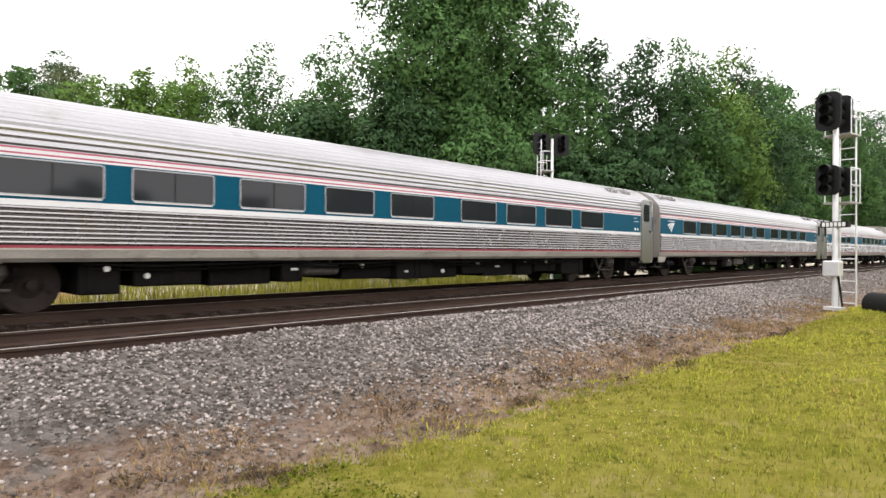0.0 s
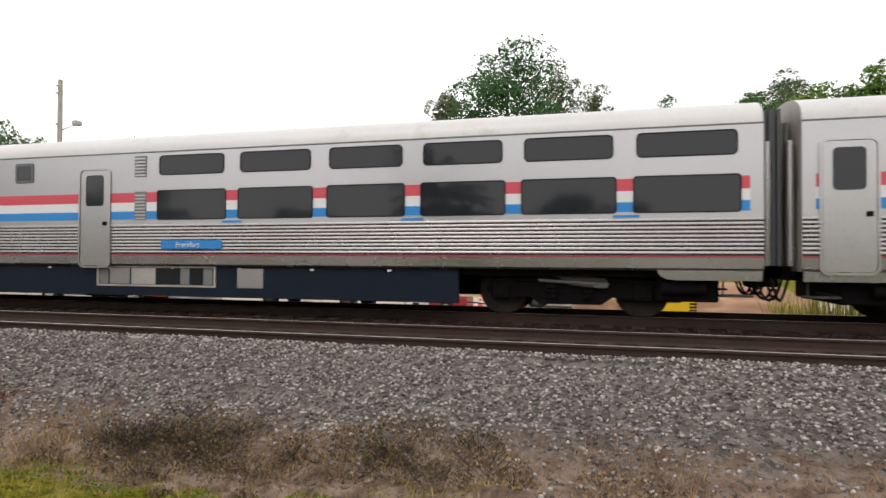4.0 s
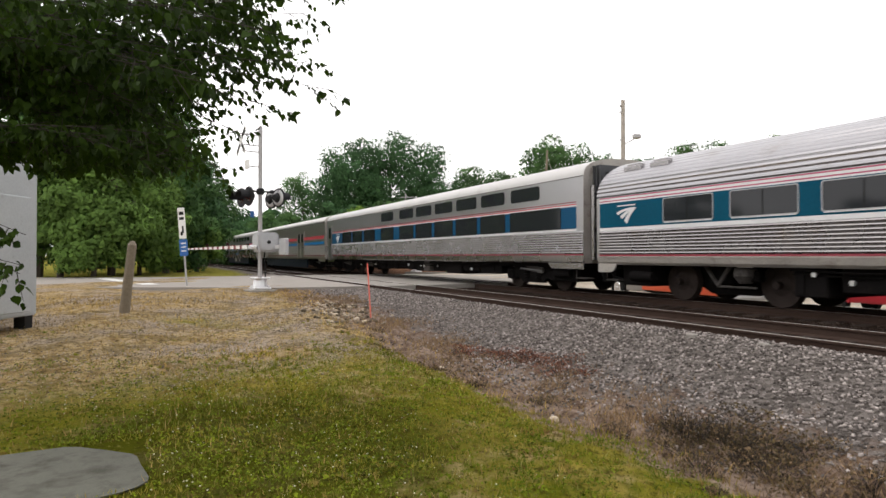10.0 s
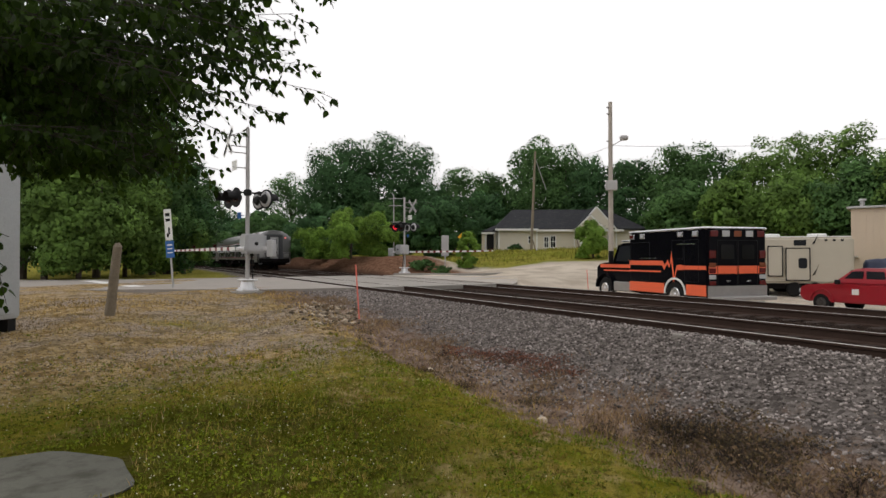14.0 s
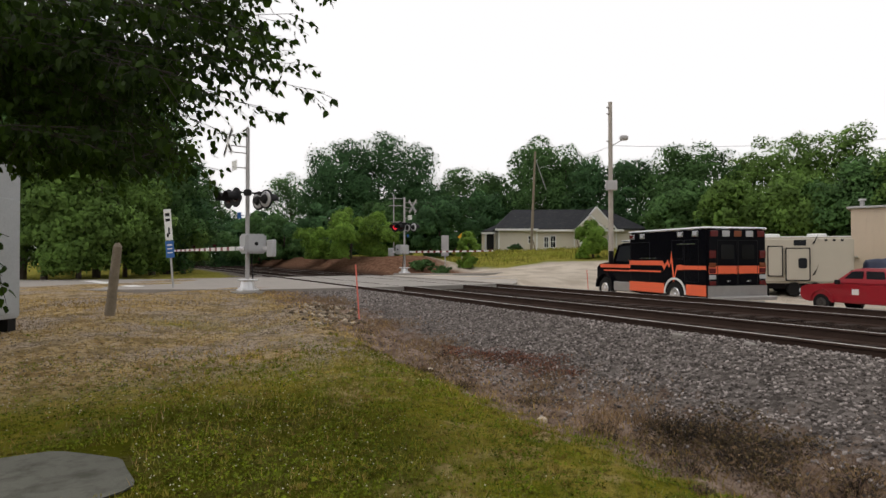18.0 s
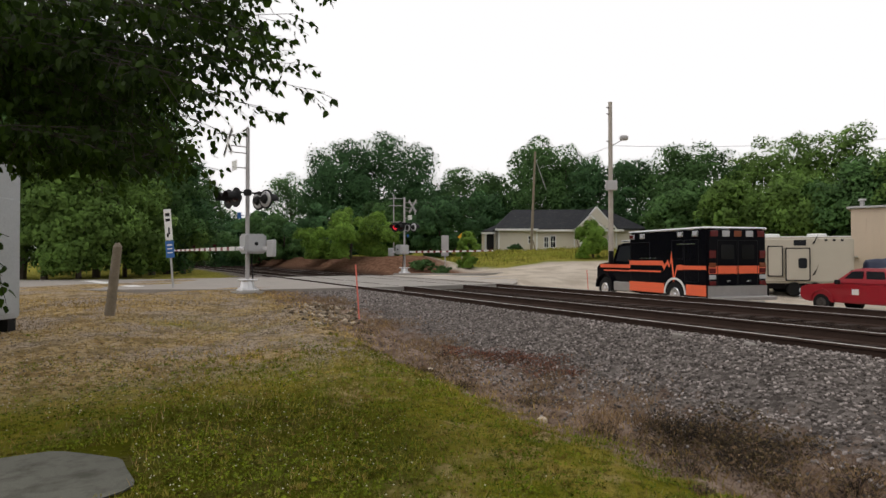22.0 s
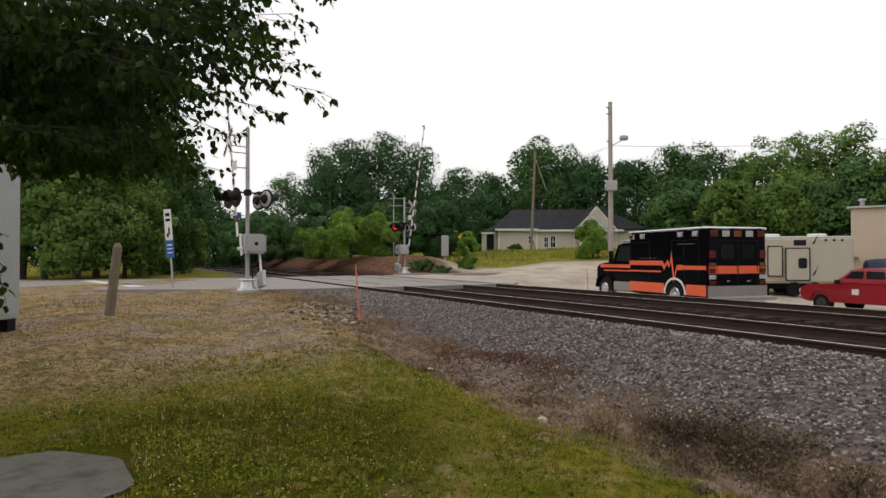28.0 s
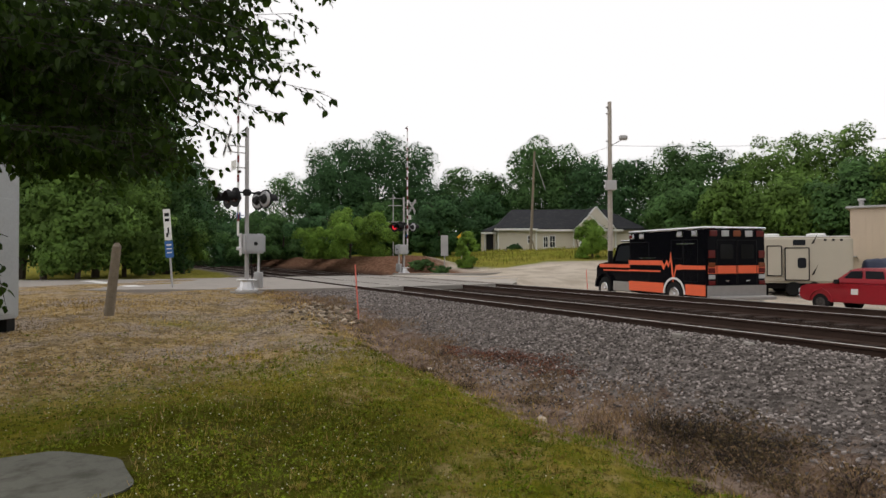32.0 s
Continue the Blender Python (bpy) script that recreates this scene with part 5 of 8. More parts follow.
def crossing_signal(m, label, lit, length, top=5.2):
    """Mast with cross sign, flashers, gate mechanism and a striped arm. x: along the lowered arm; y: along the road."""
    t = empty("crossing_signal", m, label, "crossing signal", "crossing signals")
    bm = bms(); cyl(bm, (0, 0, 0.3), (0, 0, top), 0.066, 0.062, 16); cyl(bm, (0, 0, top), (0, 0, top + 0.08), 0.075, 0.02, 16)
    part("mast", bm, GALV, t)
    bm = bms(); box(bm, -0.42, 0.42, -0.42, 0.42, -0.12, 0.05, 0.03)
    part("foundation", bm, CONCRETE, t)
    bm = bms(); box(bm, -0.27, 0.27, -0.27, 0.27, 0.05, 0.12, 0.015); cyl(bm, (0, 0, 0.12), (0, 0, 0.40), 0.24, 0.19, 10); box(bm, -0.25, 0.25, -0.25, 0.25, 0.38, 0.43, 0.015)
    for x in (-0.2, 0.2):
        for y in (-0.2, 0.2):
            cyl(bm, (x, y, 0.1), (x, y, 0.17), 0.035, None, 6)
    part("base", bm, ALU, t, "bright silver cast base")
    bm = bms(); cyl(bm, (0, -0.55, 3.17), (0, 0.55, 3.17), 0.03, None, 10)
    box(bm, -0.42, 0.42, 0.44, 0.50, 3.14, 3.2); box(bm, -0.1, 0.1, -0.1, 0.1, 3.07, 3.27, 0.02)
    part("crossarm", bm, MATT_BLACK, t)
    bm = bms(); box(bm, -0.42, 0.42, -0.03, 0.03, 3.14, 3.2)
    bar = part("lamp_bar", bm, MATT_BLACK, t, m=pose(0, -0.47, 0, 0, 0, -2))
    for x in (-0.34, 0.34):
        lamp_unit(bar, x, 0, 2.97, 199, lit if x < 0 else None)
        lamp_unit(t, x, 0.47, 2.97, 8)
    for face in (1,):
        y = 0.62
        sign = []
        for k, a in enumerate((45, -45)):
            bm = bms(); box(bm, -0.56, 0.56, -0.006, 0.006, -0.085, 0.085, m=pose(0, y + face * 0.012 * k, top - 0.48, 0, a, 0))
            sign.append(part("cross_blade", bm, GALV if lit else SIGN_WHITE, t))
            for x0, x1 in ((-0.5, -0.14), (0.14, 0.5)):
                bm = bms(); box(bm, x0, x1, face * 0.007, face * 0.011, -0.05, 0.05, m=pose(0, y + face * 0.012 * k, top - 0.48, 0, a, 0))
                part("lettering", bm, MATT_BLACK, sign[-1])
        bm = bms(); box(bm, -0.22, 0.22, y - 0.205, y - 0.195, top - 1.35, top - 1.05, 0.0)
        part("count_plate", bm, SIGN_WHITE, t)
    for z, y in ((-0.25, 1.0), (-0.58, 0.61), (-0.78, 0.61), (-1.25, 0.45)):
        bm = bms(); cyl(bm, (0, 0, top + z), (0, y, top + z), 0.018, None, 8)
        part("bracket", bm, GALV, t)
    bm = bms(); box(bm, -0.30, 0.30, -0.50, 0.16, 1.24, 1.86, 0.05, seg=2); box(bm, -0.27, 0.27, -0.515, -0.50, 1.29, 1.81, 0.006); box(bm, -0.315, -0.30, -0.42, 0.08, 1.30, 1.80)
    g = part("gate_mechanism", bm, GATE_CASE, t, "bright silver gate mechanism housing")
    bm = bms(); cyl(bm, (-0.315, -0.17, 1.55), (-0.335, -0.17, 1.55), 0.06, None, 12)
    part("hasp", bm, MATT_BLACK, g)
    bm = bms(); box(bm, -0.06, 0.06, -0.53, -0.51, 1.5, 1.6, 0.01)
    part("latch", bm, MATT_BLACK, g)
    bm = bms()
    tube(bm, [(0.12 + 0.05 * math.sin(6 * i / 9), -0.2, 1.25 - 0.9 * i / 9) for i in range(10)], 0.022)
    part("conduit", bm, RUBBER, t)
    bm = bms(); box(bm, -0.012, 0.012, 0.20, 0.32, 2.34, 2.54); cyl(bm, (0, 0, 2.44), (0, 0.2, 2.44), 0.012, None, 6)
    part("notice", bm, SIGN_BLUE, t, "small blue notice plate")
    # the arm turns about y at the mechanism's shaft
    bm = bms()
    ends = [bm.verts.new((x, y, z * (0.066 - 0.036 * x / length))) for x in (0.40, length) for y, z in ((-0.016, -1), (0.016, -1), (0.016, 1), (-0.016, 1))]
    for q in ((0, 1, 2, 3), (7, 6, 5, 4), (0, 4, 5, 1), (1, 5, 6, 2), (2, 6, 7, 3), (3, 7, 4, 0)):
        bm.faces.new([ends[c] for c in q])
    bmesh.ops.recalc_face_normals(bm, faces=bm.faces)
    arm = part("gate_arm", bm, SIGN_WHITE, t, "red and white striped gate arm", m=pose(0, 0.28, 1.40))
    x = 0.85
    while x < length - 0.05:
        x1 = min(length, x + 0.22)
        bm = bms()
        box(bm, x, x1, -0.020, 0.020, -1, 1)
        for v in bm.verts:
            v.co.z *= 0.069 - 0.036 * v.co.x / length
        part("red_band", bm, STRIPE_RED, arm)
        x += 0.62
    bm = bms()
    for y in (-0.08, -0.66):
        box(bm, -0.95 if y < -0.5 else -0.22, 0.48, y - 0.02, y + 0.02, -0.06, 0.06, 0.01)
    cyl(bm, (0, -0.72, 0), (0, 0.04, 0), 0.05, None, 12)
    part("arm_bracket", bm, ALU, arm)
    for y in (-0.72,):
        bm = bms(); box(bm, -1.25, -0.75, y, y + 0.12, -0.26, 0.26, 0.02)
        part("counterweight", bm, GATE_CASE, arm, "silver counterweight plate")
    for x in (0.30 * length, 0.6 * length, length - 0.08):
        bm = bms(); cyl(bm, (x, 0, 0.07), (x, 0, 0.17), 0.05, 0.05, 10)
        part("arm_lamp", bm, STRIPE_LENS, arm)
    return t, arm


signal_near, arm_near = crossing_signal(pose(-20.17, 3.5, -0.05, 0, 0, 190.25), "silver crossing signal with gate, beside the road", None, 8.0)
signal_far, arm_far = crossing_signal(pose(-35.75, 15.83, 0.0, 0, 0, 10.25), "crossing signal with one red flasher lit, far side", LAMP_RED, 8.0, 4.8)


def signpost(m, label, plates, height, wood=False):
    t = empty("road_sign", m, label, "sign")
    bm = bms(); box(bm, -0.03, 0.03, -0.02, 0.02, -0.3, height, 0.004)
    part("post", bm, GALV, t)
    for x0, x1, z0, z1, mat, bars in plates:
        bm = bms(); slab(bm, rounded(x0, x1, z0, z1, 0.02), -0.032, -0.026)
        p = part("plate", bm, mat, t)
        for a, b, c, d, bm_mat in bars:
            bm = bms(); box(bm, a, b, -0.036, -0.0325, c, d)
            part("lettering", bm, bm_mat, p)
    return t


signpost(pose(-23.98, 1.6, -0.05, 0, -4.5, 62), "narrow white sign over a blue notice on a leaning post",
         [(-0.13, 0.13, 1.75, 2.86, SIGN_WHITE, [(-0.08, 0.08, 2.6, 2.72, MATT_BLACK), (-0.08, 0.08, 2.42, 2.52, MATT_BLACK), (-0.07, 0.0, 1.86, 2.0, MATT_BLACK), (-0.01, 0.05, 1.95, 2.2, MATT_BLACK)]),
          (-0.15, 0.15, 1.12, 1.72, SIGN_BLUE, [(-0.09, 0.09, 1.55, 1.6, SIGN_WHITE), (-0.09, 0.09, 1.42, 1.46, SIGN_WHITE), (-0.09, 0.09, 1.28, 1.32, SIGN_WHITE)])], 2.8)
signpost(pose(-37.21, 19.5, 0.2, 0, 0, 62), "grey back of a road sign on a post",
         [(-0.25, 0.25, 0.95, 2.35, GALV, [])], 2.35)
t = empty("warning_sign", pose(-43.6, 24.4, 0.6), "yellow diamond warning sign behind a shrub", "sign")
bm = bms(); box(bm, -0.03, 0.03, -0.02, 0.02, -0.3, 2.3)
part("post", bm, GALV, t)
bm = bms(); box(bm, -0.25, 0.25, -0.03, -0.02, -0.25, 0.25, m=pose(0, 0, 2.1, 0, 45, 0))
part("plate", bm, SIGN_YELLOW, t, m=pose(0, 0, 0, 0, 0, 62))

bm = bms(); cyl(bm, (0, 0, -0.3), (0.14, 0.16, 1.30), 0.105, 0.088, 14); cyl(bm, (0.14, 0.16, 1.30), (0.145, 0.164, 1.38), 0.088, 0.04, 14)
tagged(part("wooden_post", bm, WEATHERED, m=pose(-14.8, -0.26, 0.0)), "short leaning weathered wooden post on the verge", "post")
for x, y, h in ((-12.9, 4.62, 1.2), (-21.5, 18.5, 0.9), (9.4, 19.0, 0.7)):
    z = float(ground_height(np.array(x), np.array(y)))
    bm = bms(); box(bm, -0.016, 0.016, -0.010, 0.010, -0.2, h, 0.003, m=pose(0, 0, 0, 3, -2, 20))
    tagged(part("survey_stake", bm, ORANGE, m=pose(x, y, z)), "thin orange survey stake in the ground", "stake", "survey stakes")

CABINET = paint("cabinet_grey", (0.40, 0.42, 0.43), 0.55, 0.1, 0.12, 1.2, 30, 0.03, dirt=(0.27, 0.27, 0.26), dirt_at=0.58)
# equipment cabinet at the verge, on dark legs
t = empty("equipment_cabinet", pose(-13.25, -1.62, 0.0, 0, 0, 62), "tall grey metal equipment cabinet on dark legs", "cabinet")
bm = bms(); box(bm, -2.2, 0.0, -1.4, 0.0, 0.0, 3.05, 0.03, seg=2)
part("body", bm, CABINET, t)
bm = bms(); box(bm, 0.0, 0.02, -1.2, -0.2, 0.08, 2.1, 0.01)
part("door", bm, CABINET, t)
for x in (-2.0, -0.15):
    for y in (-1.25, -0.15):
        bm = bms(); box(bm, x - 0.1, x + 0.1, y - 0.1, y + 0.1, -0.4, 0.0)
        part("leg", bm, MATT_BLACK, t)

# old concrete pad, half sunk in the grass
bm = bms()
pad = [(-5.58, -1.3), (-5.60, -0.81), (-5.62, -0.50), (-5.57, -0.40), (-5.40, -0.22), (-5.20, -0.03), (-5.12, 0.005), (-4.9, 0.03), (-4.62, 0.075), (-4.53, 0.07), (-4.44, 0.00), (-4.38, -0.10), (-4.27, -0.5), (-4.2, -0.9), (-4.25, -1.6), (-5.4, -1.7)]
top = [bm.verts.new((x * 0.995, y * 0.995, -0.418)) for x, y in pad]
rim = [bm.verts.new((x, y, -0.432)) for x, y in pad]
low = [bm.verts.new((x, y, -0.6)) for x, y in pad]
bm.faces.new(top)
for i in range(len(pad)):
    j = (i + 1) % len(pad)
    bm.faces.new((top[i], rim[i], rim[j], top[j])); bm.faces.new((rim[i], low[i], low[j], rim[j]))
bmesh.ops.recalc_face_normals(bm, faces=bm.faces)
tagged(part("concrete_pad", bm, OLD_CONCRETE), "old grey concrete pad sunk in the grass", "concrete pad")

# ---------- block signals and culvert ----------
def block_signal(m, label, heads, top, ladder, apart=0.0, drop=0.0):
    """A mast with black multi-lamp heads, walkway cages and a ladder."""
    t = empty("block_signal", m, label, "railway signal", "block signals")
    bm = bms(); cyl(bm, (0, 0, -0.3), (0, 0, top), 0.075, 0.07, 14); box(bm, -0.2, 0.2, -0.2, 0.2, -0.05, 0.03)
    part("mast", bm, ALU, t)
    for z, w, h in heads:
        for y in (-0.30, 0.36):
            bm = bms()
            out = rounded(-w / 2, w / 2, z - h / 2, z + h / 2, 0.18, 4)
            slab(bm, out, y - 0.02, y + 0.02)
            box(bm, -0.2, 0.2, y - 0.16, y + 0.02, z - h / 2 + 0.1, z + h / 2 - 0.1, 0.03)
            hd = part("signal_head", bm, MATT_BLACK, t, "black signal head with hoods", m=pose(math.copysign(0.5, y), -y - 0.1, 0) if apart else pose(-0.05, 0, 0, 0, 0, 90))
            for dz in (-0.24, 0.02, 0.28):
                bm = bms()
                cyl(bm, (0, y + 0.02, z + dz), (0, y + 0.24, z + dz), 0.13, 0.13, 14, False)
                part("hood", bm, MATT_BLACK, hd)
        z -= drop
        bars = [((x, y, z - 0.55), (x, y, z + 0.35)) for x, y in ((0.12, -0.32), (0.12, 0.32), (0.62, -0.32), (0.62, 0.32))]
        for zz in (z - 0.1, z + 0.35):
            bars += [((0.12, -0.32, zz), (0.62, -0.32, zz)), ((0.62, -0.32, zz), (0.62, 0.32, zz)), ((0.62, 0.32, zz), (0.12, 0.32, zz))]
        for p, q in bars:
            bm = bms(); cyl(bm, p, q, 0.016, None, 6)
            part("cage_bar", bm, ALU, t)
        bm = bms(); box(bm, 0.05, 0.66, -0.34, 0.34, z - 0.58, z - 0.54)
        cyl(bm, (0.06, 0, z - 0.95), (0.6, 0, z - 0.56), 0.016, None, 6)
        part("walkway", bm, GALV, t)
    if ladder:
        bm = bms()
        for y in (-0.2, 0.2):
            cyl(bm, (0.72, y, -0.3), (0.66, y, top - 0.1), 0.024, None, 8)
        for i in range(int(top / 0.3)):
            cyl(bm, (0.71, -0.2, 0.1 + i * 0.3), (0.71, 0.2, 0.1 + i * 0.3), 0.012, None, 6)
        part("ladder", bm, ALU, t)
    return t


sig = block_signal(pose(18.94, 3.87, -0.40, 0, 0, -13), "white block signal mast with two black heads, ladder", [(5.15, 0.62, 1.0), (3.35, 0.6, 0.78)], 5.4, True)
bm = bms(); box(bm, -0.09, 0.09, -0.34, 0.34, 2.13, 2.29, 0.004)
plate = part("number_plate", bm, MATT_BLACK, sig, "dark plate with a row of pale characters")
bm = bms()
for i in range(6):
    box(bm, -0.10, -0.092, -0.28 + i * 0.1, -0.21 + i * 0.1, 2.155, 2.265)
part("lettering", bm, SIGN_WHITE, plate)
bm = bms(); box(bm, -0.26, 0.0, -0.2, 0.2, 0.85, 1.25, 0.02)
part("junction_box", bm, ALU, sig)
bm = bms()
tube(bm, [(-0.05 + 0.25 * i / 8, -0.1, 0.85 - 0.9 * i / 8) for i in range(9)], 0.028)
part("cable", bm, RUBBER, sig)
for x, y, z in ((-5.0, 6.86, -0.05), (-6.2, 7.55, -0.13), (-5.5, 9.5, -0.15), (-6.05, 6.8, -0.05)):
    bm = bms(); box(bm, -0.07, 0.07, -0.045, 0.045, -0.03, 0.05, 0.012)
    tagged(part("pale_block", bm, CONCRETE, m=pose(x, y, z, 3, 2, 15)), "small pale concrete block beside the rail", "block", "blocks along the rail")
block_signal(pose(24.65, 16.66, -0.5, 0, 0, 150), "block signal mast beyond the train, two black heads", [(6.65, 0.85, 1.05)], 6.9, True, 0.60, 0.75)

t = empty("culvert_pipe", pose(18.56, 2.62, -0.42, 0, 0, 15), "black corrugated culvert pipe end in the grass", "culvert")
bm = bms()
outer = [(0.30 * math.cos(radians(a)), 0.30 * math.sin(radians(a))) for a in range(0, 360, 12)]
inner = [(0.26 * math.cos(radians(a)), 0.26 * math.sin(radians(a))) for a in range(0, 360, 12)]
ring(bm, outer, inner, -0.9, 0.6)
part("pipe", bm, RUBBER, t, m=pose(0, 0, 0.18, 0, 0, -60))
for x, y, s in ((22.4, 5.7, 0.20),):
    bm = bms(); box(bm, -s, s, -s * 0.6, s * 0.6, -0.1, 0.06, 0.03)
    tagged(part("concrete_block", bm, CONCRETE, m=pose(x, y, float(ground_height(np.array(x), np.array(y))), 4, 3, 20)), "pale flat concrete block on the ballast edge", "concrete block")

# ---------- ambulance ----------
AMB_BLACK = paint("gloss_black", (0.004, 0.004, 0.006), 0.16, 0, 0.1, 2, 20, 0.0, spec=0.08)
AMB_ORANGE = paint("bright_orange", (0.80, 0.135, 0.055), 0.4, 0, 0.06, 2, 20, 0.01)
TREAD = paint("tread_plate", (0.34, 0.33, 0.32), 0.4, 0.5, 0.15, 4, 60, 0.2)
CHROME = paint("chrome", (0.7, 0.7, 0.72), 0.15, 0.9, 0.05, 4, 40, 0.02)
AMBER = paint("amber_lens", (0.18, 0.05, 0.02), 0.2, 0, 0.1, 8, 40, 0.02)
TAIL = paint("red_lens", (0.10, 0.008, 0.008), 0.2, 0, 0.1, 8, 40, 0.02)


def road_wheel(parent, x, y, r, w, rim_mat, name="wheel"):
    s = 1 if y > 0 else -1
    bm = bms()
    for r0, r1, a, b in ((r - 0.03, r, -0.5, -0.38), (r, r, -0.38, 0.38), (r, r - 0.03, 0.38, 0.5)):
        cyl(bm, (0, a * w, 0), (0, b * w, 0), r0, r1, 26)
    wh = part(name, bm, RUBBER, parent, m=pose(x, y, r))
    bm = bms(); cyl(bm, (0, s * 0.42 * w, 0), (0, s * 0.54 * w, 0), r * 0.60, r * 0.52, 22); cyl(bm, (0, s * 0.5 * w, 0), (0, s * 0.66 * w, 0), r * 0.2, r * 0.15, 14)
    for i in range(8):
        a = radians(45 * i)
        cyl(bm, (r * 0.34 * math.cos(a), s * 0.52 * w, r * 0.34 * math.sin(a)), (r * 0.34 * math.cos(a), s * 0.60 * w, r * 0.34 * math.sin(a)), 0.02, None, 6)
    part("rim", bm, rim_mat, wh)
    return wh


def ambulance(m):
    t = empty("ambulance", m, "black box ambulance with orange stripes, parked by the track", "ambulance")
    bm = bms(); box(bm, 0, 4.3, -1.22, 1.22, 0.46, 2.74, 0.07, seg=3)
    bx = part("box_body", bm, AMB_BLACK, t, "glossy black patient box")
    bm = bms(); box(bm, -0.02, 4.32, -1.24, 1.24, 2.70, 2.78, 0.03)
    part("roof_rail", bm, CHROME, bx)
    bm = bms(); box(bm, 0.2, 4.1, -1.1, 1.1, 2.775, 2.80, 0.01)
    part("roof_skin", bm, SIGN_WHITE, bx)
    for s in (-1, 1):
        y = s * 1.222
        # upper stripe with a pulse line
        pts_up = [(4.28, 1.66), (2.25, 1.66), (2.12, 1.50), (1.98, 1.70), (1.86, 1.52), (1.76, 2.02), (1.62, 1.10), (1.50, 1.50), (1.30, 1.53), (1.15, 1.50), (0.04, 1.50)]
        bm2 = bms()
        pts_lo = [(4.28, 1.49), (2.30, 1.49), (2.16, 1.32), (2.0, 1.55), (1.90, 1.40), (1.78, 1.62), (1.66, 0.86), (1.48, 1.34), (1.30, 1.34), (1.12, 1.36), (0.04, 1.37)]
        a = [bm2.verts.new((x, y + s * 0.004, z)) for x, z in pts_up]
        b = [bm2.verts.new((x, y + s * 0.004, z)) for x, z in pts_lo]
        for i in range(len(a) - 1):
            bm2.faces.new((a[i], a[i + 1], b[i + 1], b[i]))
        part("stripe", bm2, AMB_ORANGE, bx, "orange stripe with a pulse line")
        bm = bms(); box(bm, 2.35, 4.28, y - 0.004, y + 0.005, 1.24, 1.30)
        part("stripe", bm, AMB_ORANGE, bx)
        for x0, x1 in ((0.05, 1.02), (2.18, 4.28)):
            bm = bms(); box(bm, x0, x1, y - 0.004, y + 0.006, 0.50, 0.86)
            part("stripe", bm, AMB_ORANGE, bx, "orange lower panel")
        for x0, x1, z0, z1 in ((3.0, 4.2, 0.9, 2.35), (1.15, 1.75, 1.72, 2.38), (0.4, 1.1, 0.95, 2.38)):
            bm = bms()
            ring(bm, rounded(x0, x1, z0, z1, 0.04), rounded(x0 + 0.012, x1 - 0.012, z0 + 0.012, z1 - 0.012, 0.03), y - 0.003, y + s * 0.004)
            part("locker_door", bm, MATT_BLACK, bx)
        bm = bms(); box(bm, 0.55, 1.45, y - 0.003, y + s * 0.02, 2.22, 2.25)
        part("drip_strip", bm, CHROME, bx)
        bm = bms(); box(bm, 2.6, 3.6, y - 0.003, y + s * 0.02, 1.74, 1.76)
        part("drip_strip", bm, CHROME, bx)
        for x, mat in ((0.55, LENS), (1.30, LENS), (3.45, LENS), (4.1, TAIL)):
            bm = bms(); box(bm, x - 0.15, x + 0.15, y - 0.01, y + s * 0.03, 2.48, 2.66, 0.02)
            fr = part("scene_light", bm, CHROME, bx)
            bm = bms(); box(bm, x - 0.10, x + 0.10, y, y + s * 0.04, 2.51, 2.63, 0.01)
            part("lens", bm, mat, fr)
    # rear
    bm = bms(); box(bm, -0.006, 0.0, -1.16, 1.16, 1.24, 1.50)
    part("stripe", bm, AMB_ORANGE, bx)
    for y in (-0.42, 0.42):
        bm = bms(); ring(bm, [(a, b) for a, b in rounded(-0.40, 0.40, 0.85, 2.35, 0.04)], rounded(-0.385, 0.385, 0.865, 2.335, 0.03), -0.004, 0.004)
        d = part("rear_door", bm, MATT_BLACK, bx, m=pose(-0.012, y, 0, 0, 0, -90))
        bm = bms(); slab(bm, rounded(-0.26, 0.26, 1.72, 2.2, 0.06), -0.008, 0.0)
        part("pane", bm, TINTED, d)
        bm = bms(); box(bm, -0.08, 0.08, -0.04, 0.0, 0.98, 1.02)
        part("handle", bm, CHROME, d)
    for y in (-1.02, 1.02):
        for z0, z1, mat in ((1.26, 1.42, TAIL), (1.06, 1.2, LENS), (0.86, 1.0, TAIL), (1.75, 2.0, TAIL), (1.45, 1.6, AMBER)):
            bm = bms(); box(bm, -0.035, 0.0, y - 0.13, y + 0.13, z0, z1, 0.01)
            part("tail_lamp", bm, mat, bx)
    for y, mat in ((-0.95, TAIL), (-0.48, LENS), (0.0, AMBER), (0.48, LENS), (0.95, TAIL)):
        bm = bms(); box(bm, -0.04, 0.0, y - 0.15, y + 0.15, 2.46, 2.66, 0.015)
        part("rear_light", bm, mat, bx)
    bm = bms(); box(bm, -0.02, 0.0, -1.2, 1.2, 0.46, 0.84)
    part("kick_plate", bm, TREAD, t, "bare tread-plate panel")
    bm = bms(); box(bm, -0.5, 0.0, -1.15, 1.15, 0.38, 0.50, 0.02); box(bm, -0.52, -0.42, -0.6, 1.1, 0.30, 0.36)
    part("rear_step", bm, TREAD, t)
    # cab
    bm = bms()
    prof = [(4.3, 0.62), (6.75, 0.62), (6.95, 0.80), (6.95, 1.35), (6.75, 1.50), (5.75, 1.62), (5.35, 2.28), (4.9, 2.36), (4.3, 2.36)]
    slab(bm, prof, -1.02, 1.02)
    cab = part("cab", bm, AMB_BLACK, t, "black truck cab")
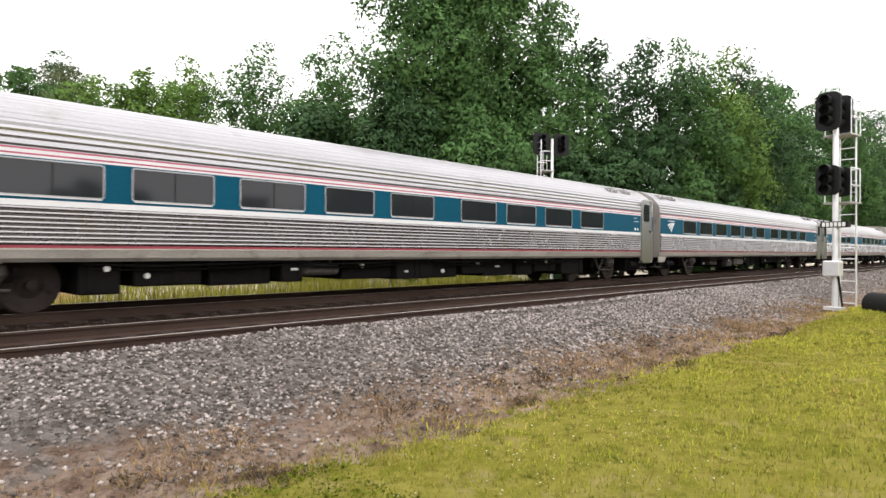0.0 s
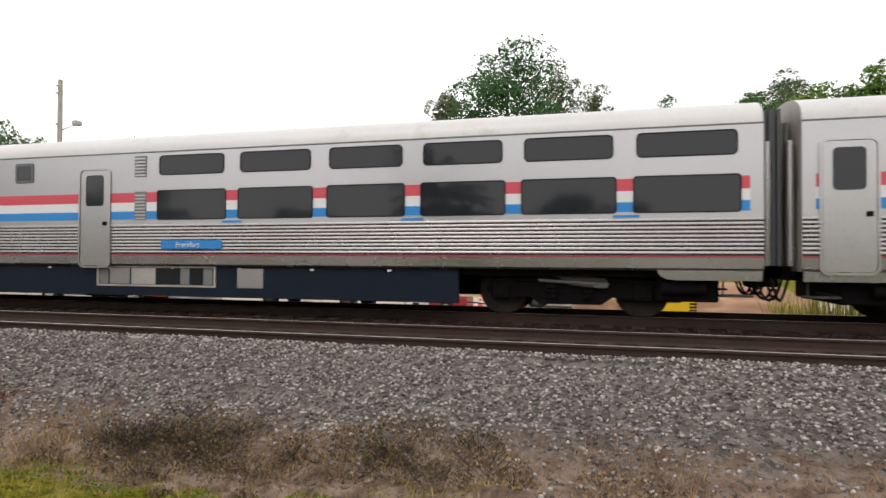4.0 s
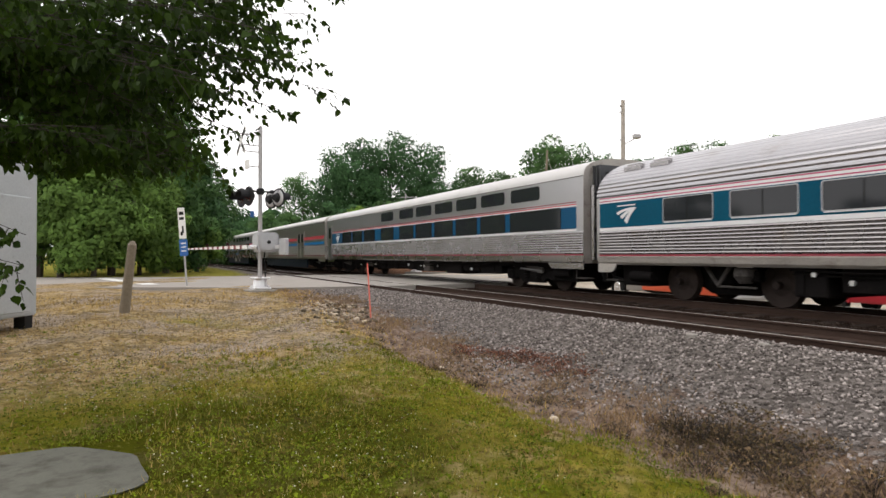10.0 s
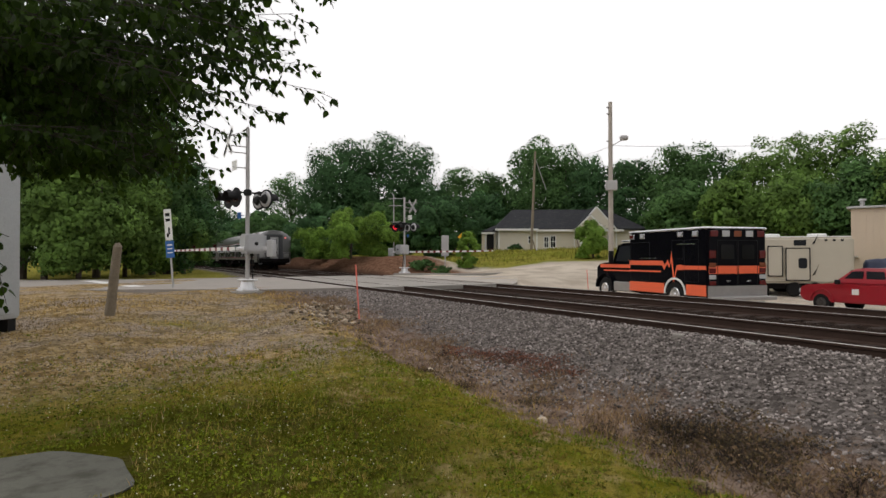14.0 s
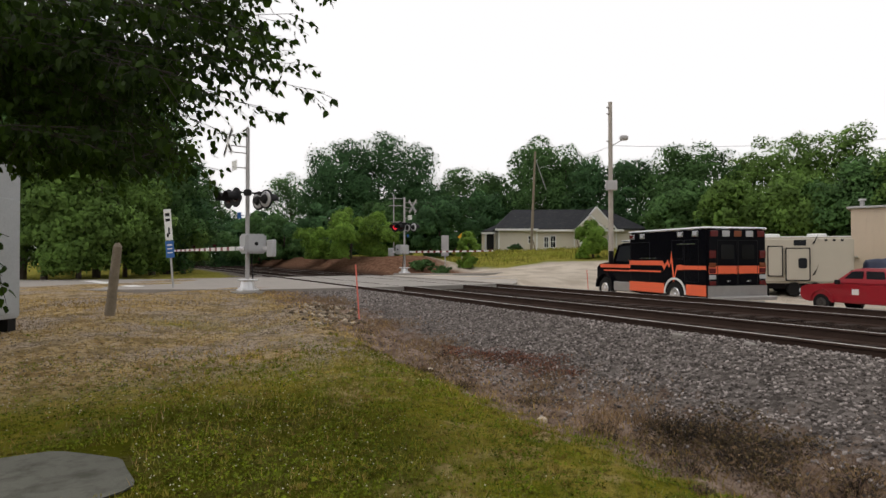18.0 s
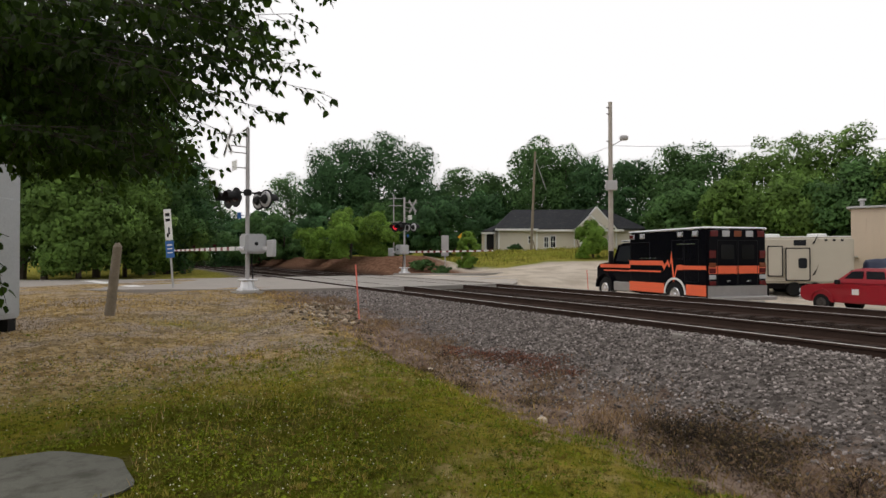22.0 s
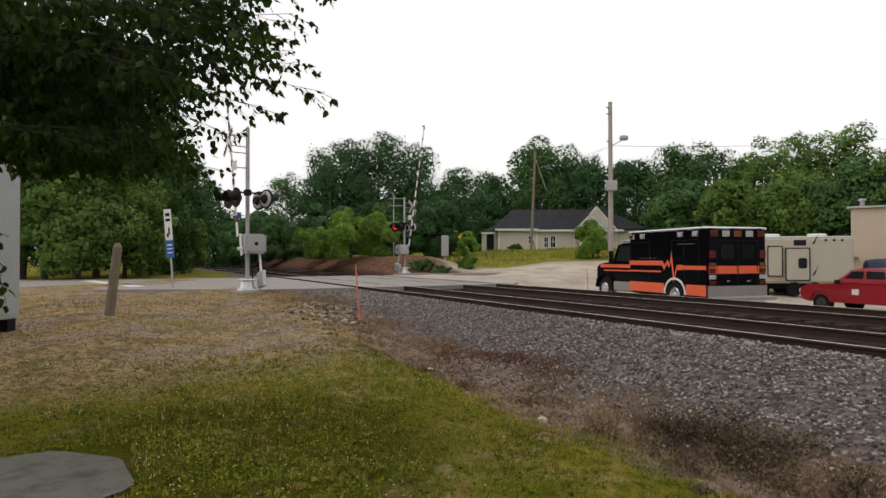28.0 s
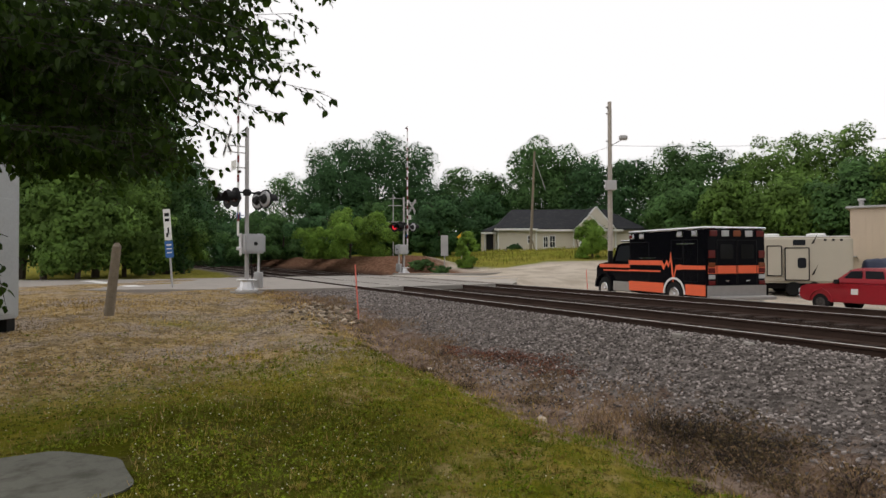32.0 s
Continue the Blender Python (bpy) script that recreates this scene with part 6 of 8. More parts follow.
    bm = bms(); box(bm, 4.3, 4.7, -0.9, 0.9, 2.36, 2.42, 0.02); box(bm, 4.6, 5.2, -1.0, 1.0, 2.40, 2.46, 0.02)
    part("light_bar", bm, CHROME, cab)
    for s in (-1, 1):
        y = s * 1.024
        bm = bms(); slab(bm, [(4.5, 1.62), (5.52, 1.62), (5.22, 2.22), (4.5, 2.26)], y - 0.004, y + 0.004)
        part("side_window", bm, GLASS, cab)
        bm = bms(); box(bm, 4.32, 6.7, y - 0.004, y + s * 0.005, 1.36, 1.50); box(bm, 4.32, 6.4, y - 0.004, y + s * 0.005, 1.22, 1.27)
        part("stripe", bm, AMB_ORANGE, cab)
        bm = bms(); box(bm, 5.55, 5.65, s * 1.1, s * 1.3 if s > 0 else s * 1.1 - 0.2, 1.55, 2.05, 0.02)
        part("mirror", bm, MATT_BLACK, cab)
        bm = bms(); box(bm, 4.35, 5.55, min(s * 0.95, s * 1.12), max(s * 0.95, s * 1.12), 0.42, 0.80, 0.02)
        part("step", bm, TREAD, t)
        bm = bms()
        arch = [(6.25 + r * math.cos(a), 0.52 + r * math.sin(a)) for r, aa in ((0.66, range(0, 181, 15)), (0.56, range(180, -1, -15))) for a in [radians(q) for q in aa]]
        slab(bm, arch, min(s * 0.8, s * 1.14), max(s * 0.8, s * 1.14))
        part("fender", bm, AMB_BLACK, cab)
        bm = bms()
        arch = [(1.6 + r * math.cos(a), 0.50 + r * math.sin(a)) for r, aa in ((0.58, range(0, 181, 15)), (0.51, range(180, -1, -15))) for a in [radians(q) for q in aa]]
        slab(bm, arch, min(s * 1.18, s * 1.245), max(s * 1.18, s * 1.245))
        # chrome arch; its bright reflection is put in as plain white
        part("wheel_arch", bm, SIGN_WHITE, bx)
        road_wheel(t, 1.6, s * 1.08, 0.47, 0.30, CHROME)
        road_wheel(t, 6.25, s * 0.95, 0.47, 0.28, CHROME)
        bm = bms(); cyl(bm, (6.93, s * 0.72, 1.12), (6.99, s * 0.72, 1.12), 0.12, 0.1, 14)
        part("headlamp", bm, LENS, cab)
    bm = bms(); slab(bm, [(5.40, 2.24), (5.78, 1.64), (5.80, 1.65), (5.43, 2.25)], -0.92, 0.92)
    part("windscreen", bm, TINTED, cab)
    bm = bms(); box(bm, 6.94, 7.1, -1.0, 1.0, 0.5, 0.78, 0.04)
    part("front_bumper", bm, CHROME, t)
    bm = bms(); box(bm, 0.3, 6.6, -0.45, 0.45, 0.35, 0.62)
    part("chassis", bm, BLACK_IRON, t)
    return t


ambulance(pose(-13.59, 18.05, -0.74, 0, 0, 170))

# ---------- pickups, trailer, cones, machine ----------
CAR_RED = paint("faded_red", (0.30, 0.012, 0.022), 0.3, 0, 0.08, 2, 20, 0.01, coat=0.5)
CAR_DARK = paint("dark_truck_paint", (0.02, 0.02, 0.024), 0.25, 0, 0.1, 2, 20, 0.01, coat=0.5)
BEIGE = paint("beige_gelcoat", (0.46, 0.42, 0.34), 0.4, 0, 0.05, 1.5, 20, 0.01)
TAN_WALL = paint("tan_metal_wall", (0.58, 0.47, 0.36), 0.6, 0, 0.08, 0.8, 20, 0.02)
MACHINE_YELLOW = paint("machine_yellow", (0.78, 0.50, 0.01), 0.4, 0, 0.1, 2, 30, 0.03, dirt=(0.3, 0.2, 0.08), dirt_at=0.62)
CONE = paint("cone_orange", (0.80, 0.10, 0.03), 0.5, 0, 0.1, 5, 30, 0.02)
CLAY = paint("clay_heap", (0.34, 0.20, 0.125), 0.95, 0, 0.2, 1.2, 25, 0.8)


def pickup(m, mat, label, bed=0.0):
    """Front faces +x; origin on the ground at the front bumper's foot, the truck lies towards -x; bed: metres added to its length."""
    t = empty("pickup_truck", m, label, "pickup truck")
    bm = bms()
    lower = [(-0.10, 0.48), (-0.02, 0.62), (-0.06, 0.92), (-0.35, 1.02), (-1.35, 1.10), (-5.25 - bed, 1.08), (-5.3 - bed, 0.55), (-5.2 - bed, 0.42), (-0.3, 0.40)]
    slab(bm, lower, -0.92, 0.92)
    bmesh.ops.bevel(bm, geom=list(bm.edges), offset=0.04, segments=2, affect="EDGES")
    body = part("body", bm, mat, t)
    bm = bms()
    cabp = [(-1.30, 1.08), (-2.02, 1.60), (-2.30, 1.66), (-3.25, 1.66), (-3.42, 1.58), (-3.55, 1.08)]
    a = [bm.verts.new((x, -0.86 + 0.22 * (z - 1.08), z)) for x, z in cabp]
    b = [bm.verts.new((x, 0.86 - 0.22 * (z - 1.08), z)) for x, z in cabp]
    bm.faces.new(a); bm.faces.new(b[::-1])
    for i in range(len(a)):
        j = (i + 1) % len(a)
        bm.faces.new((a[i], b[i], b[j], a[j]))
    bmesh.ops.recalc_face_normals(bm, faces=bm.faces)
    bmesh.ops.bevel(bm, geom=list(bm.edges), offset=0.05, segments=2, affect="EDGES")
    cabin = part("cabin", bm, mat, t)
    for s in (-1, 1):
        y = s * 0.80
        for pts in ([(-1.62, 1.14), (-2.08, 1.54), (-2.48, 1.56), (-2.48, 1.14)], [(-2.6, 1.14), (-2.6, 1.56), (-3.2, 1.55), (-3.3, 1.14)]):
            bm = bms(); slab(bm, pts, y - 0.015, y + 0.015)
            part("side_window", bm, GLASS, cabin)
        for x in (-0.95, -4.2 - bed * 0.8):
            road_wheel(t, x, s * 0.80, 0.36, 0.25, BOGIE_GREY)
            bm = bms()
            arch = [(x + r * math.cos(q), 0.40 + r * math.sin(q)) for r, qs in ((0.50, range(0, 181, 15)), (0.42, range(180, -1, -15))) for q in [radians(v) for v in qs]]
            slab(bm, arch, min(s * 0.86, s * 0.96), max(s * 0.86, s * 0.96))
            part("wheel_arch", bm, mat, body)
        bm = bms(); box(bm, -0.12, 0.0, s * 0.78 - 0.14, s * 0.78 + 0.14, 0.68, 0.86, 0.03)
        part("headlamp", bm, LENS, body)
        bm = bms(); box(bm, -1.75, -1.62, min(s * 0.95, s * 1.12), max(s * 0.95, s * 1.12), 1.08, 1.24, 0.02)
        part("mirror", bm, MATT_BLACK, cabin)
        bm = bms(); box(bm, -2.4, -2.15, s * 0.925 - 0.006, s * 0.925 + 0.006, 0.72, 0.92)
        part("door_badge", bm, SIGN_WHITE, body)
    bm = bms(); slab(bm, [(-1.40, 1.12), (-2.0, 1.57), (-1.98, 1.59), (-1.38, 1.14)], -0.7, 0.7)
    part("windscreen", bm, GLASS, cabin)
    bm = bms(); box(bm, -0.12, 0.06, -0.88, 0.88, 0.44, 0.62, 0.04)
    part("bumper", bm, CHROME, t)
    return t


pickup(pose(-14.7, 24.15, -1.02, 0, 0, 172), CAR_RED, "faded red pickup truck parked beside a camper", 0.70)
pickup(pose(-3.8, 25.7, float(ground_z(np.array(-1.5), np.array(25.7))), 0, 0, 178), CAR_DARK, "dark pickup truck parked behind the clay heaps")


def camper(m):
    t = empty("camper_trailer", m, "beige camper trailer with dark trim, parked", "camper trailer")
    bm = bms(); box(bm, 0, 4.2, 0, 2.4, 0.62, 2.85, 0.10, seg=3)
    body = part("body", bm, BEIGE, t)
    bm = bms(); box(bm, 0.1, 4.1, 0.1, 2.3, 2.85, 2.90, 0.02); box(bm, 0.5, 1.2, 0.8, 1.5, 2.9, 3.05, 0.05); box(bm, 2.6, 3.3, 0.8, 1.5, 2.9, 3.05, 0.05)
    part("roof", bm, SIGN_WHITE, t)
    for x0, x1, z0, z1 in ((0.35, 1.05, 0.95, 2.45), (1.15, 2.25, 0.75, 2.35)):
        bm = bms(); slab(bm, rounded(x0, x1, z0, z1, 0.06), -0.10, 0.01)
        w = part("slide_out", bm, BEIGE, body)
        bm = bms(); ring(bm, rounded(x0, x1, z0, z1, 0.06), rounded(x0 + 0.05, x1 - 0.05, z0 + 0.05, z1 - 0.05, 0.05), -0.115, -0.09)
        part("trim", bm, MATT_BLACK, w)
    bm = bms(); slab(bm, rounded(1.72, 2.1, 1.35, 1.85, 0.1), -0.12, -0.1)
    part("pane", bm, GLASS, body)
    bm = bms(); slab(bm, rounded(1.55, 2.1, 2.45, 2.72, 0.05), -0.012, 0.0)
    part("pane", bm, GLASS, body)
    for x, z in ((2.35, 2.5), (2.35, 1.0), (0.55, 1.7)):
        bm = bms(); slab(bm, [(x, z), (x + 0.12, z + 0.05), (x + 0.3, z + 0.55), (x + 0.2, z + 0.35), (x + 0.06, z + 0.12)], -0.012, -0.002)
        part("decal", bm, MATT_BLACK, body)
    for i in range(3):
        bm = bms(); box(bm, 2.9 + i * 0.35, 3.02 + i * 0.35, -0.01, 0.0, 2.65, 2.75)
        part("marker_light", bm, MATT_BLACK, body)
    bm = bms(); box(bm, 0.2, 4.0, 0.2, 2.2, 0.35, 0.62)
    part("chassis", bm, BLACK_IRON, t)
    for y in (0.15, 2.25):
        for x in (1.6, 2.5):
            road_wheel(t, x, y, 0.34, 0.22, GALV)
    for x in (0.5, 3.7):
        for y in (0.4, 2.0):
            bm = bms(); box(bm, x - 0.05, x + 0.05, y - 0.05, y + 0.05, -0.05, 0.36)
            part("jack", bm, BLACK_IRON, t)
    return t


camper(pose(-19.6, 27.6, -0.86, 0, 0, 50))
t = empty("metal_building", pose(-19.5, 35.2, -0.9, 0, 0, 25), "tan metal-sided building with a low roof", "building")
bm = bms()
box(bm, 0, 14, 0, 9, 0, 4.55)
w = part("wall", bm, TAN_WALL, t)
bm = bms(); box(bm, -0.04, 0.04, -0.03, 0.0, 0, 4.55)
rib = part("rib", bm, TAN_WALL, w, m=pose(0.06, 0, 0))
for i in range(1, 46):
    share("rib", rib.data, w, pose(0.06 + i * 0.3, 0, 0))
bm = bms(); box(bm, -0.2, 14.2, -0.2, 9.2, 4.55, 4.67, 0.02)
part("roof", bm, GALV, t)
bm = bms(); cyl(bm, (0.5, 0.4, 4.65), (0.5, 0.4, 5.0), 0.12, None, 12); cyl(bm, (0.5, 0.4, 5.0), (0.5, 0.4, 5.1), 0.2, 0.16, 12)
part("vent_pipe", bm, GALV, t)
bm = bms(); box(bm, 3.0, 4.2, -0.6, -0.03, 1.0, 1.06); box(bm, -0.02, 0.3, -0.5, -0.03, 1.9, 1.96)
part("bracket", bm, GALV, t)

TARP = paint("blue_tarpaulin", (0.012, 0.02, 0.055), 0.5, 0, 0.3, 2.5, 14, 0.5)
bm = bms()
bmesh.ops.create_icosphere(bm, subdivisions=4, radius=1.0)
for v in bm.verts:
    c = v.co
    m = max(abs(c.x), abs(c.y), abs(c.z)) ** 0.6
    c = c / m * (1 + 0.10 * noise.noise(c * 3.1) + 0.04 * noise.noise(c * 9.0))
    v.co = Vector((c.x * 0.95, c.y * 0.7, max(0.0, 0.95 + c.z * 0.95)))
tagged(part("tarpaulin_cover", bm, TARP, m=pose(-16.4, 32.4, -0.95, 0, 0, 30), smooth=True), "dark blue tarpaulin over a stack beside the building", "tarpaulin")

def trailer(m):
    t = empty("equipment_trailer", m, "small red utility trailer with a black drawbar", "trailer")
    bm = bms(); box(bm, 0, 1.35, 0, 1.1, 0.26, 0.34, 0.01)
    for y in (0.0, 1.06):
        box(bm, 0, 1.35, y, y + 0.04, 0.34, 0.56, 0.008)
    for x in (0.0, 1.31):
        box(bm, x, x + 0.04, 0.04, 1.06, 0.34, 0.56, 0.008)
    part("bed", bm, CAR_RED, t)
    for y in (-0.10, 1.20):
        road_wheel(t, 0.65, y, 0.24, 0.14, GALV)
    bm = bms(); cyl(bm, (-0.9, -0.06, 0.62), (3.5, 0.3, 0.26), 0.022, None, 8)
    part("drawbar", bm, MATT_BLACK, t)
    for x, z in ((-0.85, 0.60), (0.55, 0.50), (3.4, 0.27)):
        bm = bms(); cyl(bm, (x, -0.04 + 0.08 * x, 0.0), (x, -0.04 + 0.08 * x, z), 0.018, None, 8)
        part("post", bm, MATT_BLACK, t)
    return t


def traffic_cone(x, y, tall):
    t = empty("traffic_cone", pose(x, y, float(ground_height(np.array(x), np.array(y)))), "orange traffic cone with white collars on the ground", "traffic cone", "cones by the trailer")
    bm = bms(); box(bm, -0.17, 0.17, -0.17, 0.17, 0, 0.03, 0.01); cyl(bm, (0, 0, 0.03), (0, 0, tall), 0.125, 0.03, 14)
    part("cone", bm, CONE, t)
    for lo, hi in ((0.52, 0.66), (0.78, 0.88)):
        bm = bms(); cyl(bm, (0, 0, tall * lo), (0, 0, tall * hi), 0.131 - 0.095 * lo, 0.131 - 0.095 * hi, 14)
        part("collar", bm, SIGN_WHITE, t)


trailer(pose(-6.15, 20.7, float(ground_z(np.array(-5.0), np.array(21.0))), 0, 0, 1))
for i, x in enumerate((-5.86, -5.40, -4.99, -4.66, -4.20, -3.82, -3.43, -3.05)):
    traffic_cone(x, 22.25 + 0.12 * (i % 2), 0.58 + 0.07 * (i in (3, 4, 7)))
bm = bms()
for z0, z1, r0, r1 in ((0.0, 0.46, 0.32, 0.38), (0.46, 0.50, 0.41, 0.41)):
    cyl(bm, (0, 0, z0), (0, 0, z1), r0, r1, 20)
tub = tagged(part("plastic_tub", bm, SIGN_WHITE, m=pose(-7.0, 22.2, float(ground_height(np.array(-7.0), np.array(22.2))))), "pale plastic tub standing behind the line", "tub")
bm = bms(); box(bm, -0.12, 0.12, -0.382, -0.352, 0.20, 0.30, 0.01)
part("label_plate", bm, MATT_BLACK, tub)

t = empty("compact_machine", pose(0.75, 20.0, -0.84, 0, 0, 2), "low yellow tracked machine behind the line", "machine")
bm = bms(); box(bm, 0, 1.75, 0, 1.1, 0.22, 0.78, 0.06, seg=2)
part("housing", bm, MACHINE_YELLOW, t)
bm = bms(); box(bm, 0.5, 1.3, -0.012, 0.0, 0.56, 0.64)
part("lettering", bm, MATT_BLACK, t)
for i in range(4):
    bm = bms(); box(bm, 1.55, 1.76, -0.014, 0.02, 0.30 + 0.1 * i, 0.35 + 0.1 * i)
    part("louvre", bm, MATT_BLACK, t)
for y in (-0.06, 0.95):
    bm = bms(); slab(bm, rounded(-0.05, 1.8, 0.0, 0.26, 0.12, 5), y, y + 0.22)
    part("track", bm, RUBBER, t)
bm = bms(); box(bm, 0.2, 1.3, 0.15, 0.95, 0.78, 1.06, 0.04); box(bm, 0.2, 0.26, 0.15, 0.95, 1.0, 1.5)
part("engine_cover", bm, MATT_BLACK, t)


def heap(x, y, rx, ry, h, label, seed):
    rng = np.random.RandomState(seed)
    bm = bms()
    bmesh.ops.create_icosphere(bm, subdivisions=4, radius=1.0)
    for v in bm.verts:
        n = noise.noise(Vector((v.co.x * 2.2 + seed, v.co.y * 2.2, v.co.z * 2.2))) * 0.35 + noise.noise(Vector((v.co.x * 7 + seed, v.co.y * 7, v.co.z * 7))) * 0.10
        r = 1.0 + n
        v.co = Vector((v.co.x * rx * r, v.co.y * ry * r, max(-0.1, v.co.z) * h * r))
    return tagged(part("clay_mound", bm, CLAY, m=pose(x, y, float(ground_height(np.array(x), np.array(y)))), smooth=True), label, "clay mound", "clay mounds")


heap(-0.1, 23.0, 1.15, 1.1, 0.85, "heap of tan excavated clay", 4)
heap(4.2, 22.5, 2.6, 1.4, 1.1, "long heap of tan excavated clay", 9)

# ---------- house ----------
SIDING = paint("grey_beige_siding", (0.58, 0.53, 0.435), 0.7, 0, 0.05, 1.5, 20, 0.02)
SHINGLE = paint("dark_shingles", (0.026, 0.027, 0.031), 0.9, 0, 0.4, 1.2, 9, 0.6, dirt=(0.045, 0.046, 0.045), dirt_at=0.5, spec=0.15)


def house(m):
    t = empty("house", m, "small grey-sided house with dark roof and white trim", "house")

    def walls(name, x0, x1, y0, y1, h):
        bm = bms()
        box(bm, x0, x1, y0, y1, 0, h)
        return part(name, bm, SIDING, t)

    walls("wall", 1.35, 16.0, 0, 8, 2.55)
    walls("entry_wall", 9.55, 11.45, -1.45, 0, 2.5)
    walls("porch_wall", 0.0, 1.35, 1.5, 7, 2.3)
    # flat black sheet on the wall paints the shade inside the porch opening
    bm = bms(); box(bm, 0.2, 0.95, 1.44, 1.5, 0.1, 2.1)
    part("porch_shade", bm, MATT_BLACK, t)
    # main roof: ridge along x
    bm = bms()
    e, r = 2.55, 4.85
    pts = [(0.9, -0.45, e), (16.6, -0.45, e), (13.6, 4.0, r), (3.2, 4.0, r), (0.9, 8.45, e), (16.6, 8.45, e)]
    v = [bm.verts.new(p) for p in pts] + [bm.verts.new((x, y, z - 0.18)) for x, y, z in pts]
    for f in ((0, 1, 2, 3), (5, 4, 3, 2), (4, 0, 3), (1, 5, 2), (6, 7, 8, 9)[::-1], (0, 6, 7, 1), (4, 10, 6, 0), (1, 7, 11, 5), (5, 11, 10, 4)):
        try:
            bm.faces.new([v[i] for i in f])
        except ValueError:
            pass
    bmesh.ops.recalc_face_normals(bm, faces=bm.faces)
    roof = part("roof", bm, SHINGLE, t, "dark shingled roof")
    bm = bms()
    pts = [(-0.4, 1.1, 2.35), (1.5, 1.1, 2.35), (3.0, 4.0, 3.6), (1.8, 4.0, 3.3), (-0.4, 7.3, 2.35), (1.5, 7.3, 2.35)]
    v = [bm.verts.new(p) for p in pts]
    for f in ((0, 1, 2, 3), (5, 4, 3, 2), (4, 0, 3)):
        bm.faces.new([v[i] for i in f])
    part("porch_roof", bm, SHINGLE, t)
    # front gables at the right-hand end
    for x0, x1, y, zt, nm in ((9.5, 13.3, -0.5, 4.72, "gable"), (9.2, 11.8, -1.6, 3.80, "entry_gable")):
        bm = bms()
        xm = (x0 + x1) / 2
        a = [bm.verts.new(p) for p in ((x0, y, 2.55), (x1, y, 2.55), (xm, y, zt), (x0, 4, 2.55), (x1, 4, 2.55), (xm, 4, zt))]
        for f in ((0, 1, 2), (0, 2, 5, 3), (1, 4, 5, 2)):
            bm.faces.new([a[i] for i in f])
        bmesh.ops.recalc_face_normals(bm, faces=bm.faces)
        g = part(nm, bm, SIDING, roof)
        for s, xe in ((1, x0), (-1, x1)):
            d = Vector((xm - xe, 0, zt - 2.55))
            bm = bms(); box(bm, -0.25, d.length + 0.05, -0.09, 0.07, 0.02, 0.15, m=pose(xe, y, 2.5) @ d.to_track_quat("X", "Z").to_matrix().to_4x4())
            part("barge_board", bm, SIGN_WHITE, g)
            o = Vector((0, 0, 0.05))
            bm = bms()
            q = [bm.verts.new(p) for p in ((xe - s * 0.25, y - 0.1, 2.50), (xm, y - 0.1, zt + 0.12), (xm, 4, zt + 0.12), (xe - s * 0.25, 4, 2.50))]
            bm.faces.new(q)
            part("gable_roof", bm, SHINGLE, g)
    for x0, x1, y, z in ((0.9, 5.4, -0.5, 2.55), (5.2, 9.3, -0.5, 2.45), (-0.4, 1.3, 1.0, 2.25), (12.0, 14.2, -0.5, 2.45)):
        bm = bms(); box(bm, x0, x1, y - 0.05, y, z - 0.2, z)
        part("fascia", bm, SIGN_WHITE, t)
    for x in (1.35, 5.3, 9.2, 13.55):
        bm = bms(); box(bm, x - 0.08, x + 0.08, -0.06, -0.02, 0, 2.45)
        part("corner_board", bm, SIGN_WHITE, t)
    for x0, x1, z0, z1 in ((4.35, 5.0, 1.0, 1.85), (6.0, 6.55, 0.55, 1.75), (6.65, 7.3, 0.55, 1.85), (9.6, 10.4, 0.4, 2.1), (12.6, 13.2, 0.9, 1.9)):
        bm = bms(); ring(bm, [(x0, z0), (x1, z0), (x1, z1), (x0, z1)], [(x0 + 0.08, z0 + 0.08), (x1 - 0.08, z0 + 0.08), (x1 - 0.08, z1 - 0.08), (x0 + 0.08, z1 - 0.08)], -0.08, -0.02)
        w = part("window", bm, SIGN_WHITE, t)
        bm = bms(); box(bm, x0 + 0.08, x1 - 0.08, -0.05, -0.03, z0 + 0.08, z1 - 0.08)
        part("pane", bm, GLASS, w)
        bm = bms(); box(bm, x0 + 0.06, x1 - 0.06, -0.075, -0.05, (z0 + z1) / 2 - 0.03, (z0 + z1) / 2 + 0.03); box(bm, (x0 + x1) / 2 - 0.02, (x0 + x1) / 2 + 0.02, -0.072, -0.05, z0 + 0.06, z1 - 0.06)
        part("glazing_bar", bm, SIGN_WHITE, w)
    # black panel paints the shade within the entry
    bm = bms(); box(bm, 10.1, 10.95, -1.49, -1.44, 0.1, 2.1)
    part("entry_shade", bm, MATT_BLACK, t, "dark shaded entry")
    for x in (9.55, 11.45):
        bm = bms(); box(bm, x - 0.09, x + 0.09, -1.56, -1.46, 0.0, 2.5, 0.01)
        part("entry_post", bm, SIGN_WHITE, t)
    for x in (0.05, 1.22):
        bm = bms(); box(bm, x - 0.07, x + 0.07, 1.36, 1.46, 0.0, 2.3, 0.01)
        part("porch_post", bm, SIGN_WHITE, t)
    bm = bms(); cyl(bm, (3.4, 2.4, 3.5), (3.4, 2.4, 4.0), 0.07, None, 10)
    part("vent_pipe", bm, GALV, roof)
    return t


house(pose(-54.73, 33.47, 1.45, 0, 0, 62.5))
for x, y, lean in ((-50.2, 36.5, -14), (-48.2, 40.4, -12)):
    bm = bms(); box(bm, -0.05, 0.05, -0.04, 0.04, -0.2, 1.5, m=pose(0, 0, 0, 0, lean, 62))
    tagged(part("leaning_board", bm, WEATHERED, m=pose(x, y, float(ground_height(np.array(x), np.array(y))))), "thin leaning board in the grass", "board", "leaning boards")

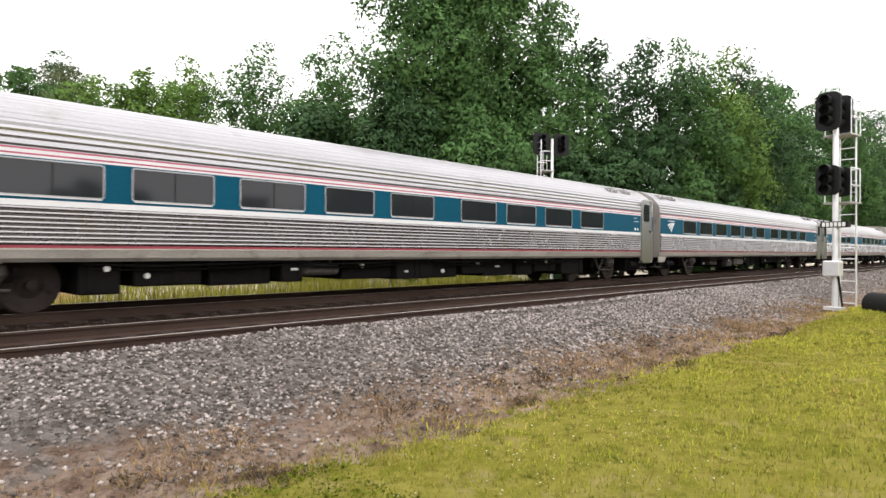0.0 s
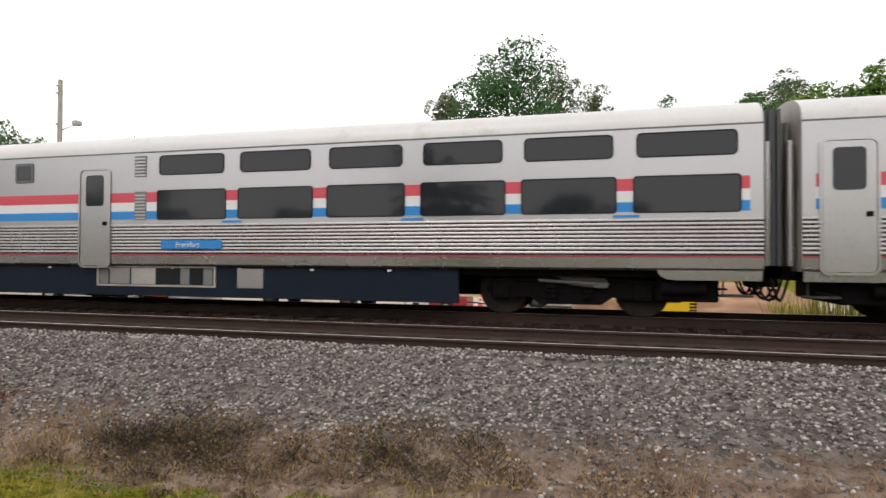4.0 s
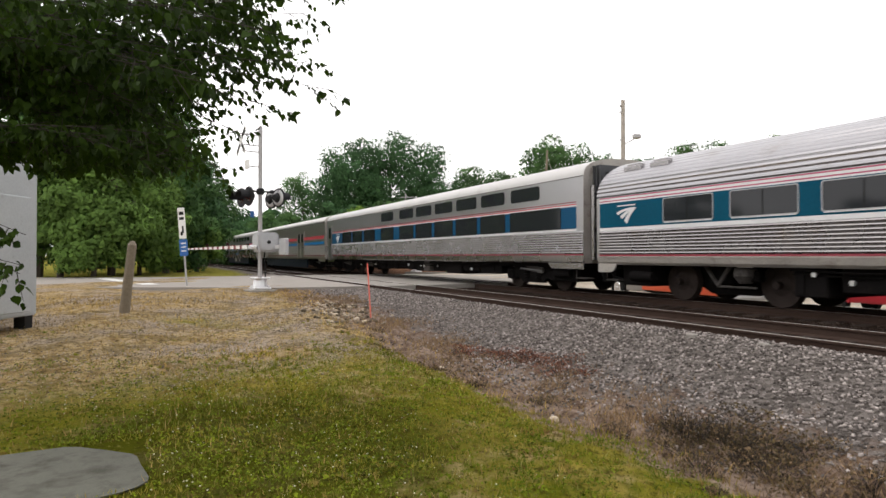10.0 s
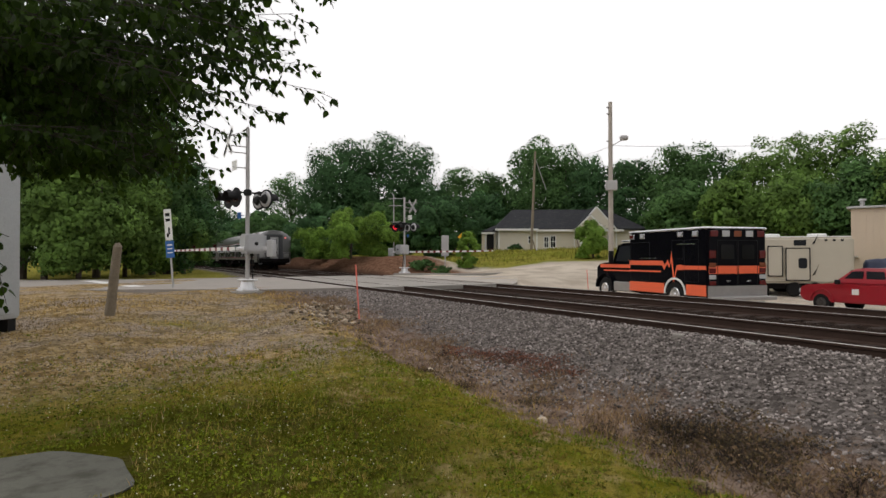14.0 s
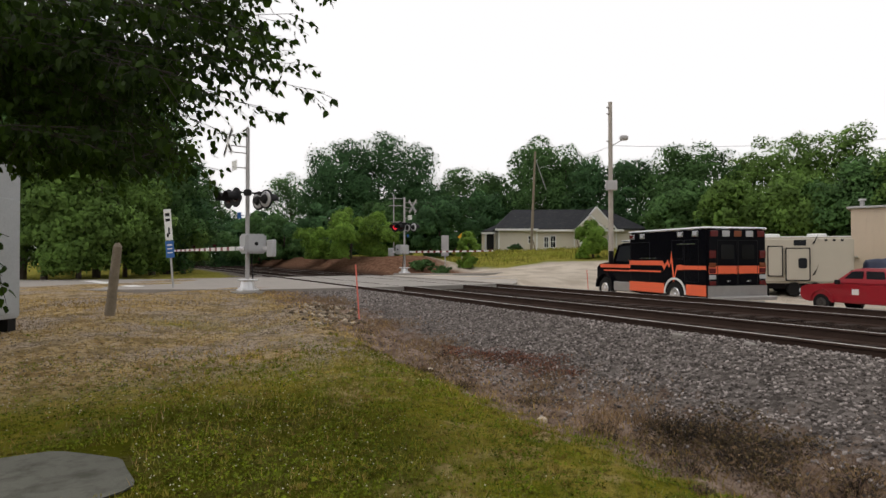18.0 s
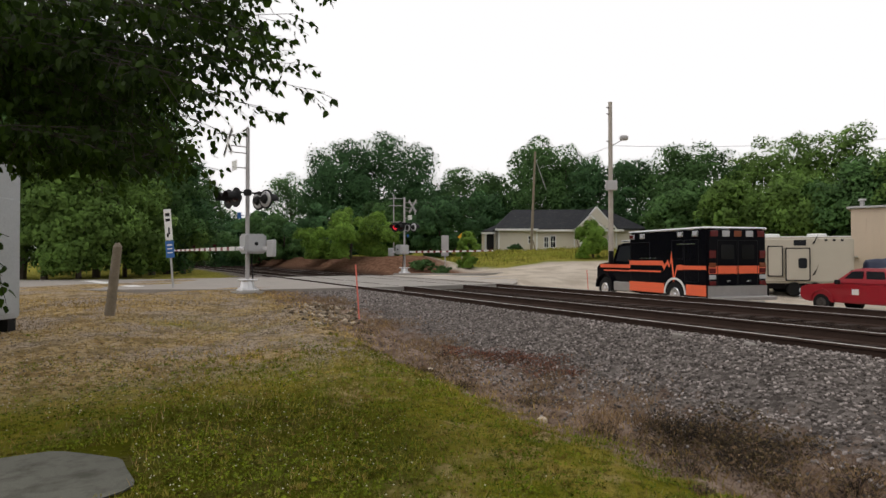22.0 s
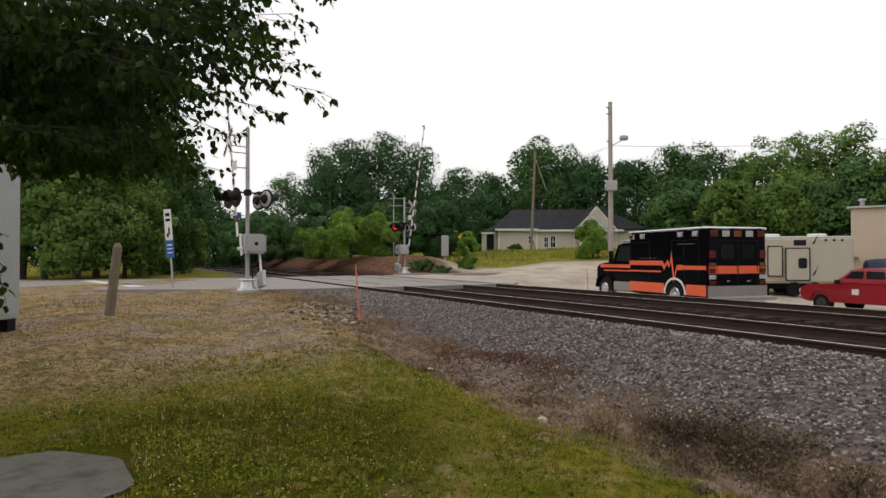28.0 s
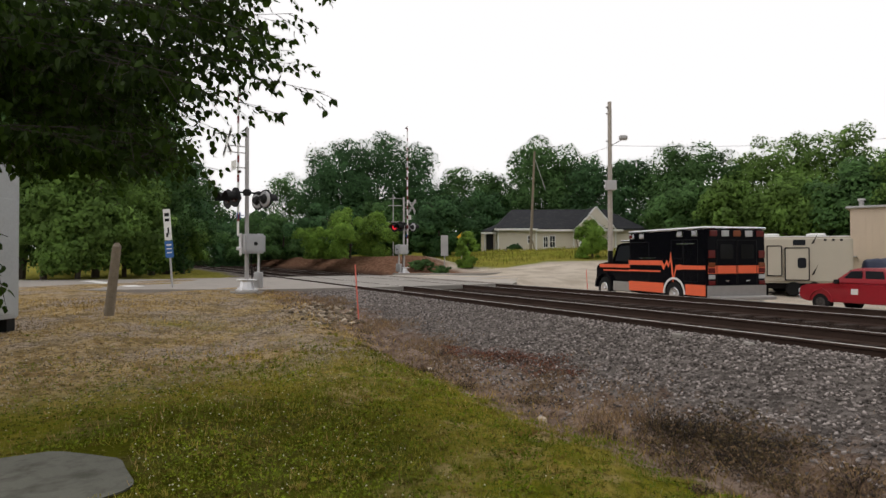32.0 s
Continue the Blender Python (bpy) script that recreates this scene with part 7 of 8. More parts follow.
# ---------- poles and wires ----------
t = empty("utility_pole", pose(-28.94, 26.73, -0.2), "weathered wooden utility pole with transformer and lamp", "utility pole", "poles")
bm = bms(); cyl(bm, (0, 0, -0.5), (0, 0, 10.85), 0.17, 0.12, 14)
part("pole", bm, POLE_WOOD, t)
W = Matrix.Rotation(radians(62.5), 4, "Z")
bm = bms(); box(bm, -0.36, 0.30, -0.45, -0.12, 5.35, 5.95, 0.03, m=W)
part("transformer", bm, GALV, t, "grey pole-mounted box")
bm = bms(); cyl(bm, (0.0, 0, 8.1), (0.75, -0.1, 8.5), 0.03, None, 8); box(bm, 0.55, 1.05, -0.3, 0.05, 8.45, 8.75, 0.08)
bmesh.ops.transform(bm, verts=bm.verts, matrix=W)
part("yard_lamp", bm, GALV, t)
for z in (10.5, 10.1, 8.4):
    bm = bms(); cyl(bm, (-0.22, -0.1, z), (-0.12, 0, z), 0.05, 0.05, 10)
    bmesh.ops.transform(bm, verts=bm.verts, matrix=W)
    part("insulator", bm, GALV, t)
t = empty("utility_pole", pose(-49.3, 35.3, 1.3, 0, 2.5, 62), "thin leaning utility pole beside the house", "utility pole", "poles")
bm = bms(); cyl(bm, (0, 0, -0.5), (0, 0, 10.1), 0.15, 0.10, 12)
part("pole", bm, WEATHERED, t)
bm = bms(); cyl(bm, (0.0, 0, 9.5), (1.2, 0, 6.4), 0.03, None, 6)
part("guy_wire", bm, GALV, t)


t = empty("signal_pole", pose(-55.4, 23.4, 0.9), "thin grey pole with short cross-arms before the trees", "pole")
bm = bms(); cyl(bm, (0, 0, -0.5), (0, 0, 6.3), 0.06, 0.05, 10)
part("pole", bm, GALV, t)
for z in (5.9, 5.2, 3.6):
    bm = bms(); box(bm, -0.5, 0.9, -0.03, 0.03, z - 0.03, z + 0.03, m=pose(0, 0, 0, 0, 0, 62))
    part("cross_arm", bm, GALV, t)


def wire(p, q, sag, label):
    bm = bms()
    p, q = Vector(p), Vector(q)
    tube(bm, [p.lerp(q, i / 14) - Vector((0, 0, sag * 4 * i / 14 * (1 - i / 14))) for i in range(15)], 0.011)
    tagged(part("overhead_wire", bm, RUBBER), label, "wire", "overhead wires")


wire((-28.94, 26.73, 7.9), (-48.9, 35.8, 11.2), 0.6, "dark overhead wire between the two poles")
wire((-28.94, 26.73, 7.95), (-17.0, 48.0, 9.0), 0.5, "thin overhead wire running to the wood")
wire((-28.94, 26.73, 5.3), (-44.0, 41.0, 4.9), 0.4, "thin service wire to the house")

# ---------- woods ----------
RIGHT = [(21.5, 85.6, 23.7, 5.5, 0), (18.4, 50.0, 14.5, 3.2, 2), (22.5, 51.4, 16.7, 4.0, 2), (25.5, 45.5, 17.1, 4.2, 1), (28.5, 39.6, 17.6, 3.6, 1), (21.8, 32.1, 9.6, 3.4, 0), (24.3, 27.6, 10.7, 3.4, 0),
         (28.6, 28.8, 23.0, 5.4, 1), (34.2, 27.8, 24.5, 5.6, 1), (33.2, 22.8, 15.5, 3.6, 1), (26.2, 22.6, 8.9, 3.2, 1), (38.6, 22.5, 15.4, 3.8, 0), (41.5, 19.6, 15.8, 3.8, 0), (44.5, 18.6, 16.2, 4.0, 1), (48.5, 17.6, 16.2, 4.0, 2), (53, 17.4, 16.4, 4.2, 0), (58, 17.8, 16.2, 4.4, 1), (64, 18.4, 17.4, 5.0, 0), (30.5, 19.6, 6.8, 2.6, 0), (35.5, 18.8, 7.2, 2.8, 0), (41.5, 17.2, 6.8, 2.8, 1), (47, 16.8, 7, 2.6, 0), (72, 20, 18, 5, 1), (90, 19, 21, 6, 1), (112, 19, 22, 7, 0), (140, 20, 24, 8, 1)]
MID = [(-7.8, 46.0, 17.2, 4.6, 0), (-5.0, 59, 20.5, 3.0, 3), (-1.9, 65.9, 18.8, 2.8, 3), (5.8, 73.5, 19.1, 3.8, 0), (19.2, 76, 20.6, 4.6, 3), (-14.4, 54.6, 16.0, 2.6, 3), (-1.4, 62.6, 16.6, 1.8, 3), (12.5, 60.0, 15.6, 3.6, 1), (15.8, 55.0, 14.8, 3.4, 2), (-84.6, 70.0, 18.2, 4.3, 0)]
FAR = [(-94.8, 23.3, 13.6, 5.0, 1), (-77.0, 25.4, 15.9, 5.6, 0), (-76.7, 30.4, 17.0, 6.0, 0), (-76.1, 35.9, 15.9, 5.6, 0), (-74.2, 41.3, 13.2, 5.0, 1), (-68.3, 42.8, 11.9, 4.0, 1), (-64.0, 46.5, 16.0, 4.6, 1), (-60.6, 48.7, 14.5, 4.4, 1), (-55.6, 49.8, 12.3, 4.0, 0), (-52.3, 51.8, 11.9, 4.0, 0), (-48.9, 54.0, 13.1, 4.2, 1), (-45.4, 56.4, 12.9, 4.4, 1), (-42.1, 58.4, 13.0, 4.2, 2), (-37.6, 58.5, 12.7, 4.2, 2), (-33.0, 58.5, 12.8, 4.0, 2), (-29.1, 57.6, 9.8, 3.8, 1), (-55.5, 28.6, 7.2, 4.0, 0), (-66.1, 41.0, 9.0, 5.2, 0), (-40.9, 47.2, 8.2, 3.6, 1), (-35.9, 47.7, 7.6, 3.6, 2), (-30.7, 48.4, 7.6, 3.6, 2), (-26.6, 49.1, 8.2, 3.6, 1), (-22.8, 49.2, 8.6, 3.4, 2), (-80, 15.5, 6.5, 4.5, 1), (-71.4, 16.4, 5.8, 4.2, 1), (-62.9, 19.0, 6.4, 4.0, 0), (-90, 13, 7.5, 4.5, 0), (-98, 9, 8.5, 5.0, 0), (-60, 24.5, 6.8, 3.6, 1), (-18.0, 56.6, 11.0, 4.0, 1), (-12, 58, 9, 4.5, 0)]
LEFT = [(-39.5, -4.8, 11.0, 3.4, 1), (-38.6, -1.3, 10.5, 3.2, 2), (-42.6, 1.6, 10.5, 3.2, 1), (-45.6, 2.6, 8.8, 3.0, 0), (-48.3, 3.9, 8.2, 2.6, 1), (-36.2, -2.0, 5.8, 2.6, 2), (-39.6, 0.1, 5.4, 2.6, 2), (-46.0, 2.8, 4.0, 2.4, 2), (-37.5, -3.6, 7.5, 2.4, 2), (-41.0, -0.4, 6.8, 2.4, 2), (-55, 3.6, 5.6, 2.8, 0), (-62, 3.4, 8.0, 3.0, 1), (-47, -4, 14, 4.6, 0), (-58, -3, 15, 4.8, 0)]
# mostly hidden row added along the line to darken the far cars' reflections
LEFT += [(-69.0 - 8.5 * i, 3.3 + curve_y(-69.0 - 8.5 * i) + 0.5 * math.sin(i * 2.3), min(15.0, 9.5 + 1.3 * i) + math.sin(i * 1.7), 3.4 + 0.08 * i, i % 2) for i in range(19)]
GREENS = (LEAF_DARK, LEAF, LEAF_YELLOW, LEAF_GREY, LEAF_BRIGHT)
for x, y, top, spread, k in RIGHT:
    tree(x, y, top, spread, (LEAF_DEEP, LEAF, LEAF_YELLOW)[k], "tall green tree at the edge of the wood", 26000 if spread > 5 else 9000 if x < 60 else 3000, 0.50 if spread > 5 else 0.47 if x < 60 else 0.95)
for x, y, top, spread, k in MID:
    tree(x, y, top, spread, GREENS[k], "green tree with an open crown beyond the yard", 9000 if k != 3 else 7000, 0.46, 0.25)
for x, y, top, spread, k in FAR:
    tree(x, y, top, spread, GREENS[k], "broad leafy tree beyond the crossing", 13000 if top > 15.5 else 7200, 0.53, 0.02)
for x, y, top, spread, k in LEFT:
    tree(x, y, top, spread, GREENS[k], "dense dark tree beside the road", 7000 if x > -65 else 2600, 0.38 if x > -50 else 0.5 if x > -65 else 0.95, 0.09 if x > -50 else 0.03)
for i in range(29):              # unseen trees added to darken what the coaches' windows and sides reflect
    tree(-66 + i * 8.2 + 2.5 * math.sin(i * 2.1), -38 - 4 * math.sin(i * 1.3), (4.6 if 1 < i < 13 else 10) + 2 * math.sin(i * 3.3), 6.0, GREENS[i % 2], "unseen tree added across the lane to darken train reflections", 1500, 1.3, 0.0)
# a second unseen row, added for the reflections in the distant cars to the east
for i in range(18):
    tree(46 + i * 12.0, -14 - 2 * math.sin(i * 1.7), 9.5 + 1.5 * math.sin(i * 2.3), 5.5, GREENS[i % 2], "unseen tree added across the lane to darken train reflections", 1200, 1.3, 0.0)
for x, y, top, spread, k, n, lab in ((-48.2, 16.5, 4.9, 4.4, 4, 8000, "spreading light green bush on the clay bank"), (-56.0, 16.6, 3.6, 3.0, 1, 4000, "green bush on the clay bank"),
                                 (-37.4, 21.4, 2.8, 0.78, 4, 2000, "upright light green shrub by the road"), (-34.9, 30.5, 3.7, 1.25, 4, 3000, "green shrub on the lawn by the house"),
                                 (-53.0, 36.0, 2.4, 0.8, 0, 900, "low shrub against the house wall"), (-36.8, 17.6, 0.9, 0.9, 1, 600, "low weedy shrub by the crossing"), (-38.6, 18.4, 0.8, 0.8, 1, 500, "low weedy shrub by the crossing"), (-33.6, 17.4, 0.5, 0.7, 1, 400, "low weedy shrub by the crossing")):
    tree(x, y, top, spread, GREENS[k], lab, n, 0.26, 0.0, "shrub", "shrub", "shrubs", 46)


def undergrowth():
    """A low tangle along the foot of the woods."""
    rng = np.random.RandomState(77)
    n = 26000
    u = rng.rand(n)
    turn = np.radians(172 - 105 * u)
    far = 88 + 9 * np.sin(9 * u) + rng.normal(size=n) * 1.5
    x, y = far * np.cos(turn), far * np.sin(turn) * 0.92
    z = ground_height(x, y) + rng.rand(n) ** 1.3 * (4.6 + 1.6 * np.sin(31 * u) + np.sin(77 * u))
    out = np.stack([-np.cos(turn), -np.sin(turn), np.full(n, 0.5)], -1)
    tagged(new("undergrowth", leaf_mesh("undergrowth", np.stack([x, y, z], -1), rng.uniform(0.5, 1.1, n), LEAF_DARK, rng, out)), "dense green undergrowth along the foot of the woods", "undergrowth", kind="stuff")


undergrowth()


# ---------- the tree that overhangs the verge ----------
NEAR_ENDS = [(-4.86, 1.45, 2.40), (-5.01, 1.58, 3.21), (-4.57, 1.12, 2.88), (-5.01, 1.16, 2.21), (-5.40, 0.85, 2.07), (-5.80, 0.75, 1.85), (-4.48, 0.45, 2.59), (-4.44, 0.10, 2.30), (-4.84, -0.24, 2.13), (-5.00, -0.54, 1.82), (-4.85, -0.66, 1.20), (-4.63, -0.66, 0.95), (-5.45, 0.33, 2.24), (-5.66, -0.08, 2.01), (-6.11, -0.50, 1.81), (-4.92, 0.90, 2.63), (-6.41, 0.64, 2.25), (-5.28, 1.50, 2.73), (-5.26, 1.10, 2.52), (-4.75, 0.79, 2.90), (-4.13, 0.25, 2.58), (-6.47, 0.54, 1.92)]


def rods(rows, mat, sides=5):
    """Many thin tapered rods as one mesh; rows of start, end and two radii."""
    a = np.array(rows)
    p, q = a[:, :3], a[:, 3:6]
    d = q - p
    d /= np.linalg.norm(d, axis=1, keepdims=True) + 1e-9
    u = np.cross(d, np.where(np.abs(d[:, 2:3]) < 0.9, [[0, 0, 1.0]], [[1.0, 0, 0]]))
    u /= np.linalg.norm(u, axis=1, keepdims=True)
    w = np.cross(d, u)
    turn = [(math.cos(6.2832 * k / sides), math.sin(6.2832 * k / sides)) for k in range(sides)]
    v = np.stack([c + (u * x + w * y) * r[:, None] for c, r in ((p, a[:, 6]), (q, a[:, 7])) for x, y in turn], 1).reshape(-1, 3)
    i = np.arange(len(a)) * 2 * sides
    f = np.concatenate([np.stack([i + k, i + (k + 1) % sides, i + sides + (k + 1) % sides, i + sides + k], -1) for k in range(sides)])
    return mesh_of("branching", v, f, mat, smooth=True)


def near_tree():
    """Limbs reach out over the verge; pointed leaves hang from drooping twigs."""
    rng = np.random.RandomState(11)
    t = empty("overhanging_tree", pose(-7.4, -3.3, -0.4), "broad-leaved tree overhanging the dry verge", "tree")
    o = Vector((-7.4, -3.3, -0.4))
    bm = bms()
    cyl(bm, (0, 0, -0.3), (0.1, 0.1, 2.2), 0.20, 0.16, 14)
    cyl(bm, (0.1, 0.1, 2.2), (0.3, 0.4, 4.4), 0.16, 0.09, 12)
    part("trunk", bm, BARK, t)
    fork = [Vector((0.1, 0.1, 2.2)) + o, Vector((0.2, 0.25, 3.2)) + o, Vector((0.3, 0.4, 4.2)) + o]
    ends = list(NEAR_ENDS)
    for k in range(228):           # the crowded inner crown; the last ends add unseen canopy over the verge to shade it
        far, across = rng.uniform(3.4, 7.2), rng.uniform(-0.95, -0.26)
        if k > 190:
            across = rng.uniform(-0.95, -0.48)
        elif across < -0.48 and rng.rand() < 0.78:
            continue
        top = 1.06 + far * (rng.uniform(0.14 + 0.17 * smooth(-0.44, -0.32, across), 0.46) if k < 190 else rng.uniform(0.47, 0.8))
        ends.append((far * (-0.887 + 0.461 * across), far * (0.461 + 0.887 * across), float(top)))
    for k in range(50):            # low sprays before the road and the cabinet
        far = rng.uniform(3.6, 6.5)
        across, rise = (rng.uniform(-0.58, -0.42), rng.uniform(0.13, 0.32)) if k < 50 else (rng.uniform(-0.74, -0.5), rng.uniform(0.02, 0.14))
        ends.append((far * (-0.887 + 0.461 * across), far * (0.461 + 0.887 * across), 1.06 + far * rise))
    limbs = []
    base, along = [], []
    for e in ends:
        e = Vector(e)
        s = min(fork, key=lambda f: abs(f.z - e.z - 0.4))
        mid = s.lerp(e, 0.5) + Vector((rng.uniform(-0.4, 0.4), rng.uniform(-0.4, 0.4), rng.uniform(0.2, 0.7)))
        pts = [s.lerp(mid, u).lerp(mid.lerp(e, u), u) for u in [i / 10 for i in range(11)]]
        for i in range(10):
            r = 0.014 * (1 - i / 11) ** 2 + 0.002
            limbs.append((*(pts[i] - o), *(pts[i + 1] - o), r, r * 0.9))
        for k in range(22):
            u = 0.5 + 0.5 * (k + rng.rand()) / 22
            i = min(9, int(u * 10))
            p = pts[i].lerp(pts[i + 1], u * 10 - i)
            d = Vector(rng.normal(size=3)); d.z = d.z * 0.5 - 0.35
            fwd = (e - s).normalized()
            d = (d.normalized() + fwd * 0.8).normalized() * rng.uniform(0.08, 0.30)
            limbs.append((*(p - o), *(p + d - o), 0.003, 0.0015))
            m = rng.randint(6, 12)
            for j in range(m):
                base.append(tuple(p + d * ((j + 0.5) / m) + Vector(rng.normal(size=3)) * 0.015 - o))
                along.append(tuple(d.normalized()))
    share("branching", rods(limbs, TWIG), t)
    base, along = np.array(base), np.array(along)
    n = len(base)
    d = along * 0.5 + rng.normal(size=(n, 3)) * 0.45 + np.array([0, 0, -0.8])
    d /= np.linalg.norm(d, axis=1, keepdims=True)
    u = np.cross(d, rng.normal(size=(n, 3))); u /= np.linalg.norm(u, axis=1, keepdims=True)
    w = np.cross(d, u)
    s = rng.uniform(0.036, 0.080, n)[:, None]
    st = base + d * 0.02
    ring_pts = [st, st + d * s * 0.22 + u * s * 0.34 + w * s * 0.10, st + d * s * 0.55 + u * s * 0.30 + w * s * 0.08, st + d * s * 1.05 - w * s * 0.08,
                st + d * s * 0.55 - u * s * 0.30 + w * s * 0.08, st + d * s * 0.22 - u * s * 0.34 + w * s * 0.10, st + d * s * 0.5]
    v = np.stack(ring_pts, 1).reshape(-1, 3)
    i = np.arange(n) * 7
    f = np.concatenate([np.stack([i + a, i + b, i + 6], -1) for a, b in ((0, 1), (1, 2), (2, 3), (3, 4), (4, 5), (5, 0))])
    me = bpy.data.meshes.new("leaves")
    me.vertices.add(len(v)); me.vertices.foreach_set("co", v.ravel())
    me.loops.add(f.size); me.loops.foreach_set("vertex_index", f.ravel().astype(np.int32))
    me.polygons.add(len(f)); me.polygons.foreach_set("loop_start", (np.arange(len(f)) * 3).astype(np.int32))
    me.materials.append(LEAF_NEAR)
    me.update(calc_edges=True)
    share("leaves", me, t)["kind"] = "stuff"


near_tree()


# ---------- grass, weeds, flowers, ballast ----------
def blades(name, x, y, height, width, mat, label, rng, lean=0.45, category="grass"):
    n = len(x)
    z = ground_height(x, y)
    a = rng.uniform(0, 6.283, n)
    b = rng.uniform(0, 6.283, n)
    dx, dy = np.cos(a) * width / 2, np.sin(a) * width / 2
    lx, ly = np.cos(b) * height * lean * rng.rand(n), np.sin(b) * height * lean * rng.rand(n)
    v = np.stack([np.stack([x - dx, y - dy, z - 0.01], -1), np.stack([x + dx, y + dy, z - 0.01], -1), np.stack([x + lx, y + ly, z + height], -1)], 1).reshape(-1, 3)
    f = np.arange(n * 3).reshape(-1, 3)
    return tagged(new(name, mesh_of(name, v, f, mat)), label, category, kind="stuff")


def patchy(x, y, f, seed):
    """Smooth noise between 0 and 1 over the plan."""
    r = np.random.RandomState(seed)
    s = 0
    for k in range(6):
        a, p = r.rand() * 6.28, r.rand() * 6.28
        q = f * r.uniform(0.6, 1.8)
        s = s + np.sin(q * (x * math.cos(a) + y * math.sin(a)) + p)
    return 0.5 + 0.5 * np.tanh(s / 2.2)


def turf(name):
    """Grass whose green and straw drift over the plan, each blade a little apart."""
    m, nt, b = nodes_of(name)
    geo = nt.nodes.new("ShaderNodeNewGeometry")

    def drift(scale):
        n = add(nt, "ShaderNodeTexNoise", Scale=scale, Detail=4.0, Roughness=0.65)
        nt.links.new(geo.outputs["Position"], n.inputs["Vector"])
        return n.outputs[0]

    each = geo.outputs["Random Per Island"]
    sun = nt.nodes.new("ShaderNodeSeparateXYZ")
    nt.links.new(geo.outputs["Position"], sun.inputs[0])
    col = mix_rgb(nt, remap(nt, drift(1.1), 0.40, 0.62), (0.150, 0.188, 0.022), (0.335, 0.290, 0.045))
    col = mix_rgb(nt, remap(nt, drift(3.7), 0.49, 0.66, 0.0, 0.8), col, (0.31, 0.205, 0.075))
    col = mix_rgb(nt, remap(nt, sun.outputs[0], -3.0, 4.0, 0.0, 0.8), col, mix_rgb(nt, remap(nt, drift(2.1), 0.40, 0.62), (0.20, 0.235, 0.035), (0.40, 0.34, 0.085)))   # thinner, yellower turf along the open side
    col = mix_rgb(nt, remap(nt, each, 0.80, 0.97, 0.0, 0.8), col, (0.42, 0.36, 0.13))
    col = mix_rgb(nt, remap(nt, each, 0.30, 0.0, 0.0, 0.6), col, (0.045, 0.050, 0.008))
    nt.links.new(col, b.inputs["Base Color"])
    b.inputs["Roughness"].default_value = 0.7
    b.inputs["Specular IOR Level"].default_value = 0.02
    tr = nt.nodes.new("ShaderNodeBsdfTranslucent")
    nt.links.new(col, tr.inputs["Color"])
    mx = add(nt, "ShaderNodeMixShader")
    mx.inputs[0].default_value = 0.3
    nt.links.new(b.outputs[0], mx.inputs[1])
    nt.links.new(tr.outputs[0], mx.inputs[2])
    nt.links.new(mx.outputs[0], nt.nodes["Material Output"].inputs[0])
    return m


GRASS = turf("grass_blade")
MOWN = leafy("mown_blade", (0.31, 0.325, 0.058), 0.5, 0.6, 0.3, 0.02)
STRAW = leafy("straw_blade", (0.36, 0.255, 0.105), 0.5, 0.7, 0.1, 0.1)
WEED = leafy("dry_weed", (0.25, 0.175, 0.118), 0.4, 0.8, 0.1)
RED_WEED = leafy("rusty_weed", (0.25, 0.115, 0.085), 0.45, 0.8, 0.1)
DARK_WEED = leafy("dark_weed", (0.15, 0.115, 0.068), 0.5, 0.8, 0.15)
TALL = leafy("tall_weed", (0.22, 0.22, 0.045), 0.5, 0.6, 0.2)
CLOVER_LEAF = leafy("clover_leaf", (0.125, 0.165, 0.013), 0.55, 0.6, 0.2, 0.02)
CLOVER = paint("clover_white", (0.62, 0.58, 0.40), 0.8, 0, 0.1, 8, 40, 0.0)
rng = np.random.RandomState(5)
n = 150000
x, y = rng.uniform(-13, 22, n), rng.uniform(-2.2, 4.5, n)
dist = np.hypot(x, y)
edge = 3.75 + 0.5 * (patchy(x, y, 0.9, 2) - 0.5)
west = smooth(-6.0, -9.5, x + 3.0 * (patchy(x, y, 0.5, 4) - 0.5))
keep = (dist > 2.6) & (y < edge + 0.4 * rng.rand(n)) & (rng.rand(n) > west * 0.975) & ~((x > -5.6) & (x < -4.4) & (y < 0.06))
x, y = x[keep], y[keep]
sunny = rng.rand(len(x)) < smooth(-3.0, 3.0, x)
for nm, sel, mat, lab in (("grass", ~sunny, GRASS, "rough green grass with clover"), ("mown_grass", sunny, MOWN, "yellowish mown grass along the track")):
    xs, ys = x[sel], y[sel]
    blades(nm, xs, ys, rng.uniform(0.012, 0.05, len(xs)) * (0.5 + patchy(xs, ys, 1.6, 7)), 0.006 + 0.0012 * np.hypot(xs, ys) * rng.uniform(0.6, 1.4, len(xs)), mat, lab, rng, 1.0)
# tussocks: blades fanning out of one root
n = 11500
x, y = rng.uniform(-12.5, 17, n), rng.uniform(-2.0, 3.75, n)
west = smooth(-6.5, -10.5, x + 3.0 * (patchy(x, y, 0.5, 4) - 0.5))
keep = (np.hypot(x, y) > 2.4) & (rng.rand(n) < 0.25 + 0.9 * patchy(x, y, 1.7, 83)) & (rng.rand(n) > west * 0.9) & ~((x > -5.75) & (x < -4.3) & (y < 0.12))
x, y = x[keep], y[keep]
m, n = 13, len(x)
big = 0.4 + patchy(x, y, 1.2, 85) + 0.6 * smooth(2.6, 3.4, y)
x, y, big = np.repeat(x, m), np.repeat(y, m), np.repeat(big, m)
a, reach = rng.uniform(0, 6.283, n * m), rng.uniform(0.2, 1.0, n * m)
length = rng.uniform(0.02, 0.055, n * m) * big
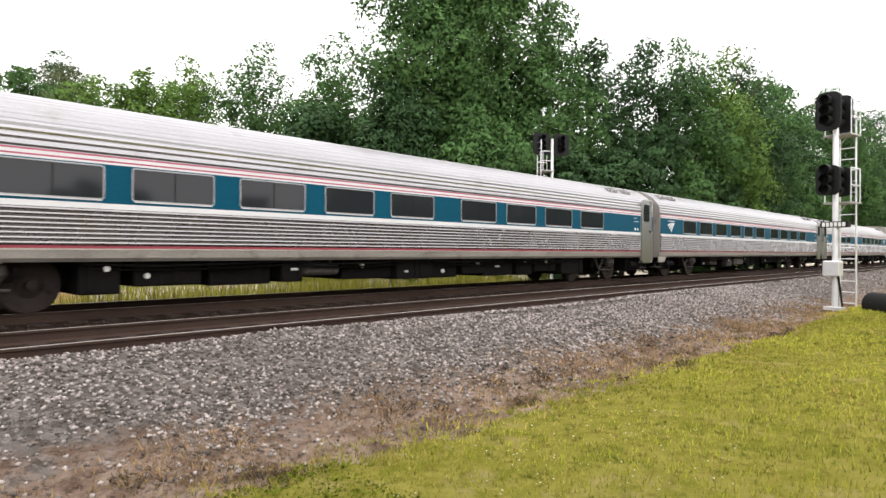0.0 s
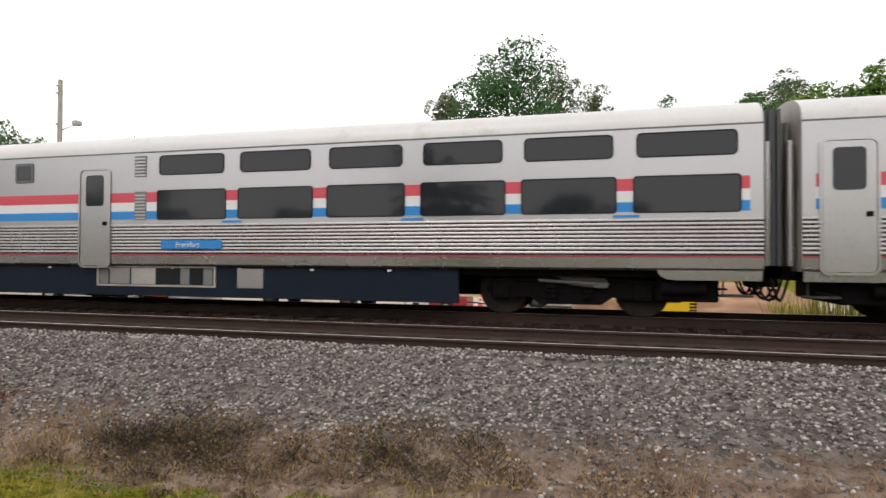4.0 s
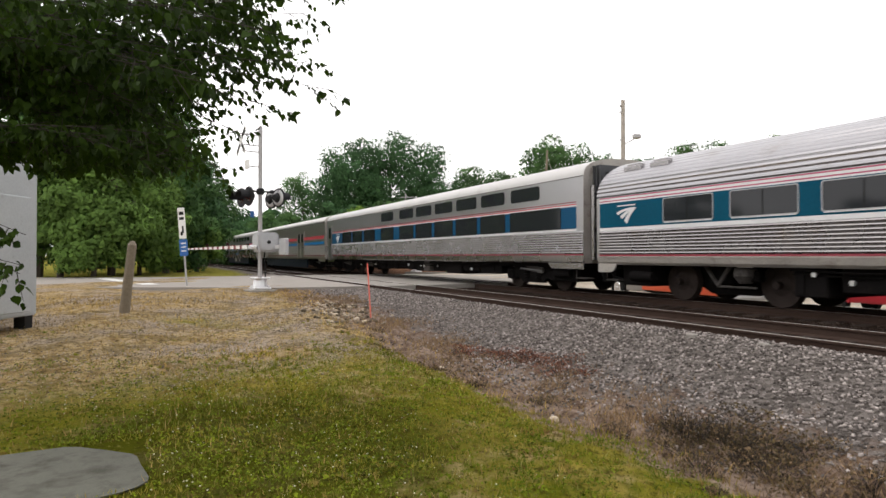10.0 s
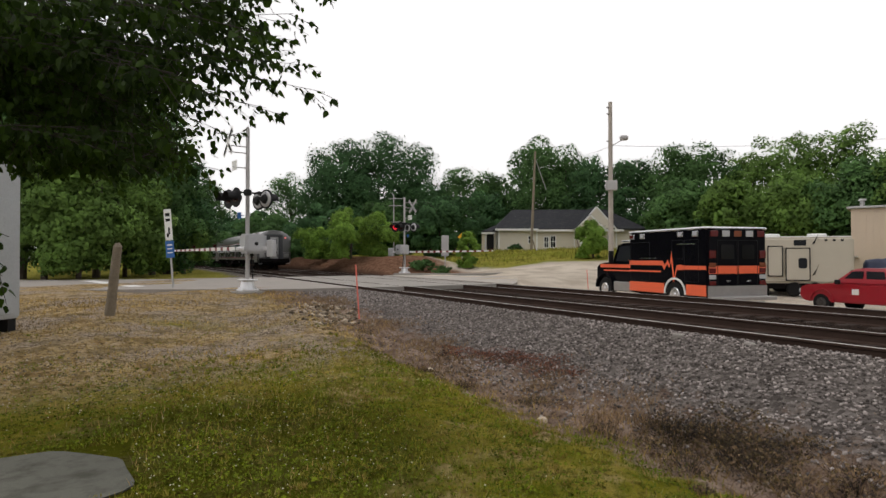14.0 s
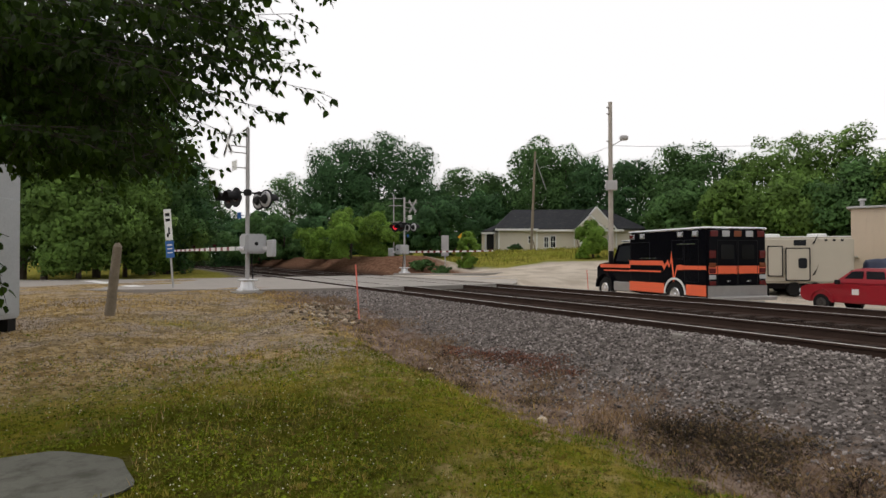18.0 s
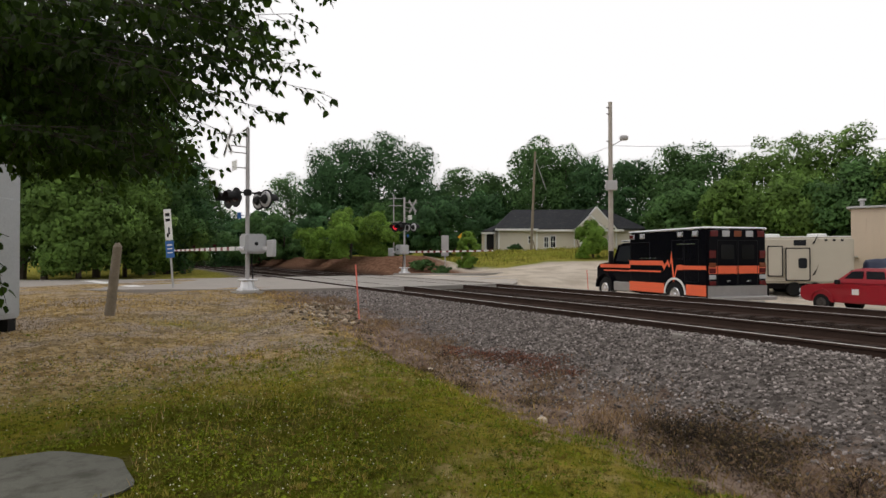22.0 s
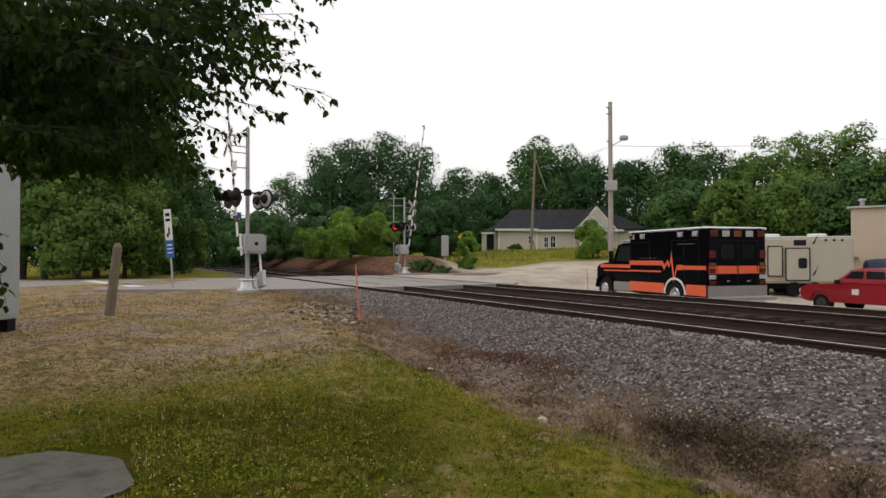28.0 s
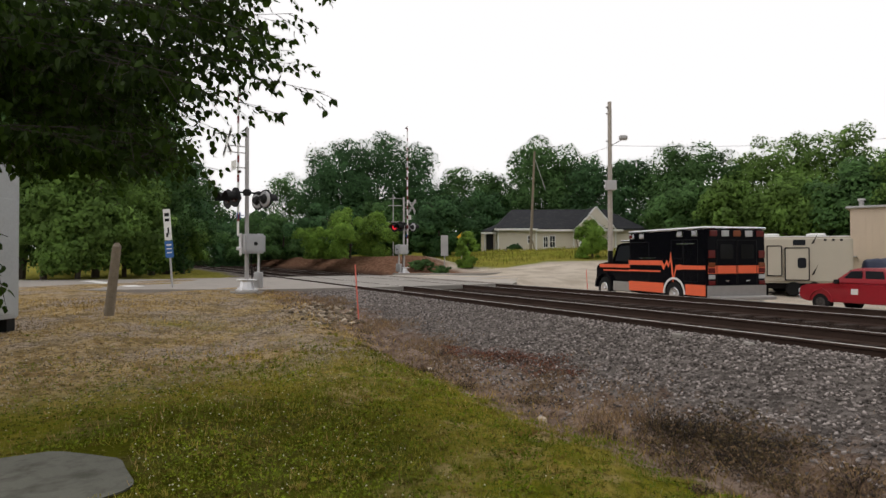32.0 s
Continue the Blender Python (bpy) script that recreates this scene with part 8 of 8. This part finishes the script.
root = np.stack([x + np.cos(a) * 0.012, y + np.sin(a) * 0.012, ground_height(x, y) - 0.006], -1)
wide = (0.0022 + 0.0009 * np.hypot(x, y))[:, None] * np.stack([-np.sin(a), np.cos(a), 0 * a], -1)
tip = root + np.stack([np.cos(a) * reach * length * 1.1, np.sin(a) * reach * length * 1.1, length * (1.15 - 0.7 * reach)], -1)
tagged(new("tussocks", mesh_of("tussocks", np.stack([root - wide, root + wide, tip], 1).reshape(-1, 3), np.arange(n * m * 3).reshape(-1, 3), GRASS)), "tussocks of rough olive-green and straw grass", "grass", kind="stuff")
n = 120000
x, y = rng.uniform(-10, 2.5, n), rng.uniform(-1.8, 4.1, n)
tuft = patchy(x, y, 3.5, 71) * patchy(x, y, 9.0, 73)
west = smooth(-6.0, -9.5, x + 3.0 * (patchy(x, y, 0.5, 4) - 0.5))
keep = (np.hypot(x, y) > 2.4) & (y < 3.7) & (rng.rand(n) < 0.15 + 1.5 * tuft + 0.5 * np.exp(-((x + 5.2) ** 2 + (y - 0.9) ** 2) / 3)) & (rng.rand(n) > west * 0.9) & ~((x > -5.6) & (x < -4.4) & (y < 0.06))
x, y, tuft = x[keep], y[keep], tuft[keep]
z = ground_height(x, y) + rng.uniform(0.0, 0.035, len(x)) * (0.5 + tuft)
tagged(new("clover", leaf_mesh("clover", np.stack([x, y, z], -1), rng.uniform(0.012, 0.034, len(x)), CLOVER_LEAF, rng, np.tile([0.0, 0.0, 1.0], (len(x), 1)))), "low green clover and broad-leaved weeds in the grass", "clover", kind="stuff")
n = 60000
x, y = rng.uniform(-24, 20, n), rng.uniform(-4, 4.9, n)
west = smooth(-5.5, -9.0, x + 3.0 * (patchy(x, y, 0.5, 4) - 0.5))
rim = smooth(3.0, 3.9, y) * smooth(5.0, 4.2, y)
keep = (np.hypot(x, y) > 2.8) & (rng.rand(n) < np.maximum(west * patchy(x, y, 1.3, 9) ** 2 * 0.6, rim * 0.8) + 0.05 + 0.35 * patchy(x, y, 1.1, 77) ** 3) & (x > -21) & ~((x > -5.6) & (x < -4.4) & (y < 0.06))
x, y = x[keep], y[keep]
blades("dry_grass", x, y, rng.uniform(0.02, 0.085, len(x)), 0.006 + 0.0012 * np.hypot(x, y), STRAW, "dry straw-coloured grass on the verge", rng, 1.0)
n = 52000
x = rng.uniform(-20, 24, n)
y = 4.65 + rng.normal(size=n) * 0.42
clump = patchy(x, y, 2.2, 12)
keep = (rng.rand(n) < clump ** 2) & (y > 3.7) & (y < 6.2)
x, y, clump = x[keep], y[keep], clump[keep]
near_bush = np.exp(-((x + 4.0) / 1.3) ** 2 - ((y - 4.35) / 0.35) ** 2)
blades("dry_weeds", x, y, rng.uniform(0.015, 0.075, len(x)) * (0.5 + clump) + 0.10 * near_bush * rng.rand(len(x)), 0.006 + 0.0010 * np.hypot(x, y), WEED, "reddish-brown dry weeds in the ditch", rng, 1.3, "weeds")
# brush along the ditch: low twiggy clumps, thickest east of the bend
clumps = [(rng.uniform(-4.2, -0.4), 4.62 + rng.normal() * 0.20, rng.uniform(0.16, 0.40), rng.uniform(0.05, 0.14)) for k in range(26)]
clumps += [(rng.uniform(-13, 16), 4.0 + rng.normal() * 0.26, rng.uniform(0.06, 0.22), rng.uniform(0.04, 0.13)) for k in range(55)]
clumps += [(-4.2 + 0.16 * k, 4.42 + 0.05 * k + rng.normal() * 0.05, 0.13, 0.25 - 0.025 * k) for k in range(5)]
mats_red = [(cx + rng.normal() * 0.30, cy + rng.normal() * 0.10, rng.uniform(0.10, 0.28), 0.06) for cx, cy in ((-9.0, 5.0), (-8.5, 5.25), (-7.7, 5.4), (-6.7, 5.35)) for k in range(5)]
mats_low = [(rng.uniform(-9.5, -5.2), 4.85 + rng.normal() * 0.22, rng.uniform(0.12, 0.30), 0.05) for k in range(14)] + [(rng.uniform(-3, 12), 4.55 + rng.normal() * 0.2, rng.uniform(0.1, 0.3), 0.07) for k in range(30)]
for nm, rows, mat, lab in (("weed_clump", clumps, DARK_WEED, "dark brown-green brush along the ditch"), ("dry_brush", mats_low + clumps[::2], WEED, "tan dry weed mats on the ballast slope"), ("red_weeds", mats_red, RED_WEED, "rusty red weed mats on the ballast slope")):
    pts, stems = [], []
    for cx, cy, r, h in rows:
        k = int(900 * r * (0.6 + 2 * h))
        a, q, u = rng.uniform(0, 6.283, k), np.sqrt(rng.rand(k)), rng.rand(k)
        px, py = cx + np.cos(a) * q * r, cy + np.sin(a) * q * r
        pts.append(np.stack([px, py, ground_height(px, py) + u * h * (1 - 0.75 * q * q)], -1))
        k = int(160 * r)
        a, q = rng.uniform(0, 6.283, k), rng.rand(k)
        px, py = cx + np.cos(a) * q * r * 0.6, cy + np.sin(a) * q * r * 0.6
        pz = ground_height(px, py)
        stems += [(px[i], py[i], pz[i] - 0.02, px[i] + math.cos(a[i]) * 0.4 * r, py[i] + math.sin(a[i]) * 0.4 * r, pz[i] + h * rng.uniform(0.6, 1.15), 0.0022, 0.001) for i in range(k)]
    pts = np.concatenate(pts)
    ob = tagged(new(nm, leaf_mesh(nm, pts, rng.uniform(0.012, 0.036, len(pts)), mat, rng)), lab, "weeds", kind="stuff")
    tagged(new(nm + "_stems", rods(stems, TWIG, 3)), "thin dry stems among the weeds", "weeds", kind="stuff")
n = 6000
x, y = rng.uniform(4.5, 24, n), rng.uniform(16.2, 20.5, n)
blades("tall_weeds", x, y, rng.uniform(0.4, 1.2, n) * (0.4 + 0.8 * patchy(x, y, 1.0, 20)), np.full(n, 0.05), TALL, "tall green and yellow weeds beyond the line", rng, 0.5, "weeds")
n = 9000
x, y = rng.uniform(-52, -26, n), rng.uniform(22, 44, n)
keep = (x * -0.887 + y * 0.461 > 44.5) & (x * -0.887 + y * 0.461 < 61.5)
x, y = x[keep], y[keep]
blades("lawn", x, y, rng.uniform(0.1, 0.35, len(x)), np.full(len(x), 0.06), TALL, "rough yellowish lawn before the house", rng, 0.7)
# clover heads
n = 2900
x, y = rng.uniform(-9, 16, n), rng.uniform(-1.5, 3.6, n)
close = rng.rand(n) < 0.13
x, y = np.where(close, -5.3 + rng.normal(size=n) * 1.3, x), np.where(close, 1.0 + rng.normal(size=n) * 0.8, y)
keep = (close | (patchy(x, y, 0.9, 31) > 0.6)) & (np.hypot(x, y) > 3) & ~((x > -5.6) & (x < -4.4) & (y < 0.06))
x, y = x[keep], y[keep]


def pebbles(name, x, y, size, mat, label, rng, lift=0.3, category="flowers", flat=0.75):
    """Many small uneven eight-sided lumps as one mesh."""
    n = len(x)
    z = ground_height(x, y) + size * lift
    c = np.stack([x, y, z], -1)
    q = rng.normal(size=(n, 3, 3))
    a = q[:, 0] / np.linalg.norm(q[:, 0], axis=1, keepdims=True)
    b = np.cross(a, q[:, 1]); b /= np.linalg.norm(b, axis=1, keepdims=True)
    k = np.cross(a, b)
    sz = size[:, None]
    pts = []
    for ax, s in ((a, 1), (a, -1), (b, 1), (b, -1), (k, 1), (k, -1)):
        pts.append(c + s * ax * sz * rng.uniform(0.55, 1.1, n)[:, None] * np.array([1, 1, flat]))
    v = np.stack(pts, 1).reshape(-1, 3)
    i = np.arange(n) * 6
    f = np.concatenate([np.stack([i + p, i + q2, i + r], -1) for p, q2, r in ((0, 2, 4), (2, 1, 4), (1, 3, 4), (3, 0, 4), (2, 0, 5), (1, 2, 5), (3, 1, 5), (0, 3, 5))])
    me = bpy.data.meshes.new(name)
    me.vertices.add(len(v)); me.vertices.foreach_set("co", v.ravel())
    me.loops.add(f.size); me.loops.foreach_set("vertex_index", f.ravel().astype(np.int32))
    me.polygons.add(len(f)); me.polygons.foreach_set("loop_start", (np.arange(len(f)) * 3).astype(np.int32))
    me.materials.append(mat)
    me.update(calc_edges=True)
    return tagged(new(name, me), label, category, kind="stuff")


pebbles("clover_flowers", x, y, rng.uniform(0.005, 0.0105, len(x)), CLOVER, "scattered white clover heads in the grass", rng, 5.0)
n = 78000
x = np.where(rng.rand(n) < 0.75, rng.uniform(-21, 22, n), rng.uniform(-21, 60, n))
y = rng.uniform(4.1, 7.62, n)
keep = (rng.rand(n) < 1 - 0.55 * smooth(-7.0, -11.0, x)) & (rng.rand(n) < 0.12 + smooth(4.35, 5.5, y + 1.2 * (patchy(x, y, 2.0, 40) - 0.5)))
x, y = x[keep], y[keep]
pebbles("ballast", x, y, rng.uniform(0.013, 0.033, len(x)) * (1 + 0.018 * np.clip(x, 0, 99)), STONE, "grey crushed-stone ballast along the near track", rng, 0.25, "ballast", 0.8)
n = 8000
x, y = rng.uniform(-20, 40, n), np.where(rng.rand(n) < 0.6, rng.uniform(9.5, 11.5, n), rng.uniform(13.5, 14.6, n))
pebbles("dark_ballast", x, y, rng.uniform(0.02, 0.05, n), DIRTY_STONE, "oily brown ballast between the tracks", rng, 0.15, "ballast", 0.7)
n = 21000
x, y = rng.uniform(-20, -6.5, n), rng.uniform(-3.5, 3.8, n)
keep = rng.rand(n) < patchy(x, y, 0.8, 44) * smooth(-6.5, -9.5, x)
x, y = x[keep], y[keep]
pebbles("verge_gravel", x, y, rng.uniform(0.008, 0.024, len(x)), VERGE_STONE, "loose pale gravel scattered on the dry verge", rng, 0.1, "gravel", 0.6)
n = 420
x, y = rng.normal(size=n) * 1.1 - 14.2, rng.normal(size=n) * 0.36 + 4.15
pebbles("rubble", x, y, rng.uniform(0.03, 0.10, n), VERGE_STONE, "pale rubble by the ditch end", rng, 0.15, "rubble", 0.6)
for x, y, s in ((-5.5, 4.08, 0.05), (-8.3, 4.1, 0.05), (-12.6, 4.2, 0.06)):
    bm = bms(); bmesh.ops.create_icosphere(bm, subdivisions=2, radius=s)
    for v in bm.verts:
        v.co *= 1 + 0.4 * noise.noise(v.co * 14 + Vector((x, y, 0)))
    tagged(part("rock", bm, VERGE_STONE, m=pose(x, y, float(ground_height(np.array(x), np.array(y))) + s * 0.4)), "pale stone at the grass edge", "rock", "loose rocks")


# ---------- everything that moves ----------
def motions():
    times = [0.5 * i for i in range(65)]
    ts, xs = zip(*GONE)
    for i, car in enumerate(CARS):
        walk(car, [(t, on_line(float(np.interp(t, ts, xs)) + PITCH * (FIRST + i) + 0.28)) for t in times])
    lift = [(0, 0), (10, 0), (21.9, 0), (22.1, 0.3), (22.4, 2.5), (23, 11.6), (23.5, 19), (24, 26.5), (24.5, 32.8), (25, 40.5), (25.5, 47), (26.5, 59), (27.5, 70), (28, 77), (28.5, 83.5), (29, 88.5), (29.5, 90), (32, 90)]
    for arm in (arm_near, arm_far):
        walk(arm, [(t, pose(0, 0.28, 1.40, 0, -a, 0)) for t, a in lift])


motions()
